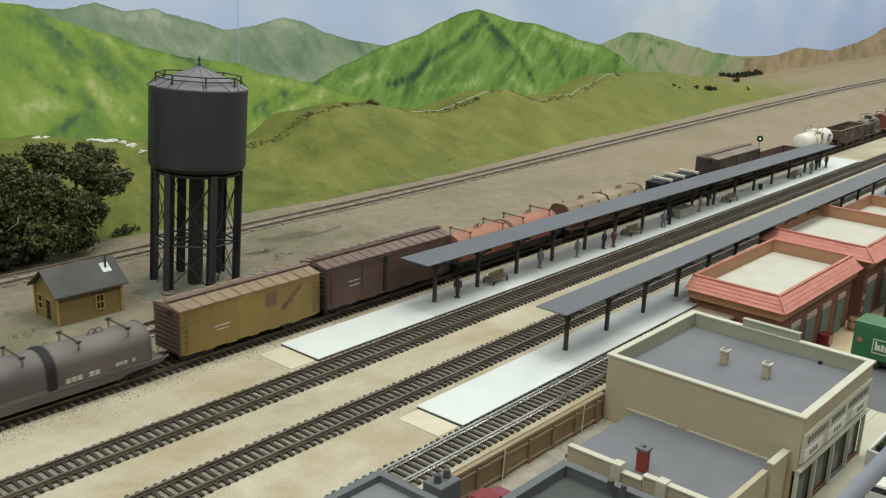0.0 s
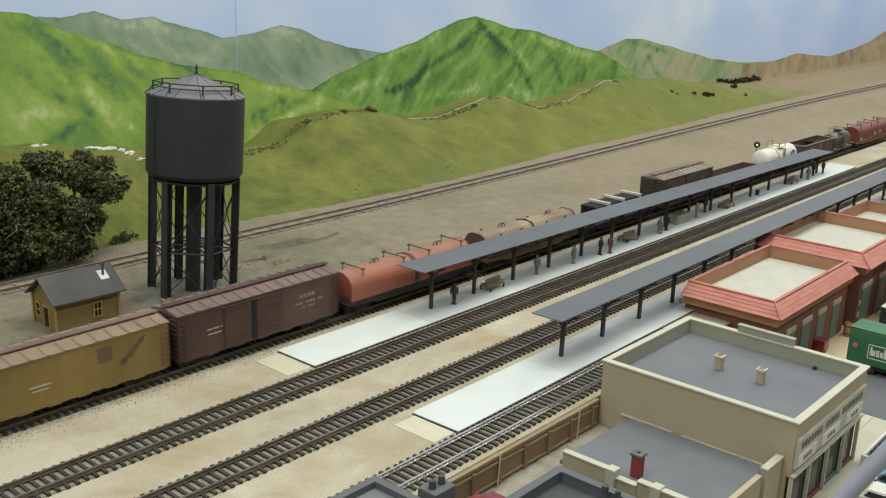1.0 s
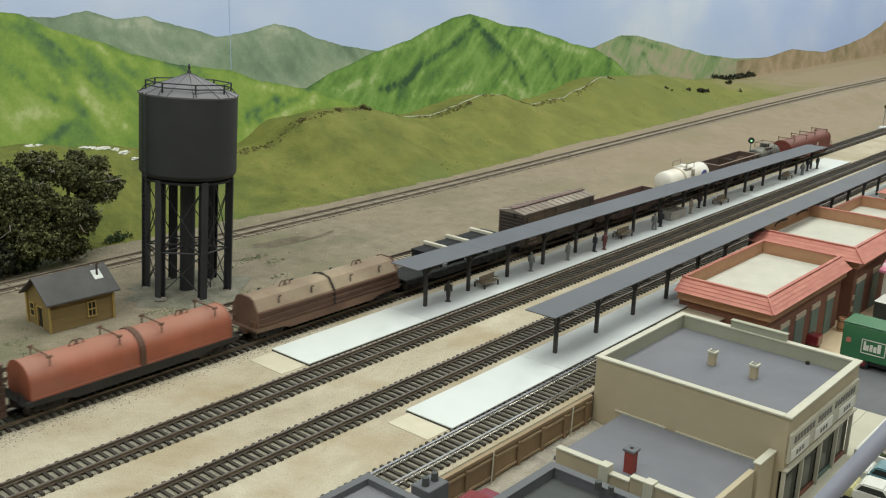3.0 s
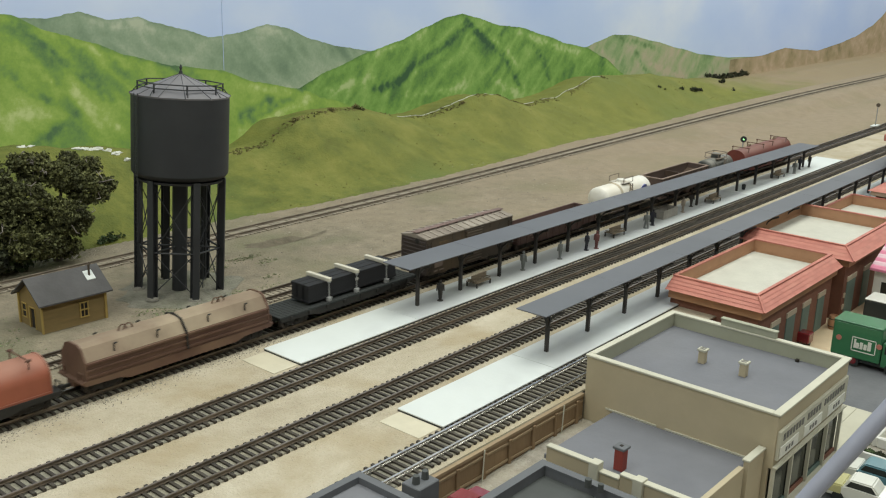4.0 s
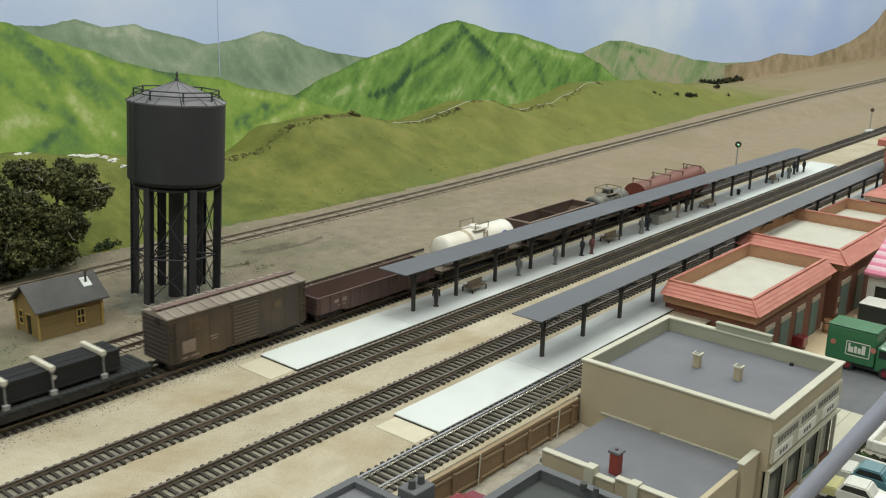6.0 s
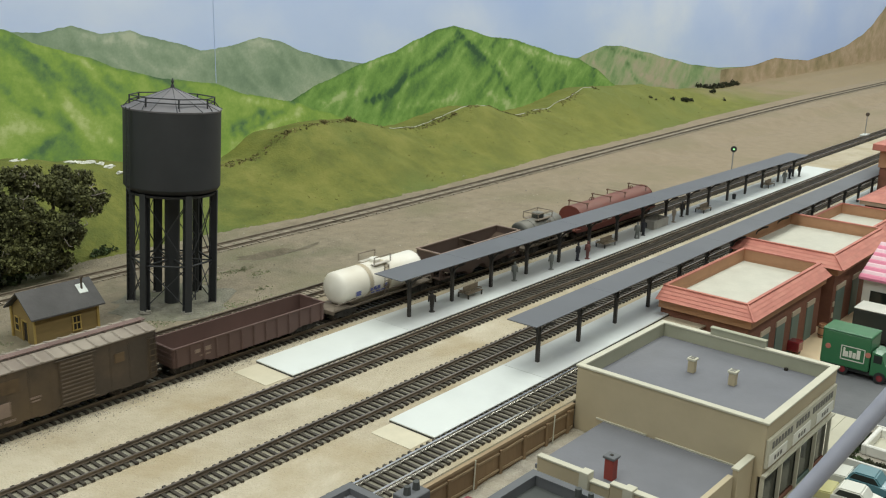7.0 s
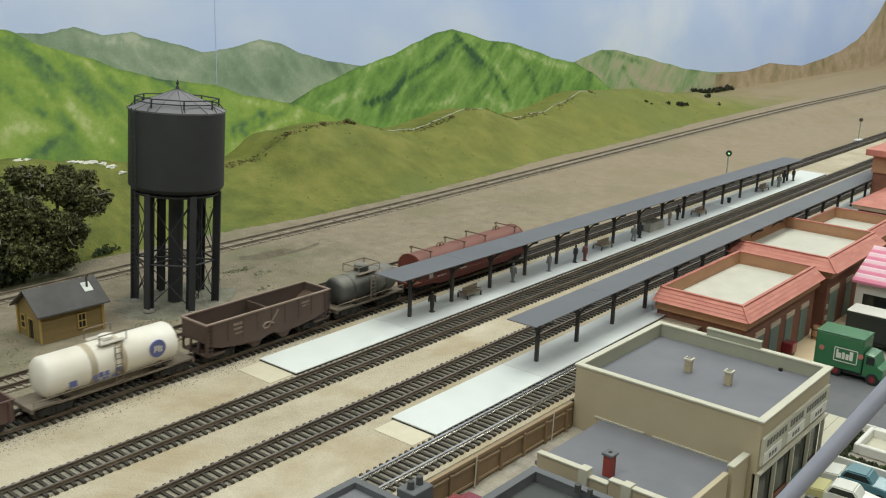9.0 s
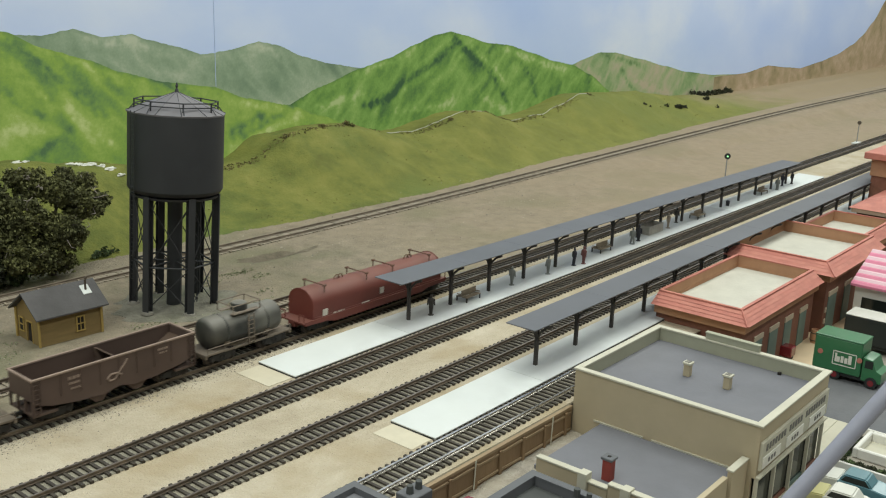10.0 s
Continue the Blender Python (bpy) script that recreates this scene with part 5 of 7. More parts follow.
# the grimy boxcar comes behind the flat car
car, h = boxcar(790, 928, "grimy weathered brown boxcar with pale roof panels", M["grimy_car"], M["roof_pale"], M["dark_end"], [(4, 26, "ribbed")], eave=44.5, rib_side=9, roof_ribs=13)
marks(car, [(-51, 19.5, 12, 10)], M["mark_dim"], -17.05)
marks(car, [(-27, 22, 8, 1.4), (-27, 19.5, 6, 1.0), (-50, 11, 16, 1.6)], M["mark_dim"], -17.05)
marks(car, [(-44, 35, 13, 9), (38, 32, 8, 7)], M["faded_mark"], -16.98)


def hood_outline(half, low, top):
    """Arched cross-section of a coil car's hood."""
    pts = [(-half, low)]
    for k in range(13):
        a = math.pi * (1 - k / 12)
        pts.append((half * math.cos(a), top - half * 0.82 + half * 0.82 * math.sin(a)))
    return pts + [(half, low)]


def coil_frame(car, h, mat, low=False):
    bm = B()
    box(bm, -h, h, -4, 4, 6.4, 11, 0.3)
    for s in (-1, 1):
        y0, y1 = (14.2, 16.8) if s > 0 else (-16.8, -14.2)
        prism(bm, [(-h + 2, 9.6), (-h + 2, 13.0), (h - 2, 13.0), (h - 2, 9.6), (h - 30, 8.6), (h - 38, 6.2), (-h + 38, 6.2), (-h + 30, 8.6)], y0, y1, "y")
    part("underframe", bm, mat, car)
    bm = B()
    box(bm, -h, h, -16.4, 16.4, 11.0, 12.6, 0.2)
    part("deck", bm, mat, car)
    for s in (-1, 1):
        bm = B()
        rod(bm, [(s * (h - 1.5), -15.5, 12.6), (s * (h - 1.5), -15.5, 19), (s * (h - 1.5), -9, 19), (s * (h - 1.5), -9, 12.6)], 0.45, 6)
        rod(bm, [(s * (h - 1.5), 15.5, 12.6), (s * (h - 1.5), 15.5, 19), (s * (h - 1.5), 9, 19), (s * (h - 1.5), 9, 12.6)], 0.45, 6)
        part("handrail", bm, mat, car)


def hood_bars(parent, xs, z, mat):
    for x in xs:
        bm = B()
        rod(bm, [(x, -13, z - 7.5), (x, -13, z - 1), (x, 13, z - 1), (x, 13, z - 7.5)], 0.6, 6)
        for y in (-13, 13):
            tube(bm, (x - 1.8, y, z - 1), (x + 1.8, y, z - 1), 1.0, 8)
        part("lifting_bar", bm, mat, parent)


def coil_car(x0, x1, label, colour, frame_mat, hoods, top, bars, hoops=(), rows=(), strap=True):
    car, h = car_thing("coil_car", label, x0, x1)
    coil_frame(car, h, frame_mat)
    for a, b in hoods:
        bm = B()
        prism(bm, hood_outline(15.6, 12.6, top), a, b, "x")
        hood = part("hood", bm, colour, car, smooth=True)
        bm = B()
        box(bm, a - 0.4, b + 0.4, -16.1, -15.5, 12.6, 14.6)
        box(bm, a - 0.4, b + 0.4, 15.5, 16.1, 12.6, 14.6)
        part("hood_rim", bm, colour, hood)
        for x in (a, b):
            bm = B()
            prism(bm, hood_outline(16.1, 12.6, top + 0.5), x - 0.5, x + 0.5, "x")
            part("end_flange", bm, colour if x in (hoods[0][0], hoods[-1][1]) else M["load"], hood)
    if strap and len(hoods) > 1:
        bm = B()
        prism(bm, hood_outline(16.3, 12.6, top + 0.8), hoods[0][1] - 0.3, hoods[1][0] + 0.3, "x")
        part("joint_band", bm, M["load"] if colour != M["orange_car"] else M["rust_car"], car)
    hood_bars(car, bars, top + 3.4, M["under"] if colour == M["grey_car"] else M["rust_car"])
    for x in hoops:
        bm = B()
        for dx in (-2.2, 2.2):
            rod(bm, [(x + dx + 3.4 * math.cos(k * math.pi / 6), 0, top - 0.4 + 4.2 * math.sin(k * math.pi / 6)) for k in range(7)], 0.5, 6)
        part("lifting_hoop", bm, M["rust_car"], car)
    bogie(car, -h + 21)
    bogie(car, h - 21)
    coupler(car, h)
    return car, h


car, h = coil_car(-276, -101, "dusty grey coil car with two arched hoods", M["grey_car"], M["grey_car"], [(-82, -3), (3, 76)], 38.5, (-68, -18, 22, 60), (-44, 42))
marks(car, [(22, 16.6, 26, 3.4), (55, 17.6, 16, 2.4), (-55, 16.6, 28, 3.0)], M["mark"], -16.15)
car, h = coil_car(231, 411, "faded orange coil car with two arched hoods", M["orange_car"], M["under"], [(-83, 0.5), (4.5, 82)], 37.5, (-67, -14, 21, 69), (-40, 47))
car, h = coil_car(1509, 1706, "oxide red coil car with a long arched hood", M["red_car"], M["red_car"], [(-86, 89)], 38.5, (-70, -16, 20, 74), (-40, 56), strap=False)
marks(car, [(-72, 17, 6, 6), (2, 21, 5, 6), (30, 22, 5, 5), (-55, 13.8, 14, 1.2), (-20, 14.4, 10, 1.0)], M["mark"], -16.2)

# coil car with a ridged hood, dusty on its upper slopes
M["rust_dust"] = material("rust_dust", (0.33, 0.26, 0.18), 0.85, vary=0.15, scale=30, stain=(0.14, 0.08, 0.055), stain_amount=0.6, stain_scale=16)
car, h = car_thing("coil_car", "rusty brown coil car with dusty ridged hood", 425, 598)
coil_frame(car, h, M["rust_car"])
bm = B()
prism(bm, [(-16.2, 12.6), (-15.4, 26.4), (15.4, 26.4), (16.2, 12.6)], -h + 5, h - 5, "x")
part("hood_side", bm, M["rust_car"], car)
bm = B()
prism(bm, [(-15.4, 26.4), (-9.4, 35.2), (-5, 37.0), (5, 37.0), (9.4, 35.2), (15.4, 26.4)], -h + 5, h - 5, "x")
part("hood_top", bm, M["rust_dust"], car)
for s in (-1, 1):
    for k in range(3):
        bm = B()
        y0 = 15.4 if s > 0 else -17.0
        box(bm, -h + 5, h - 5, y0, y0 + 1.6, 14.6 + 4.9 * k, 16.2 + 4.9 * k)
        part("side_rail", bm, M["rust_car"], car)
    bm = B()
    prism(bm, [(-16.6, 12.6), (-16.0, 26.6), (-9.8, 36.0), (-5, 37.8), (5, 37.8), (9.8, 36.0), (16.0, 26.6), (16.6, 12.6)], s * (h - 4.4) - 0.8, s * (h - 4.4) + 0.8, "x")
    part("end_plate", bm, M["rust_car"], car)
for x in (-58, -22, 24, 60):
    for y in (-13.4, 13.4):
        bm = B()
        rod(bm, [(x, y, 28.0), (x, y, 34.5), (x + 2.6, y, 34.5)], 0.6, 6)
        part("pin", bm, M["under"], car)
for x in (-40, 44):
    bm = B()
    for dx in (-2.4, 2.4):
        rod(bm, [(x + dx + 3.6 * math.cos(k * math.pi / 6), 0, 36.6 + 4.6 * math.sin(k * math.pi / 6)) for k in range(7)], 0.5, 6)
    part("hoop", bm, M["rust_car"], car)
bm = B()
rod(bm, [(2, 17, 14), (2, 16.2, 26.8), (2, 9.6, 36), (2, 0, 38), (2, -9.6, 36), (2, -16.2, 26.8), (2, -17.2, 14)], 1.0, 6)
part("tie_strap", bm, M["under"], car)
bogie(car, -h + 21)
bogie(car, h - 21)
coupler(car, h)

# flat car with a load of dark beams
car, h = car_thing("flat_car", "black flat car with chained dark beams", 606, 775)
bm = B()
box(bm, -h, h, -16.5, 16.5, 11.6, 13.2, 0.2)
part("deck", bm, M["deck"], car)
for k in range(40):
    x = -h + 1.5 + (2 * h - 3) * k / 39
    bm = B()
    box(bm, x - 1.9, x + 1.9, -16.2, 16.2, 13.1, 13.6)
    part("deck_board", bm, M["deck"], car)
bm = B()
for s in (-1, 1):
    y0, y1 = (14.4, 16.2) if s > 0 else (-16.2, -14.4)
    prism(bm, [(-h + 1, 8.8), (-h + 1, 11.6), (h - 1, 11.6), (h - 1, 8.8), (h - 34, 8.6), (h - 44, 6.0), (-h + 44, 6.0), (-h + 34, 8.6)], y0, y1, "y")
box(bm, -h, h, -4, 4, 6.4, 11.6)
part("side_sill", bm, M["under"], car)
bm = B()
for k in range(8):
    for s in (-1, 1):
        x = -h + 12 + (2 * h - 24) * k / 7
        box(bm, x - 1.2, x + 1.2, s * 16.9 - 0.8, s * 16.9 + 0.8, 9, 12.4)
part("stake_pockets", bm, M["under"], car)
for y in (-7.4, 0.6, 8.2):
    bm = B()
    box(bm, -48, 62, y - 3.2, y + 3.2, 16.4, 31.5, 0.3)
    box(bm, -48.4, 62.4, y - 3.6, y + 3.6, 29.6, 31.9, 0.2)
    box(bm, -48.4, 62.4, y - 3.6, y + 3.6, 16.0, 18.0, 0.2)
    part("beam", bm, M["load"], car)
for x in (-26, 8, 47):
    bm = B()
    box(bm, x - 1.9, x + 1.9, -14.6, 14.6, 31.9, 35.2, 0.35)
    part("cross_timber", bm, M["chock"], car, "white cross timber over the load")
    for s in (-1, 1):
        bm = B()
        tube(bm, (x, s * 13.2, 13.6), (x, s * 13.2, 31.9), 0.5, 6)
        tube(bm, (x, s * 13.2, 30.9), (x, s * 13.2, 31.9), 1.6, 10)
        part("tie_rod", bm, M["mast"], car)
        bm = B()
        box(bm, x - 2.2, x + 2.2, s * 13.2 - 1.6, s * 13.2 + 1.6, 13.6, 17.6, 0.4)
        part("block", bm, M["mast"], car)
    bm = B()
    box(bm, x - 2, x + 2, -12, 12, 13.6, 16.0)
    part("dunnage", bm, M["under"], car)
bm = B()
tube(bm, (10, -11.0, 25.5), (10, -11.7, 25.5), 1.7, 14)
part("emblem", bm, M["mark"], car)
bogie(car, -h + 21)
bogie(car, h - 21)
coupler(car, h)

# gondola
car, h = car_thing("gondola_car", "brown empty gondola with ribbed sides", 943, 1100)
bm = B()
for s in (-1, 1):
    y0, y1 = (15.0, 15.9) if s > 0 else (-15.9, -15.0)
    prism(bm, [(-h, 8.6), (-h, 23.4), (h, 23.4), (h, 8.6), (h - 28, 8.6), (h - 36, 6.0), (-h + 36, 6.0), (-h + 28, 8.6)], y0, y1, "y")
part("side", bm, M["gondola"], car)
for s in (-1, 1):
    bm = B()
    box(bm, s * h - 0.5, s * h + 0.5, -15.0, 15.0, 8.6, 23.4)
    for k in range(3):
        box(bm, s * (h + 0.5) - 0.6, s * (h + 0.5) + 0.6, -14.4, 14.4, 11 + 4 * k, 12.4 + 4 * k)
    part("end_wall", bm, M["gondola"], car)
bm = B()
box(bm, -h + 0.5, h - 0.5, -15, 15, 8.8, 9.8)
part("floor_plate", bm, M["gondola_in"], car)
bm = B()
for s in (-1, 1):
    box(bm, -h - 1, h + 1, s * 15.9 - 0.9, s * 15.9 + 0.9, 23.4, 24.7, 0.2)
    box(bm, s * h - 0.9, s * h + 0.9, -15, 15, 23.4, 24.7, 0.2)
part("top_chord", bm, M["gondola"], car, "pale worn top edge")
for k in range(13):
    x = -h + 3 + (2 * h - 6) * k / 12
    low = 8.6 if abs(x) > h - 30 else 6.2
    for s in (-1, 1):
        bm = B()
        box(bm, x - 0.75, x + 0.75, s * 16.5 - 0.7, s * 16.5 + 0.7, low, 23.4, 0.15)
        part("side_post", bm, M["gondola"], car)
marks(car, [(-47, 17, 7, 3.4), (-56, 17, 5, 3.0), (-49, 12.6, 10, 1.2)], M["mark_dim"], -15.95)
bogie(car, -h + 19)
bogie(car, h - 19)
coupler(car, h)


def tank_car(x0, x1, label, colour, radius, centre, frame_mat, length, white):
    car, h = car_thing("tank_car", label, x0, x1)
    bm = B()
    box(bm, -h, h, -4, 4, 6.6, 10, 0.3)
    for s in (-1, 1):
        box(bm, s * (h - 12) - 12, s * (h - 12) + 12, -13.5, 13.5, 9.4, 11, 0.2)
        box(bm, s * (h - 1) - 1, s * (h - 1) + 1, -14, 14, 7.5, 11, 0.2)
    for s in (-1, 1):
        box(bm, -h + 20, h - 20, s * 13 - 0.7, s * 13 + 0.7, 9.2, 10.6)
    part("frame", bm, frame_mat, car)
    a = length / 2
    d = radius * 0.32
    prof = [(0.4, -a - d), (radius * 0.45, -a - d * 0.86), (radius * 0.75, -a - d * 0.58), (radius * 0.93, -a - d * 0.22), (radius, -a + 1), (radius, a - 1), (radius * 0.93, a + d * 0.22), (radius * 0.75, a + d * 0.58), (radius * 0.45, a + d * 0.86), (0.4, a + d)]
    bm = B()
    lathe(bm, prof, 36, "x", (0, 0, centre))
    part("tank", bm, colour, car, smooth=True)
    for x in ((-a * 0.36, a * 0.1) if white else (-a * 0.6, 0, a * 0.6)):
        bm = B()
        w = 2.6 if white else 0.9
        lathe(bm, [(radius + 0.25, x - w), (radius + 0.25, x + w)], 36, "x", (0, 0, centre))
        part("tank_band", bm, M["tank_strap"] if white else M["black_tank"], car, smooth=True)
    for s in (-1, 1):
        bm = B()
        prism(bm, [(-9, 10.9), (-12, centre - radius * 0.55), (12, centre - radius * 0.55), (9, 10.9)], s * (a - 14) - 2.5, s * (a - 14) + 2.5, "x")
        part("saddle", bm, frame_mat, car)
    top = centre + radius
    bm = B()
    if white:
        lathe(bm, [(5.4, top - 2.0), (5.4, top + 2.6), (4.6, top + 3.2), (2.0, top + 3.4)], 18)
    else:
        lathe(bm, [(7.0, top - 3.0), (7.0, top + 4.6), (6.2, top + 5.8), (3.0, top + 6.6)], 18)
    part("dome", bm, colour, car, smooth=True)
    bm = B()
    pw = 11 if white else 14
    box(bm, -pw, pw, -10.5, -5.6, top - 0.6, top, 0.15)
    box(bm, -pw, pw, 5.6, 10.5, top - 0.6, top, 0.15)
    part("platform_plate", bm, M["mark"] if white else frame_mat, car)
    bm = B()
    for y in (-10.3, 10.3):
        rod(bm, [(-pw, y, top), (-pw, y, top + 7), (pw, y, top + 7), (pw, y, top)], 0.5, 6)
    if not white:
        rod(bm, [(-pw, -10.3, top + 7), (-pw, 10.3, top + 7)], 0.5, 6)
        rod(bm, [(pw, -10.3, top + 7), (pw, 10.3, top + 7)], 0.5, 6)
    part("handrail", bm, M["dusty_under"], car)
    ladder(car, 1, -14.6, 10, top - 1, M["dusty_under"], w=5.5, rungs=7)
    bm = B()
    rod(bm, [(-h + 2, -14.4, 11), (-h + 2, -14.4, 16), (h - 2, -14.4, 16), (h - 2, -14.4, 11)], 0.4, 6)
    part("side_rail", bm, frame_mat, car)
    bogie(car, -h + 18)
    bogie(car, h - 18)
    coupler(car, h)
    return car, h


car, h = tank_car(1113, 1249, "white tank car with rusty streaks and blue emblem", M["white_tank"], 15.2, 26.5, M["dusty_under"], 104, True)
bm = B()
tube(bm, (34, -14.4, 28.5), (34, -15.8, 28.4), 7.0, 28)
emblem = part("emblem", bm, M["mark_blue"], car, "round faded blue emblem")
bm = B()
for dx, dz, w, t in ((-2.9, 0.4, 0.5, 2.9), (-1.2, 0.9, 0.5, 2.2), (0.8, 0.2, 0.5, 3.1), (2.7, 0.8, 0.9, 0.6), (2.9, -1.6, 0.6, 1.4)):
    box(bm, 34 + dx - w, 34 + dx + w, -16.0, -15.7, 28.5 + dz - t, 28.5 + dz + t)
part("emblem_bar", bm, M["white_tank"], emblem)
marks(car, [(-9, 21.6, 24, 3.6), (-9, 18.0, 21, 1.3), (-36, 21, 6, 4.5)], M["mark_blue"], -14.75)
car, h = tank_car(1406, 1497, "short dusty black tank car with handrails", M["black_tank"], 13.2, 24, M["dusty_under"], 70, False)

# hopper
car, h = car_thing("hopper_car", "brown empty coal hopper with worn emblem", 1260, 1394)
bm = B()
for s in (-1, 1):
    y0, y1 = (15.4, 16.2) if s > 0 else (-16.2, -15.4)
    prism(bm, [(-h, 17), (-h, 34.2), (h, 34.2), (h, 17), (h - 14, 12.6), (h - 34, 9.8), (12, 8.6), (0, 11.6), (-12, 8.6), (-h + 34, 9.8), (-h + 14, 12.6)], y0, y1, "y")
part("side", bm, M["hopper"], car)
for s in (-1, 1):
    bm = B()
    box(bm, s * h - 0.5, s * h + 0.5, -15.4, 15.4, 19, 34.2)
    part("end_wall", bm, M["hopper"], car)
bm = B()
prism(bm, [(-h + 1, 28), (-h + 34, 11), (-10, 10), (0, 16), (10, 10), (h - 34, 11), (h - 1, 28), (h - 1, 26.5), (h - 34, 9.4), (10, 8.4), (0, 14.4), (-10, 8.4), (-h + 34, 9.4), (-h + 1, 26.5)], -15.4, 15.4, "y")
part("slope_sheet", bm, M["hopper_in"], car)
bm = B()
for s in (-1, 1):
    box(bm, -h - 1, h + 1, s * 16 - 1.0, s * 16 + 1.0, 34.2, 35.6, 0.2)
    box(bm, s * h - 1, s * h + 1, -15, 15, 34.2, 35.6, 0.2)
part("top_chord", bm, M["mark_dim"], car, "pale worn top edge")
bm = B()
box(bm, -0.8, 0.8, -15.4, 15.4, 26, 33)
prism(bm, [(-12, 33), (12, 33), (3, 24), (-3, 24)], -0.8, 0.8, "x")
part("cross_brace", bm, M["hopper_in"], car)
for s in (-1, 1):
    for y in (-15.4, -5, 5, 15.4):
        bm = B()
        box(bm, s * h - 0.8, s * h + 0.8, y - 0.8, y + 0.8, 8, 19)
        part("end_post", bm, M["hopper"], car)
    bm = B()
    box(bm, s * (h - 9) - 9, s * (h - 9) + 9, -15.8, 15.8, 7.2, 9.2, 0.2)
    part("end_platform", bm, M["hopper"], car)
    ladder(car, s * (h - 2.6), -16.2, 9, 33, M["hopper"], w=4.4, rungs=7)
bm = B()
for k in range(9):
    x = -h + 6 + (2 * h - 12) * k / 8
    for s in (-1, 1):
        box(bm, x - 0.5, x + 0.5, s * 16.3 - 0.35, s * 16.3 + 0.35, 17, 34)
part("side_rib", bm, M["hopper"], car)
bm = B()
for x in (-16, 16):
    for s in (-1, 1):
        prism(bm, [(x - 8, 9), (x - 3, 3.4), (x + 3, 3.4), (x + 8, 9)], s * 8 - 6, s * 8 + 6, "y")
part("discharge_chute", bm, M["hopper"], car)
marks(car, [(-36, 29, 10, 2.2), (-36, 25, 9, 1.6), (-35, 21, 8, 1.4), (38, 30, 9, 1.6), (38, 27, 7, 1.2)], M["mark_dim"], -16.5)
bm = B()
rod(bm, [(-10, -16.5, 20), (-8, -16.5, 17.5), (-4, -16.5, 18), (0, -16.5, 23), (4, -16.5, 27), (7, -16.5, 31)], 0.7, 6)
rod(bm, [(-10, -16.5, 20), (-7, -16.5, 22.5), (-2, -16.5, 22), (2, -16.5, 20)], 0.7, 6)
part("emblem", bm, M["mark_dim"], car)
bogie(car, -h + 17)
bogie(car, h - 17)
coupler(car, h)

SPEED = 145.0
WHEEL_R = 5.1


def motions():
    """The train rolls by at an even pace, and its wheels turn with it."""
    for ob, x in CARS:
        walk(ob, [(t, pose((x - SPEED * t) * MM, TRAIN_Y * MM, RAIL_TOP * MM)) for t in (0, 2.5, 5, 7.5, 10)])
    turn = -math.degrees(SPEED / WHEEL_R)
    times = [k / FPS for k in range(10 * FPS + 1)]
    for w, dx in WHEELS:
        walk(w, [(t, pose(dx * MM, 0, WHEEL_R * MM) @ Matrix.Rotation(radians(turn * t), 4, "Y")) for t in times])

# ---- town below the station ----
M["fence_wood"] = material("fence_wood", (0.27, 0.18, 0.1), 0.85, vary=0.14, scale=60, stain=(0.17, 0.11, 0.06), stain_amount=0.5, stain_scale=30, bump=0.3, stretch=(1, 1, 0.25))
M["fence_pale"] = material("fence_wood_pale", (0.34, 0.25, 0.15), 0.85, vary=0.14, scale=60, stain=(0.22, 0.15, 0.09), stain_amount=0.5, stain_scale=30, bump=0.3)
M["cream"] = material("cream_wall", (0.48, 0.405, 0.275), 0.8, vary=0.05, scale=25, stain=(0.38, 0.33, 0.22), stain_amount=0.4, stain_scale=12)
M["cream_trim"] = material("cream_trim", (0.54, 0.52, 0.42), 0.7, vary=0.06, scale=30)
M["parapet_in"] = material("parapet_inside", (0.37, 0.37, 0.28), 0.85, vary=0.06, scale=25)
M["tar_roof"] = material("tar_roof_grey", (0.165, 0.168, 0.188), 0.85, vary=0.06, scale=25, stain=(0.22, 0.22, 0.235), stain_amount=0.5, stain_scale=10, bump=0.2)
M["dark_roof"] = material("dark_roof", (0.075, 0.08, 0.078), 0.85, vary=0.1, scale=30)
M["slate_paint"] = material("slate_paint", (0.125, 0.13, 0.14), 0.75, vary=0.08, scale=30)
M["brick_red"] = material("brick_red", (0.2, 0.085, 0.055), 0.85, vary=0.14, scale=120, bump=0.3, stain=(0.15, 0.06, 0.04), stain_amount=0.5, stain_scale=30)
M["tile_red"] = material("roof_tile_red", (0.47, 0.165, 0.125), 0.65, vary=0.1, scale=60, stain=(0.6, 0.27, 0.2), stain_amount=0.5, stain_scale=30)
M["tan_trim"] = material("tan_trim", (0.42, 0.23, 0.13), 0.8, vary=0.08, scale=40)
M["cream_roof"] = material("cream_gravel_roof", (0.54, 0.525, 0.455), 0.9, vary=0.06, scale=50, bump=0.3)
M["door_green"] = material("door_green", (0.13, 0.19, 0.17), 0.6, vary=0.1, scale=40)
M["lintel"] = material("lintel_stone", (0.5, 0.42, 0.32), 0.8, vary=0.08)
M["glass_dark"] = material("dark_glass", (0.02, 0.025, 0.022), 0.12, vary=0.1)
M["sign_white"] = material("sign_white", (0.74, 0.73, 0.66), 0.6, vary=0.05)
M["sign_ink"] = material("sign_ink", (0.16, 0.155, 0.14), 0.7, vary=0.1)
M["asphalt"] = material("asphalt_grey", (0.135, 0.14, 0.15), 0.9, vary=0.1, scale=40, stain=(0.18, 0.18, 0.185), stain_amount=0.4, stain_scale=9, bump=0.3)
M["pave"] = material("pavement_pale", (0.52, 0.5, 0.4), 0.85, vary=0.06, scale=30)
M["pave_cream"] = material("pavement_cream", (0.66, 0.52, 0.34), 0.85, vary=0.06, scale=30)
M["truck_green"] = material("truck_green", (0.03, 0.16, 0.065), 0.4, vary=0.08, scale=40, coat=0.3)
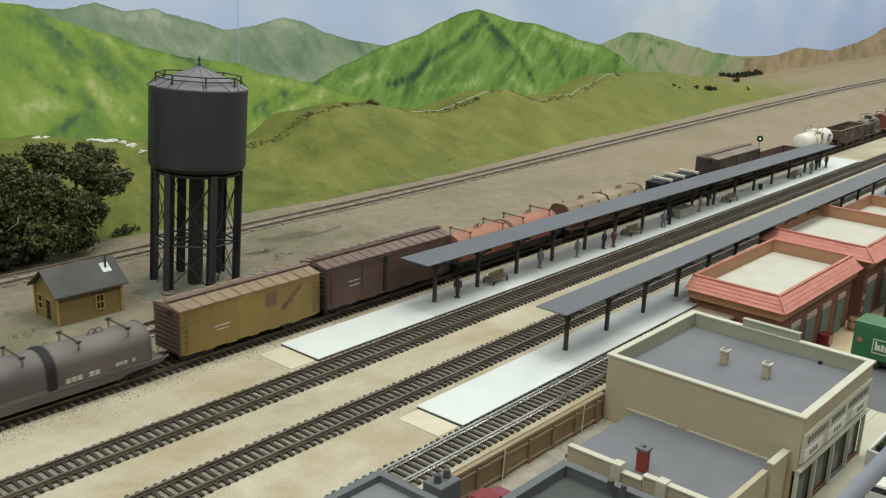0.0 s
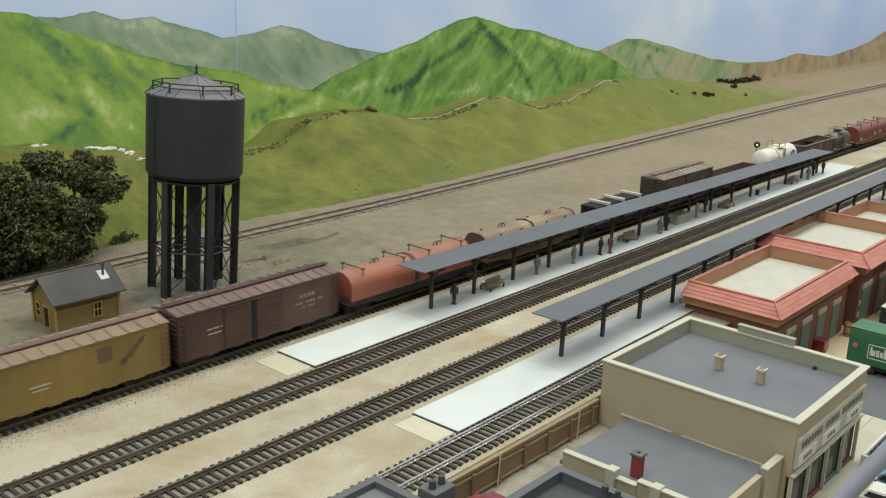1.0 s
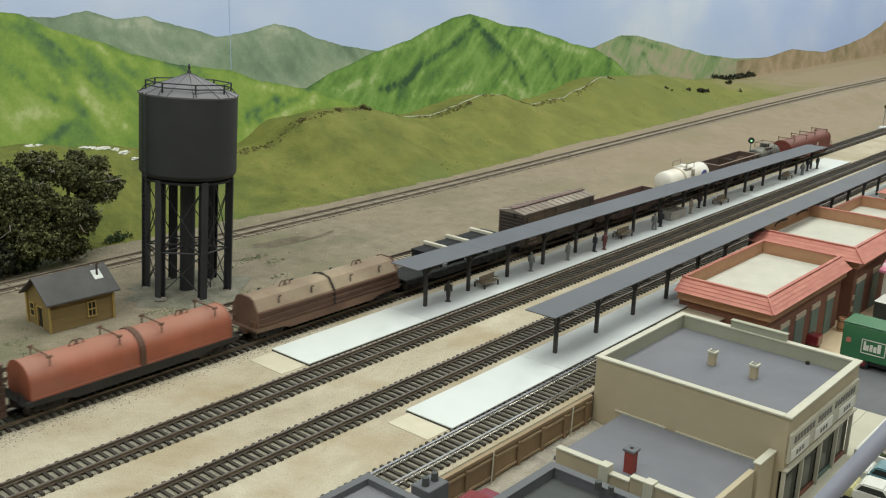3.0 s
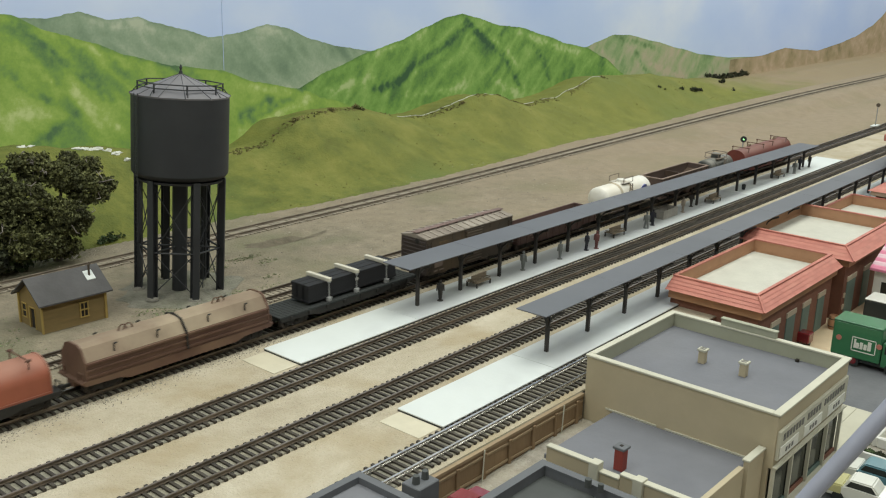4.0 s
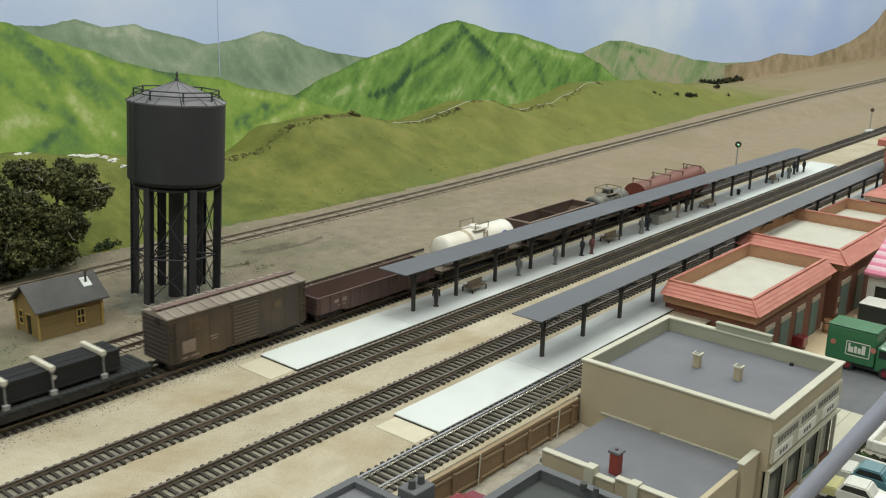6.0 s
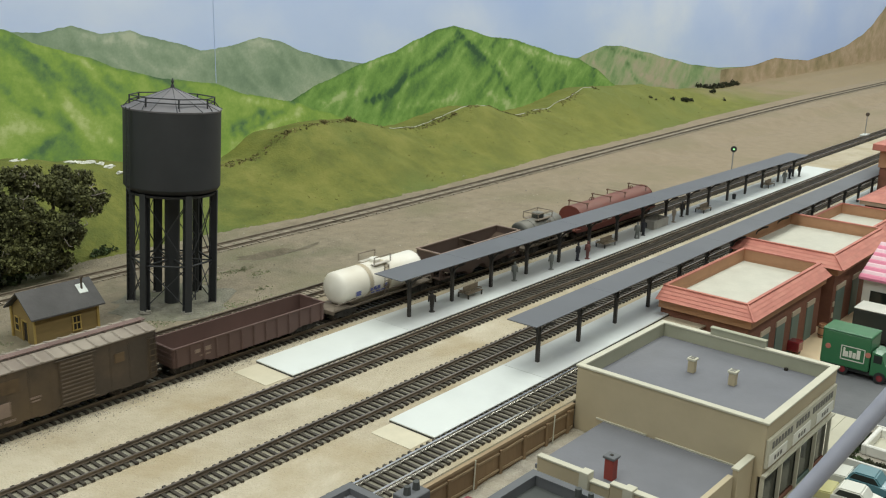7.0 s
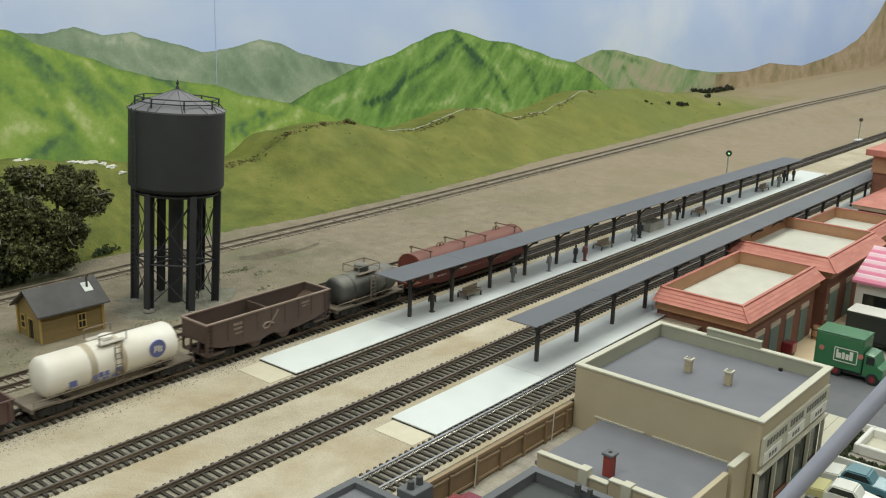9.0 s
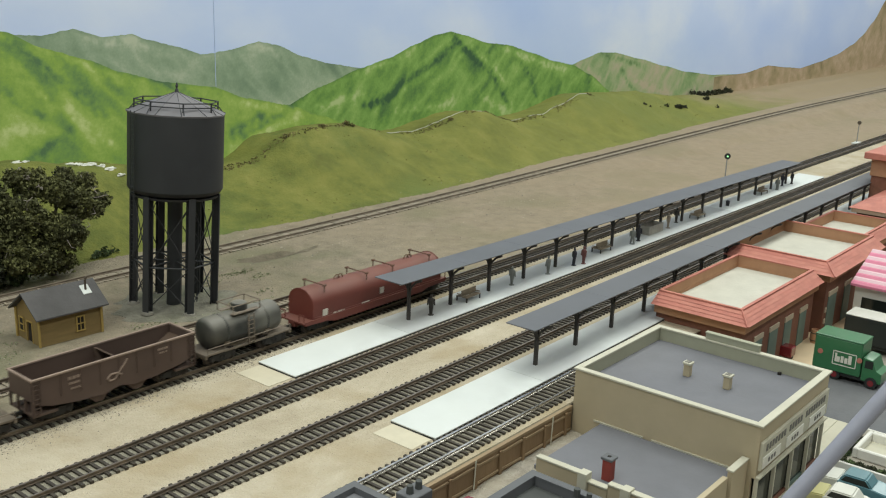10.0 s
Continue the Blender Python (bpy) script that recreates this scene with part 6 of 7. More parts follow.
M["truck_black"] = material("truck_black", (0.02, 0.025, 0.025), 0.45, vary=0.1)
M["gloss_red"] = material("gloss_dark_red", (0.2, 0.02, 0.025), 0.25, vary=0.1, coat=0.5)
M["chimney_red"] = material("chimney_red", (0.25, 0.045, 0.035), 0.7, vary=0.12, scale=60)
M["white_plaster"] = material("planter_white", (0.74, 0.73, 0.68), 0.7, vary=0.05, scale=40)
M["car_yellow"] = material("car_yellow", (0.5, 0.47, 0.22), 0.35, vary=0.06, coat=0.4)
M["car_white"] = material("car_white", (0.66, 0.66, 0.6), 0.35, vary=0.05, coat=0.4)
M["car_teal"] = material("car_teal", (0.1, 0.22, 0.26), 0.35, vary=0.06, coat=0.4)
M["stripe_pink"] = material("stripe_pink", (0.62, 0.2, 0.3), 0.7, vary=0.06)
M["stripe_white"] = material("stripe_white", (0.68, 0.47, 0.52), 0.7, vary=0.06)
TZ = -48.0  # town street below the rails
SZ = -26.0

# board retaining wall along the siding
wall = thing("retaining_wall", "brown timber board retaining wall below the siding", "retaining wall", 0, -29.4, SZ, kind="structure")
x = -261.0
k = 0
while x < 112:
    w = min(28.0, 112.5 - x)
    bm = B()
    box(bm, x, x + w - 0.1, -1.6, 0, -22, 23.4)
    part("panel", bm, M["fence_wood"], wall)
    bm = B()
    box(bm, x - 1.5, x + 1.5, -3.4, -1.6, -22, 22.6 + 0.5 * math.sin(k * 3.1), 0.2)
    part("post", bm, M["fence_wood"], wall)
    for z, tilt in ((6.4, 0.3), (19.6, -0.3)):
        bm = B()
        box(bm, x + 1.6, x + w - 1.7, -2.8, -1.6, z, z + 1.7, 0.12)
        for v in bm.verts:
            v.co.z += tilt * math.sin(k * 2.3) * (v.co.x - x) / 14
        part("rail", bm, M["fence_pale"], wall)
    x += 28.0
    k += 1
bm = B()
box(bm, -261, 112.5, -2.4, 2.6, 23.5, 25.9, 0.2)
part("cap", bm, M["fence_pale"], wall)
for x in (-12, 82):
    bm = B()
    tube(bm, (x - 1.0, -4.2, 4), (x + 1.0, -3.8, 26.5), 0.5, 6)
    part("pipe", bm, M["cream_trim"], wall)


bm = B()
sheet(bm, steps((-262, 113, 9)), steps((-67, -31.2, 6)), lambda x, y: -21.5 + 1.2 * noise.noise(Vector((x / 18, y / 14, 2))))
for v in list(bm.verts):
    if v.co.y < -66:
        v.co.z = TZ
M["lane"] = ramp_material("lane_gravel", [(0.28, (0.19, 0.17, 0.14)), (0.5, (0.33, 0.3, 0.25)), (0.72, (0.47, 0.44, 0.38))], 55, bump=0.9, bump_scale=500, patch=((0.42, 0.37, 0.28), 12.0, 0.6))
tagged(part("ground_lane", bm, M["lane"], smooth=True), "pale gravel lane below the timber retaining wall", "ground", kind="structure")


def ring_wall(bm, x0, x1, y0, y1, z0, z1, t):
    box(bm, x0, x1, y0, y0 + t, z0, z1)
    box(bm, x0, x1, y1 - t, y1, z0, z1)
    box(bm, x0, x0 + t, y0 + t, y1 - t, z0, z1)
    box(bm, x1 - t, x1, y0 + t, y1 - t, z0, z1)


# cream shop with a flat roof
X0, X1, Y0, Y1, ZT = 114.0, 247.0, -178.0, -31.0, 31.0
shop = thing("shop_building", "cream corner shop with flat grey roof and parapet", "building", 0, 0, 0)
for name, d in (("wall", (X0, X0 + 3, Y0 + 3, Y1)), ("wall", (X1 - 3, X1, Y0 + 3, Y1)), ("wall", (X0 + 3, X1 - 3, Y1 - 3, Y1))):
    bm = B()
    box(bm, *d, TZ, ZT - 1.6)
    part(name, bm, M["cream"], shop)
bm = B()
box(bm, X0, X1, Y0, Y0 + 3, -9, ZT - 1.6)
part("wall", bm, M["cream"], shop)
for d in ((X0 - 1.2, X0 + 4.2, Y0 + 4.2, Y1 + 1), (X1 - 4.2, X1 + 1.2, Y0 + 4.2, Y1 + 1), (X0 + 4.2, X1 - 4.2, Y1 - 4, Y1 + 1), (X0 - 1.2, X1 + 1.2, Y0 - 1.6, Y0 + 4.2)):
    bm = B()
    box(bm, *d, ZT - 1.6, ZT, 0.25)
    part("coping", bm, M["cream_trim"], shop)
bm = B()
box(bm, X1 - 3.4, X1 + 0.4, -122, -76, ZT, ZT + 5.0)
box(bm, X1 - 4.0, X1 + 1.0, -122.6, -75.4, ZT + 5.0, ZT + 6.2, 0.2)
part("raised_parapet", bm, M["parapet_in"], shop)
bm = B()
ring_wall(bm, X0 + 3, X1 - 3, Y0 + 3, Y1 - 3, 19, ZT - 1.7, 0.5)
part("parapet_lining", bm, M["parapet_in"], shop)
bm = B()
box(bm, X0 + 3, X1 - 3, Y0 + 3, Y1 - 3, 17, 19.2)
part("roof", bm, M["tar_roof"], shop)
for x, y in ((186, -89), (184, -123)):
    bm = B()
    box(bm, x - 2.6, x + 2.6, y - 2.6, y + 2.6, 19.2, 29, 0.3)
    vent = part("roof_vent", bm, M["cream"], shop)
    bm = B()
    box(bm, x - 3.5, x + 3.5, y - 3.5, y + 3.5, 29, 31.0, 0.4)
    part("vent_cap", bm, M["cream_trim"], vent)
    bm = B()
    for u in (-1.5, 1.5):
        box(bm, x + u - 0.9, x + u + 0.9, y - 2.1, y + 2.1, 31.0, 31.3)
    part("vent_slot", bm, M["sign_ink"], vent)
bm = B()
lathe(bm, [(1.6, 19.2), (1.6, 21.2)], 10, "z", (240, -142, 0))
part("roof_drain", bm, M["dark_inside"], shop)
for z, a, b in ((-7.5, -50, -92), (-7.5, -99, -160)):
    bm = B()
    box(bm, X0 - 1.0, X0, b, a, z, z + 1.2)
    part("string_course", bm, M["cream_trim"], shop)
# shop front
bm = B()
box(bm, X0 + 2, X1 - 2, Y0 - 2.2, Y0, -3.2, 17.6, 0.2)
board = part("sign_board", bm, M["cream_trim"], shop)
for x, w in ((133, 31), (176, 33), (222, 34)):
    bm = B()
    box(bm, x - w / 2, x + w / 2, Y0 - 3.0, Y0 - 2.2, -2.0, 6.4, 0.15)
    panel = part("sign_panel", bm, M["sign_white"], board)
    for i in range(3):
        bm = B()
        box(bm, x - 7 + 5 * i, x - 4 + 5 * i, Y0 - 3.2, Y0 - 3.0, 0.6, 3.8)
        part("lettering_bar", bm, M["sign_ink"], panel)
for i in range(22):
    x = X0 + 8 + 5.3 * i
    if i in (7, 13):
        continue
    bm = B()
    box(bm, x, x + 3.4, Y0 - 2.5, Y0 - 2.2, 9.6, 14.6)
    part("lettering_bar", bm, M["sign_ink"], board)
bm = B()
box(bm, X0, X1 + 1, Y0 - 3, Y0, -9.0, -7.4, 0.2)
part("shop_ledge", bm, M["cream_trim"], shop)
for i, x in enumerate((X0 + 1, 147, 181, 214, X1 - 3)):
    bm = B()
    box(bm, x, x + 2.0, Y0 - 1.5, Y0 + 1, TZ, -9.0)
    part("pilaster", bm, M["cream_trim"], shop)
for i, (a, b) in enumerate(((X0 + 3.4, 147), (149.4, 181), (183.4, 214), (216.4, X1 - 3))):
    bm = B()
    box(bm, a, b, Y0 + 1.5, Y0 + 2.2, TZ + 5, -9)
    part("window_pane", bm, M["glass_dark"], shop)
    bm = B()
    box(bm, a, b, Y0 + 0.2, Y0 + 1.5, TZ, TZ + 5)
    part("stall_riser", bm, (M["door_green"], M["brick_red"])[i % 2], shop)

# low cream building with slate roof
low = thing("low_building", "low cream building with stepped parapet and slate roof", "building", 0, 0, 0)
bm = B()
box(bm, 24, X0 - 2, -166, -57, -10, -7)
part("roof", bm, M["tar_roof"], low)
bm = B()
box(bm, 26, X0 - 3, -164, -58, TZ, -10)
part("wall", bm, M["cream"], low)
for y0, y1, z in ((-100, -60, 0.5), (-116, -100, -3.2), (-168, -116, 0.5)):
    bm = B()
    box(bm, 21.5, 25, y0 + 0.2, y1 - 0.2, TZ, z)
    part("parapet", bm, M["cream"], low)
    bm = B()
    box(bm, 20.6, 25.8, y0 + 0.2, y1 - 0.2, z, z + 1.4, 0.2)
    part("coping", bm, M["cream_trim"], low)
for y in (-98, -130):
    bm = B()
    box(bm, 18.5, 26, y - 3.4, y + 3.4, TZ, 3.4, 0.3)
    part("parapet_pier", bm, M["cream_trim"], low)
bm = B()
box(bm, 88, 113, -172, -168.4, TZ, 4, 0.2)
part("parapet", bm, M["cream"], low)
bm = B()
box(bm, 87, 113, -172.8, -167.6, 4, 5.4, 0.2)
part("coping", bm, M["cream_trim"], low)
bm = B()
box(bm, 28, 86, -170, -166.2, TZ, 0.5, 0.2)
part("parapet", bm, M["cream"], low)
bm = B()
box(bm, 37.5, 44, -108.5, -102, -7, 8.0, 0.3)
stack = part("chimney", bm, M["chimney_red"], low, "dark red square chimney")
bm = B()
box(bm, 36.4, 45.1, -109.6, -100.9, 8.0, 10, 0.4)
part("chimney_cap", bm, M["slate_paint"], stack)
bm = B()
box(bm, 39.6, 41.8, -106.4, -104.2, 10, 10.3)
part("flue", bm, M["dark_inside"], stack)

# dark flat roof in front
dark = thing("flat_roof_building", "dark flat-roofed building with grey parapet", "building", 0, 0, 0)
bm = B()
box(bm, -130, 3, -230, -71, TZ, -8)
part("wall", bm, M["dark_roof"], dark)
bm = B()
ring_wall(bm, -133, 6, -233, -68, TZ, -2.0, 4.5)
part("parapet", bm, M["slate_paint"], dark)
bm = B()
ring_wall(bm, -134, 7, -234, -67, -2.0, -0.6, 6.0)
part("coping", bm, M["slate_paint"], dark)
bm = B()
tube(bm, (-3, -108, -0.6), (-3, -108, 5), 2.2, 10)
tube(bm, (-3, -117, -0.6), (-3, -117, 5), 1.8, 10)
part("vent_pipe", bm, M["dark_roof"], dark)

corner = thing("slate_building", "slate blue flat-roofed building near the siding", "building", 0, 0, 0)
bm = B()
box(bm, -230, -131, -130, -31.6, TZ, 25)
part("wall", bm, M["slate_paint"], corner)
bm = B()
ring_wall(bm, -232, -126, -132, -31, 25, 31, 5)
part("parapet", bm, M["slate_paint"], corner)
bm = B()
box(bm, -227, -131, -127, -36, 25, 27)
part("roof", bm, M["tar_roof"], corner)
tower2 = thing("chimney_block", "slate grey chimney block with two pots", "chimney", -93, -49, TZ)
bm = B()
box(bm, -9, 9, -7, 7, 0, 66, 0.5)
part("masonry", bm, M["slate_paint"], tower2)
for x in (-4, 4):
    bm = B()
    tube(bm, (x, 0, 66), (x, 0, 71), 2.4, 10, 2.0)
    part("pot", bm, M["dark_roof"], tower2)

# red brick buildings with tiled mansards
def mansard(ob, x0, x1, y0, y1, z0, z1, ox, oy):
    """Tiled skirt on the west and south sides, in courses."""
    n = 4
    for k in range(n):
        a, b = k / n, (k + 1) / n
        za, zb = z0 + (z1 - z0) * a, z0 + (z1 - z0) * b
        wa, wb = (1 - a), (1 - b)
        lip = 0.8
        bm = B()
        q = [(x0 - ox * wa - lip, y0 - oy * wa - lip, za), (x0 - ox * wb, y0 - oy * wb, zb)]
        vs = [bm.verts.new(p) for p in ((q[0][0], y1, za), (q[0][0], q[0][1], za), (x1, q[0][1], za), (q[1][0], y1, zb), (q[1][0], q[1][1], zb), (x1, q[1][1], zb))]
        bm.faces.new((vs[0], vs[1], vs[4], vs[3]))
        bm.faces.new((vs[1], vs[2], vs[5], vs[4]))
        us = [bm.verts.new(p) for p in ((q[0][0], y1, za), (q[0][0], q[0][1], za), (x1, q[0][1], za), (x0 + 1, y1, za), (x0 + 1, y0 + 1, za), (x1, y0 + 1, za))]
        bm.faces.new((us[0], us[3], us[4], us[1]))
        bm.faces.new((us[1], us[4], us[5], us[2]))
        part("tile_course", bm, M["tile_red"], ob)


def brick_shop(x0, x1, y0, y1, ztop, ox, label, doors):
    ob = thing("brick_building", label, "building", 0, 0, 0, group="red brick buildings")
    zt0 = ztop - 9
    bm = B()
    box(bm, x0 - 4, x1, y0 - 4, y1 - 1, SZ, zt0 - 9)
    part("wall", bm, M["brick_red"], ob)
    bm = B()
    for d in ((x0 - 8, x0 + 2, y0 - 8, y1 - 0.5), (x0 + 2, x1, y0 - 8, y0 + 2), (x1 - 2, x1, y0 + 2, y1 - 0.5), (x0 + 2, x1 - 2, y1 - 2.5, y1 - 0.5)):
        box(bm, *d, zt0 - 9, zt0 - 0.4)
    part("fascia", bm, M["tan_trim"], ob)
    mansard(ob, x0, x1, y0, y1, zt0, ztop, ox, ox * 0.85)
    bm = B()
    ring_wall(bm, x0, x1, y0, y1, zt0 - 0.3, ztop, 2.2)
    part("parapet", bm, M["tan_trim"], ob)
    bm = B()
    ring_wall(bm, x0 - 0.8, x1 + 0.3, y0 - 0.8, y1 + 0.3, ztop, ztop + 1.2, 3.0)
    part("coping", bm, M["tile_red"], ob)
    bm = B()
    tube(bm, (x0, y0, ztop + 0.6), (x0 - ox - 0.5, y0 - ox * 0.85 - 0.5, zt0 + 0.4), 0.9, 6)
    part("hip_cap", bm, M["tile_red"], ob)
    bm = B()
    box(bm, x0 + 2.1, x1 - 2.1, y0 + 2.1, y1 - 2.6, zt0 - 4.8, zt0 - 3.0)
    part("roof", bm, M["cream_roof"], ob)
    for x, w, h in doors:
        bm = B()
        box(bm, x - w / 2, x + w / 2, y0 - 4.8, y0 - 3.8, SZ + 0.2, SZ + h, 0.2)
        part("door", bm, M["door_green"], ob)
        bm = B()
        box(bm, x - w / 2 - 1, x + w / 2 + 1, y0 - 5.2, y0 - 3.8, SZ + h, SZ + h + 5, 0.2)
        part("lintel", bm, M["lintel"], ob)
    return ob


ra = brick_shop(295, 466, -84, -5, 45.0, 14, "red brick shop with tiled skirt and cream roof", ((330, 18, 36), (366, 20, 36), (402, 18, 36), (440, 18, 36)))
rc = brick_shop(487, 634, -90, 12, 50.5, 17, "taller red brick shop with tiled skirt", ((505, 24, 40), (552, 20, 40), (598, 24, 40)))
for z in (SZ + 12, SZ + 24):
    bm = B()
    box(bm, 487, 491, -94.9, -93.8, z, z + 5)
    part("window_sill", bm, M["lintel"], rc)
rd = brick_shop(668, 780, -70, 2, 40.0, 12, "small red brick annex with cream roof", ((720, 18, 30),))

depot = thing("brick_depot", "red brick house with low tiled hip roof", "building", 0, 0, 0, group="red brick buildings")
bm = B()
box(bm, 790, 1010, -130, -24, SZ, 42)
part("wall", bm, M["brick_red"], depot)
bm = B()
box(bm, 783, 1016, -137, -19, 42, 48, 0.4)
part("cornice", bm, M["lintel"], depot)
bm = B()
lo = [bm.verts.new(p) for p in ((780, -140, 48), (1020, -140, 48), (1020, -16, 48), (780, -16, 48))]
hi = [bm.verts.new(p) for p in ((850, -82, 68), (950, -82, 68), (950, -74, 68), (850, -74, 68))]
for i in range(4):
    bm.faces.new((lo[i], lo[(i + 1) % 4], hi[(i + 1) % 4], hi[i]))
bm.faces.new(hi)
bm.faces.new(lo[::-1])
part("hip_roof", bm, M["tile_red"], depot)
for y in (-50, -88):
    bm = B()
    box(bm, 789, 790.2, y - 9, y + 9, 12, 36)
    part("window_pane", bm, M["glass_dark"], depot)
    bm = B()
    box(bm, 788.6, 790, y - 10, y + 10, 36, 39)
    part("lintel", bm, M["lintel"], depot)
block = thing("brick_tower_block", "tall tan and brick block with tiled cap", "building", 0, 0, 0, group="red brick buildings")
bm = B()
box(bm, 930, 1150, -140, 4, SZ, 66)
part("wall", bm, M["brick_red"], block)
bm = B()
box(bm, 928, 1152, -142, 6, 66, 90, 0.4)
part("upper_wall", bm, M["tan_trim"], block)
bm = B()
box(bm, 918, 1160, -150, 14, 90, 99, 0.8)
part("cornice", bm, M["tile_red"], block)

# paving and road
def slab(name, d, z, mat, label, category):
    bm = B()
    box(bm, *d, SZ - 2, SZ + z, 0.2)
    return tagged(part(name, bm, mat), label, category, kind="structure")


slab("road", (120, 4000, -900, -226.2), 0.4, M["asphalt"], "smooth grey model road", "road")
slab("road", (120, 189.8, -226, -205.7), 0.45, M["asphalt"], "grey roadside strip by the shop", "road")
slab("road", (286, 410, -226, -58), 0.5, M["asphalt"], "grey side street between the buildings", "road")
slab("pavement", (190, 285.5, -226, -205.7), 0.35, M["pave"], "pale pavement below the planter", "pavement")
slab("pavement", (100, 285.5, -205.5, -178.5), 2.2, M["pave"], "pale pavement along the cream shop", "pavement")
slab("pavement", (203, 285.5, -178.3, -58), 2.2, M["pave"], "pale pavement beside the cream shop", "pavement")
slab("pavement", (378, 1200, -138, -60), 1.6, M["pave_cream"], "warm cream pavement along the brick shops", "pavement")

# green delivery truck, nose to the south
def lorry(name, x, y, box_mat, roof_mat, label, length, height, sign):
    ob = thing(name, label, "truck", x, y, SZ + 0.6)
    bm = B()
    box(bm, 0, 27, -length, 0, 8, height, 0.9)
    body = part("cargo_box", bm, box_mat, ob)
    bm = B()
    box(bm, -0.3, 27.3, -length - 0.3, 0.3, height, height + 1.4, 0.6)
    part("box_roof", bm, roof_mat, body)
    bm = B()
    prism(bm, [(-length - 18, 6), (-length - 18, 15), (-length - 13, 17), (-length - 9, 26), (-length - 1, 27), (-length - 1, 6)], 2, 25, "x")
    cab = part("cab", bm, box_mat, ob)
    bm = B()
    box(bm, 1.7, 2.1, -length - 10, -length - 3, 18, 25)
    part("cab_window", bm, M["glass_dark"], cab)
    bm = B()
    box(bm, 3, 24, -length - 16, 0, 4.5, 8)
    part("chassis", bm, M["truck_black"], ob)
    for wy in (-20, -length - 10):
        for wx in (1, 23):
            bm = B()
            lathe(bm, [(3.0, wx), (5.2, wx), (5.2, wx + 3.6), (3.0, wx + 3.6)], 16, "x", (0, wy, 5.2))
            wheel = part("wheel", bm, M["truck_black"], ob)
            bm = B()
            lathe(bm, [(2.8, wx - 0.3), (2.8, wx + 3.9)], 12, "x", (0, wy, 5.2))
            part("hub", bm, M["gloss_red"], wheel)
    if sign:
        bm = B()
        for a, b, c, d in ((-38, -37.3, 15, 28), (-18, -17.3, 15, 28), (-38, -17.3, 27.3, 28), (-38, -17.3, 15, 15.7)):
            box(bm, -0.4, 0, a, b, c, d)
        part("sign_frame", bm, M["sign_white"], body)
        for y0, w, h in ((-34, 3, 8), (-30.4, 2.6, 5), (-27, 2.4, 6), (-23.8, 2.6, 5), (-21, 1.6, 8)):
            bm = B()
            box(bm, -0.5, 0, y0, y0 + w, 18, 18 + h)
            part("lettering_bar", bm, M["sign_white"], body)
        for y0 in (-40.5, -6):
            bm = B()
            lathe(bm, [(2.4, -0.5), (2.4, 0)], 14, "x", (0, y0, 24))
            part("roundel", bm, M["tile_red"], body)
    return ob


lorry("delivery_truck", 374, -124, M["truck_green"], M["truck_green"], "green box delivery truck with pale sign panel", 42, 39, True)
lorry("box_truck", 466, -121, M["truck_black"], M["car_white"], "black box truck with white roof", 44, 34, False)

cart = thing("red_cart", "small dark red handcart on the pavement", "cart", 396, -93, SZ + 1.6)
bm = B()
box(bm, -6, 6, -6, 6, 2, 12, 0.8)
part("cart_box", bm, M["gloss_red"], cart)
for y in (-5, 5):
    bm = B()
    lathe(bm, [(2.2, y - 0.6), (2.2, y + 0.6)], 12, "y", (0, 0, 2.2))
    part("wheel", bm, M["truck_black"], cart)
barrel = thing("barrel", "brown wooden barrel beside the brick wall", "barrel", 456, -98, SZ + 1.6)
bm = B()
lathe(bm, [(4.0, 0), (4.8, 4), (4.9, 8), (4.2, 13.5), (3.6, 13.5), (3.6, 12)], 16)
part("staves", bm, M["tan_trim"], barrel, smooth=True)
for z in (3, 10.5):
    bm = B()
    lathe(bm, [(4.85, z - 0.5), (4.95, z + 0.5)], 16)
    part("hoop", bm, M["rail_rust"], barrel)

stall = thing("striped_stall", "market stall with pink and white striped roof", "stall", 0, 0, 0)
for k in range(10):
    a, b = k / 10, (k + 1) / 10
    bm = B()
    prism(bm, [(516 + 62 * a, 24 + 24 * a), (516 + 62 * b, 24 + 24 * b), (516 + 62 * b, 26.4 + 24 * b), (516 + 62 * (a + b) / 2, 27.2 + 24 * (a + b) / 2), (516 + 62 * a, 26.4 + 24 * a)], -230, -107, "y")
    part("roof_stripe", bm, M["stripe_pink"] if k % 2 == 0 else M["stripe_white"], stall)
bm = B()
box(bm, 524, 577, -228, -110, SZ + 1.7, 23.8)
part("stall_body", bm, M["white_plaster"], stall)
bm = B()
box(bm, 523.4, 524, -150, -118, SZ + 8, 12)
part("stall_counter", bm, M["glass_dark"], stall)

# planter with shrubs, parked model cars
planter = thing("planter", "white planter bed with a low shrub border", "planter", 226, -237.5, SZ + 0.4)
for d in ((-36, 36, -38, -36), (-36, 36, 36, 38), (-36, -34, -36, 36), (34, 36, -36, 36)):
    bm = B()
    box(bm, *d, 0, 12.8, 0.5)
    part("planter_side", bm, M["white_plaster"], planter)
bm = B()
box(bm, -34, 34, -36, 36, 0, 8)
part("soil", bm, M["town_dirt"], planter)
basin = thing("stone_basin", "empty white stone basin inside the planter bed", "basin", 232, -237.5, SZ + 8.4)
for d in ((-19, 20, -26, -22.5), (-19, 20, 22.5, 26), (-19, -15.5, -22.5, 22.5), (16.5, 20, -22.5, 22.5)):
    bm = B()
    box(bm, *d, 0, 8, 0.8)
    part("basin_side", bm, M["white_plaster"], basin)
bm = B()
box(bm, -15.5, 16.5, -22.5, 22.5, 0, 1.2)
part("basin_floor", bm, M["pave"], basin)
rng = random.Random(17)
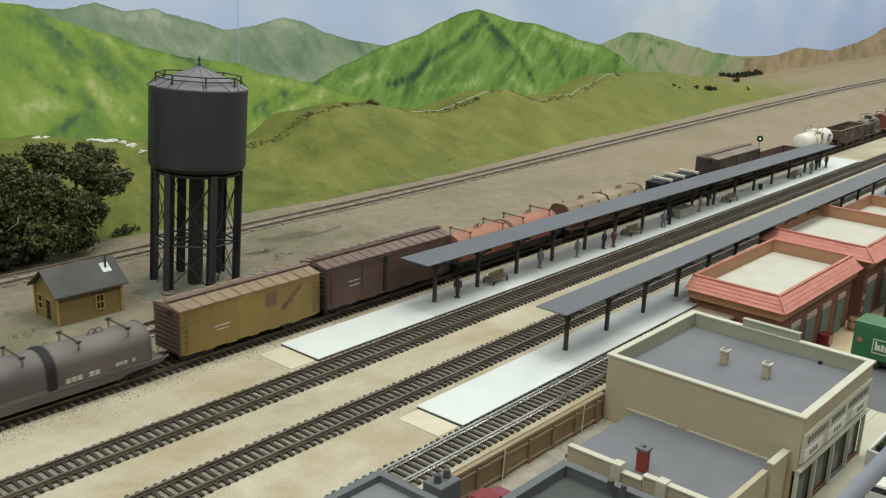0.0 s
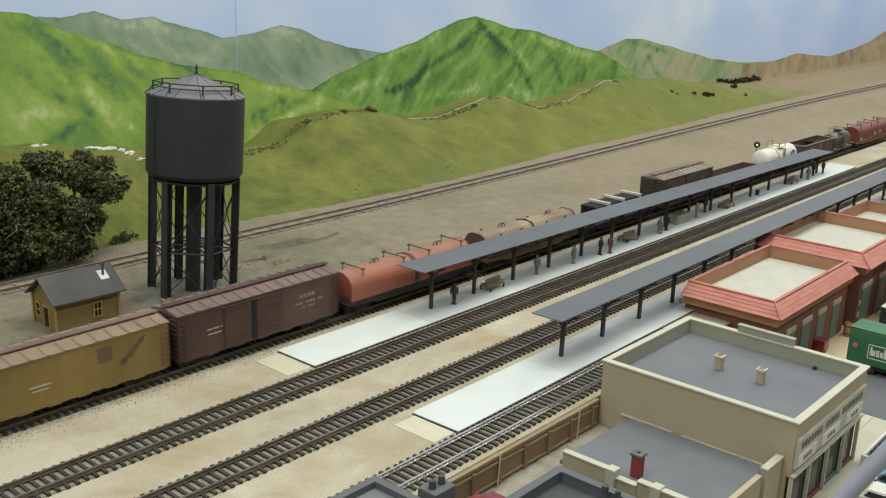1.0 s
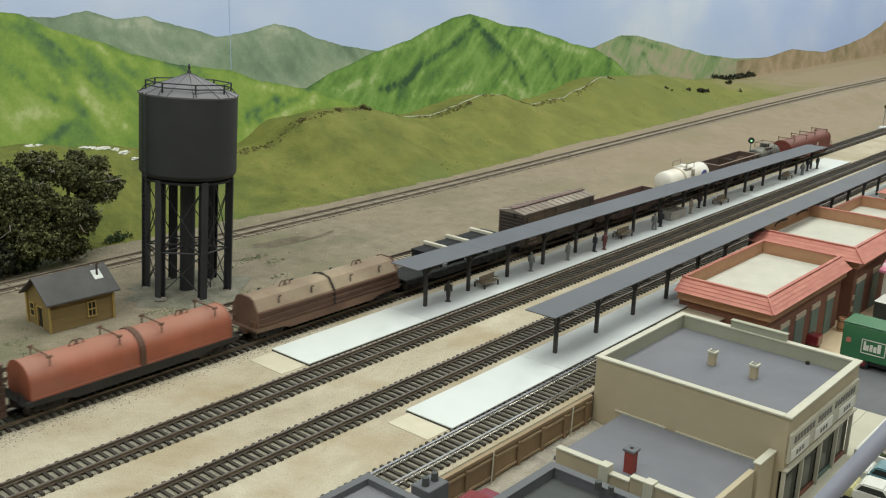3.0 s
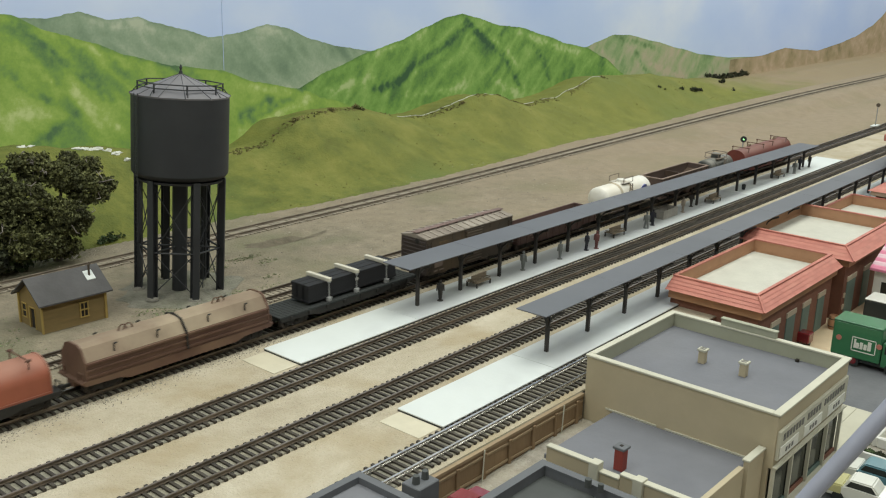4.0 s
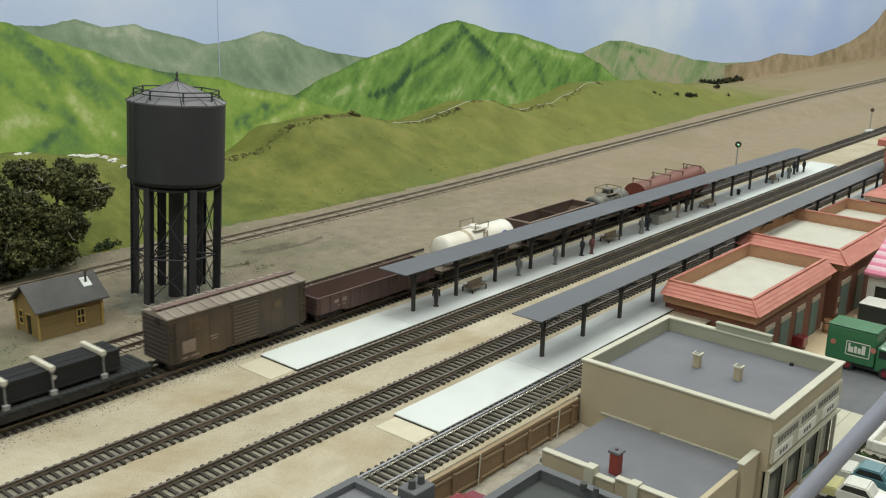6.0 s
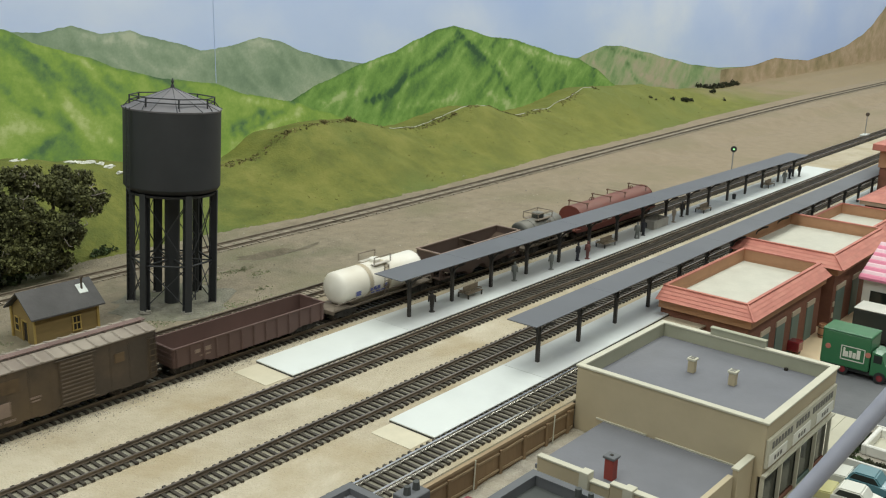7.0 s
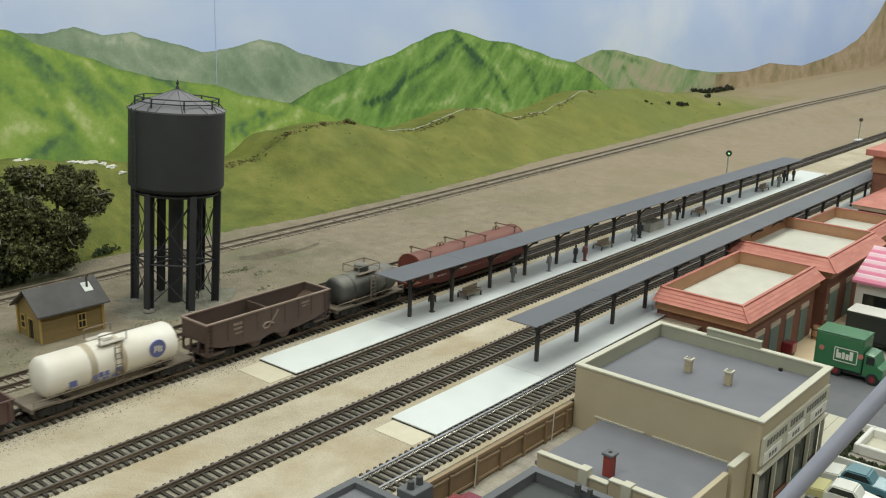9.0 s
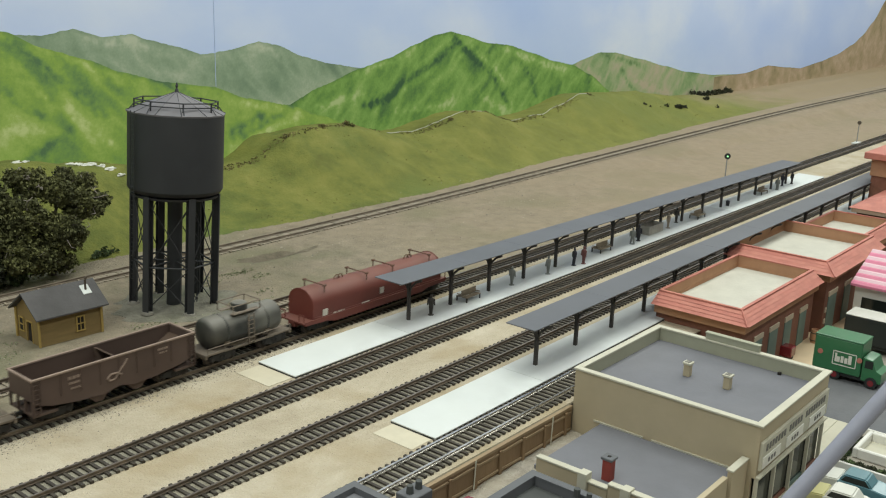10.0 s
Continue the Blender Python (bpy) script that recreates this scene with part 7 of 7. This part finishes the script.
spots = [(198.5, -207 - 7.6 * i) for i in range(9)] + [(206 + 8 * i, -206) for i in range(6)]
for i, (sx, sy) in enumerate(spots):
    ob = thing("shrub", "small rounded dark green shrub in the planter", "shrub", sx, sy, SZ + 8.2, group="planter shrubs")
    bm = B()
    for _ in range(60):
        d = Vector((rng.gauss(0, 1), rng.gauss(0, 1), abs(rng.gauss(0, 1)))).normalized()
        clump(bm, d * 3.8, 1.6, rng)
    part("foliage", bm, M["leaf_green"] if i % 3 == 1 else M["leaf_dark"], ob)


def model_car(x, y, turn, mat, label, hood=None, name="model_car", z=SZ + 0.5):
    ob = thing(name, label, "car", x, y, z, turn, group="parked model cars")
    bm = B()
    prism(bm, [(-24, 4), (-25, 9), (-23, 11.5), (-8, 12.5), (9, 12.5), (23, 11), (25, 8), (24, 4)], -9.5, 9.5, "y")
    bmesh.ops.bevel(bm, geom=list(bm.edges), offset=1.0, segments=2, affect="EDGES")
    part("body", bm, mat, ob, smooth=True)
    bm = B()
    prism(bm, [(-13, 12.2), (-9, 17.6), (5, 17.8), (10, 12.2)], -8.2, 8.2, "y")
    bmesh.ops.bevel(bm, geom=list(bm.edges), offset=0.9, segments=2, affect="EDGES")
    part("roof", bm, mat, ob, smooth=True)
    if hood:
        bm = B()
        prism(bm, [(-25.4, 6), (-25.4, 9.2), (-23.2, 12.2), (-12.5, 13.1), (-12.5, 6)], -9.9, 9.9, "y")
        bmesh.ops.bevel(bm, geom=list(bm.edges), offset=0.8, segments=2, affect="EDGES")
        part("hood", bm, hood, ob, smooth=True)
    for s in (-1, 1):
        bm = B()
        prism(bm, [(-11, 12.6), (-8.4, 16.6), (4.4, 16.8), (8, 12.6)], s * 8.3 - 0.15, s * 8.3 + 0.15, "y")
        part("window", bm, M["glass_dark"], ob)
        for wx in (-15, 15):
            bm = B()
            lathe(bm, [(3.9, s * 8.2 - 1.6), (3.9, s * 8.2 + 1.6)], 14, "y", (wx, 0, 3.9))
            part("wheel", bm, M["truck_black"], ob)
    return ob


model_car(142, -231, -87, M["car_white"], "cream white model car with a yellow hood", M["car_yellow"])
model_car(171, -231, -88, M["car_teal"], "teal model car with a cream hood", M["car_white"])
model_car(-58, -56, 2, M["gloss_red"], "dark red model car beside the retaining wall", None, "red_roadster", -21.0)

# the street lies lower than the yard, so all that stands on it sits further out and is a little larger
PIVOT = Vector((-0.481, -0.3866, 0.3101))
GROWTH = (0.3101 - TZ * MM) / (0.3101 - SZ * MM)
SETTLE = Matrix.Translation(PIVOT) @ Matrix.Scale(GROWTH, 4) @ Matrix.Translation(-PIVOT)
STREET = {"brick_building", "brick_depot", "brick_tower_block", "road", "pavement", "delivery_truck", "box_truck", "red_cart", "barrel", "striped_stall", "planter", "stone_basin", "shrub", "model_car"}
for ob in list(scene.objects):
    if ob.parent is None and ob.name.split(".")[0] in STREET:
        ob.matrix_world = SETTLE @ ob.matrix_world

# grey rod that stands close before the camera
M["rod_grey"] = material("grey_tubing", (0.3, 0.31, 0.38), 0.5, vary=0.05)
pole = thing("grey_tube", "smooth grey lavender tube leaning over the street", "tube", 0, 0, 0)
bm = B()
p, q = Vector((-80.9, -292.9, 144.9)), Vector((-106.2, -272.0, 103.9))
foot = q + (q - p) * ((q.z - TZ) / (p.z - q.z))
tube(bm, p + (p - q) * 5.0, foot, 3.6, 24)
part("tube_body", bm, M["rod_grey"], pole, smooth=True)
bm = B()
lathe(bm, [(9.0, TZ), (9.0, TZ + 2.5), (4.6, TZ + 5)], 24, "z", (foot.x, foot.y, 0))
part("foot", bm, M["rod_grey"], pole, smooth=True)

motions()
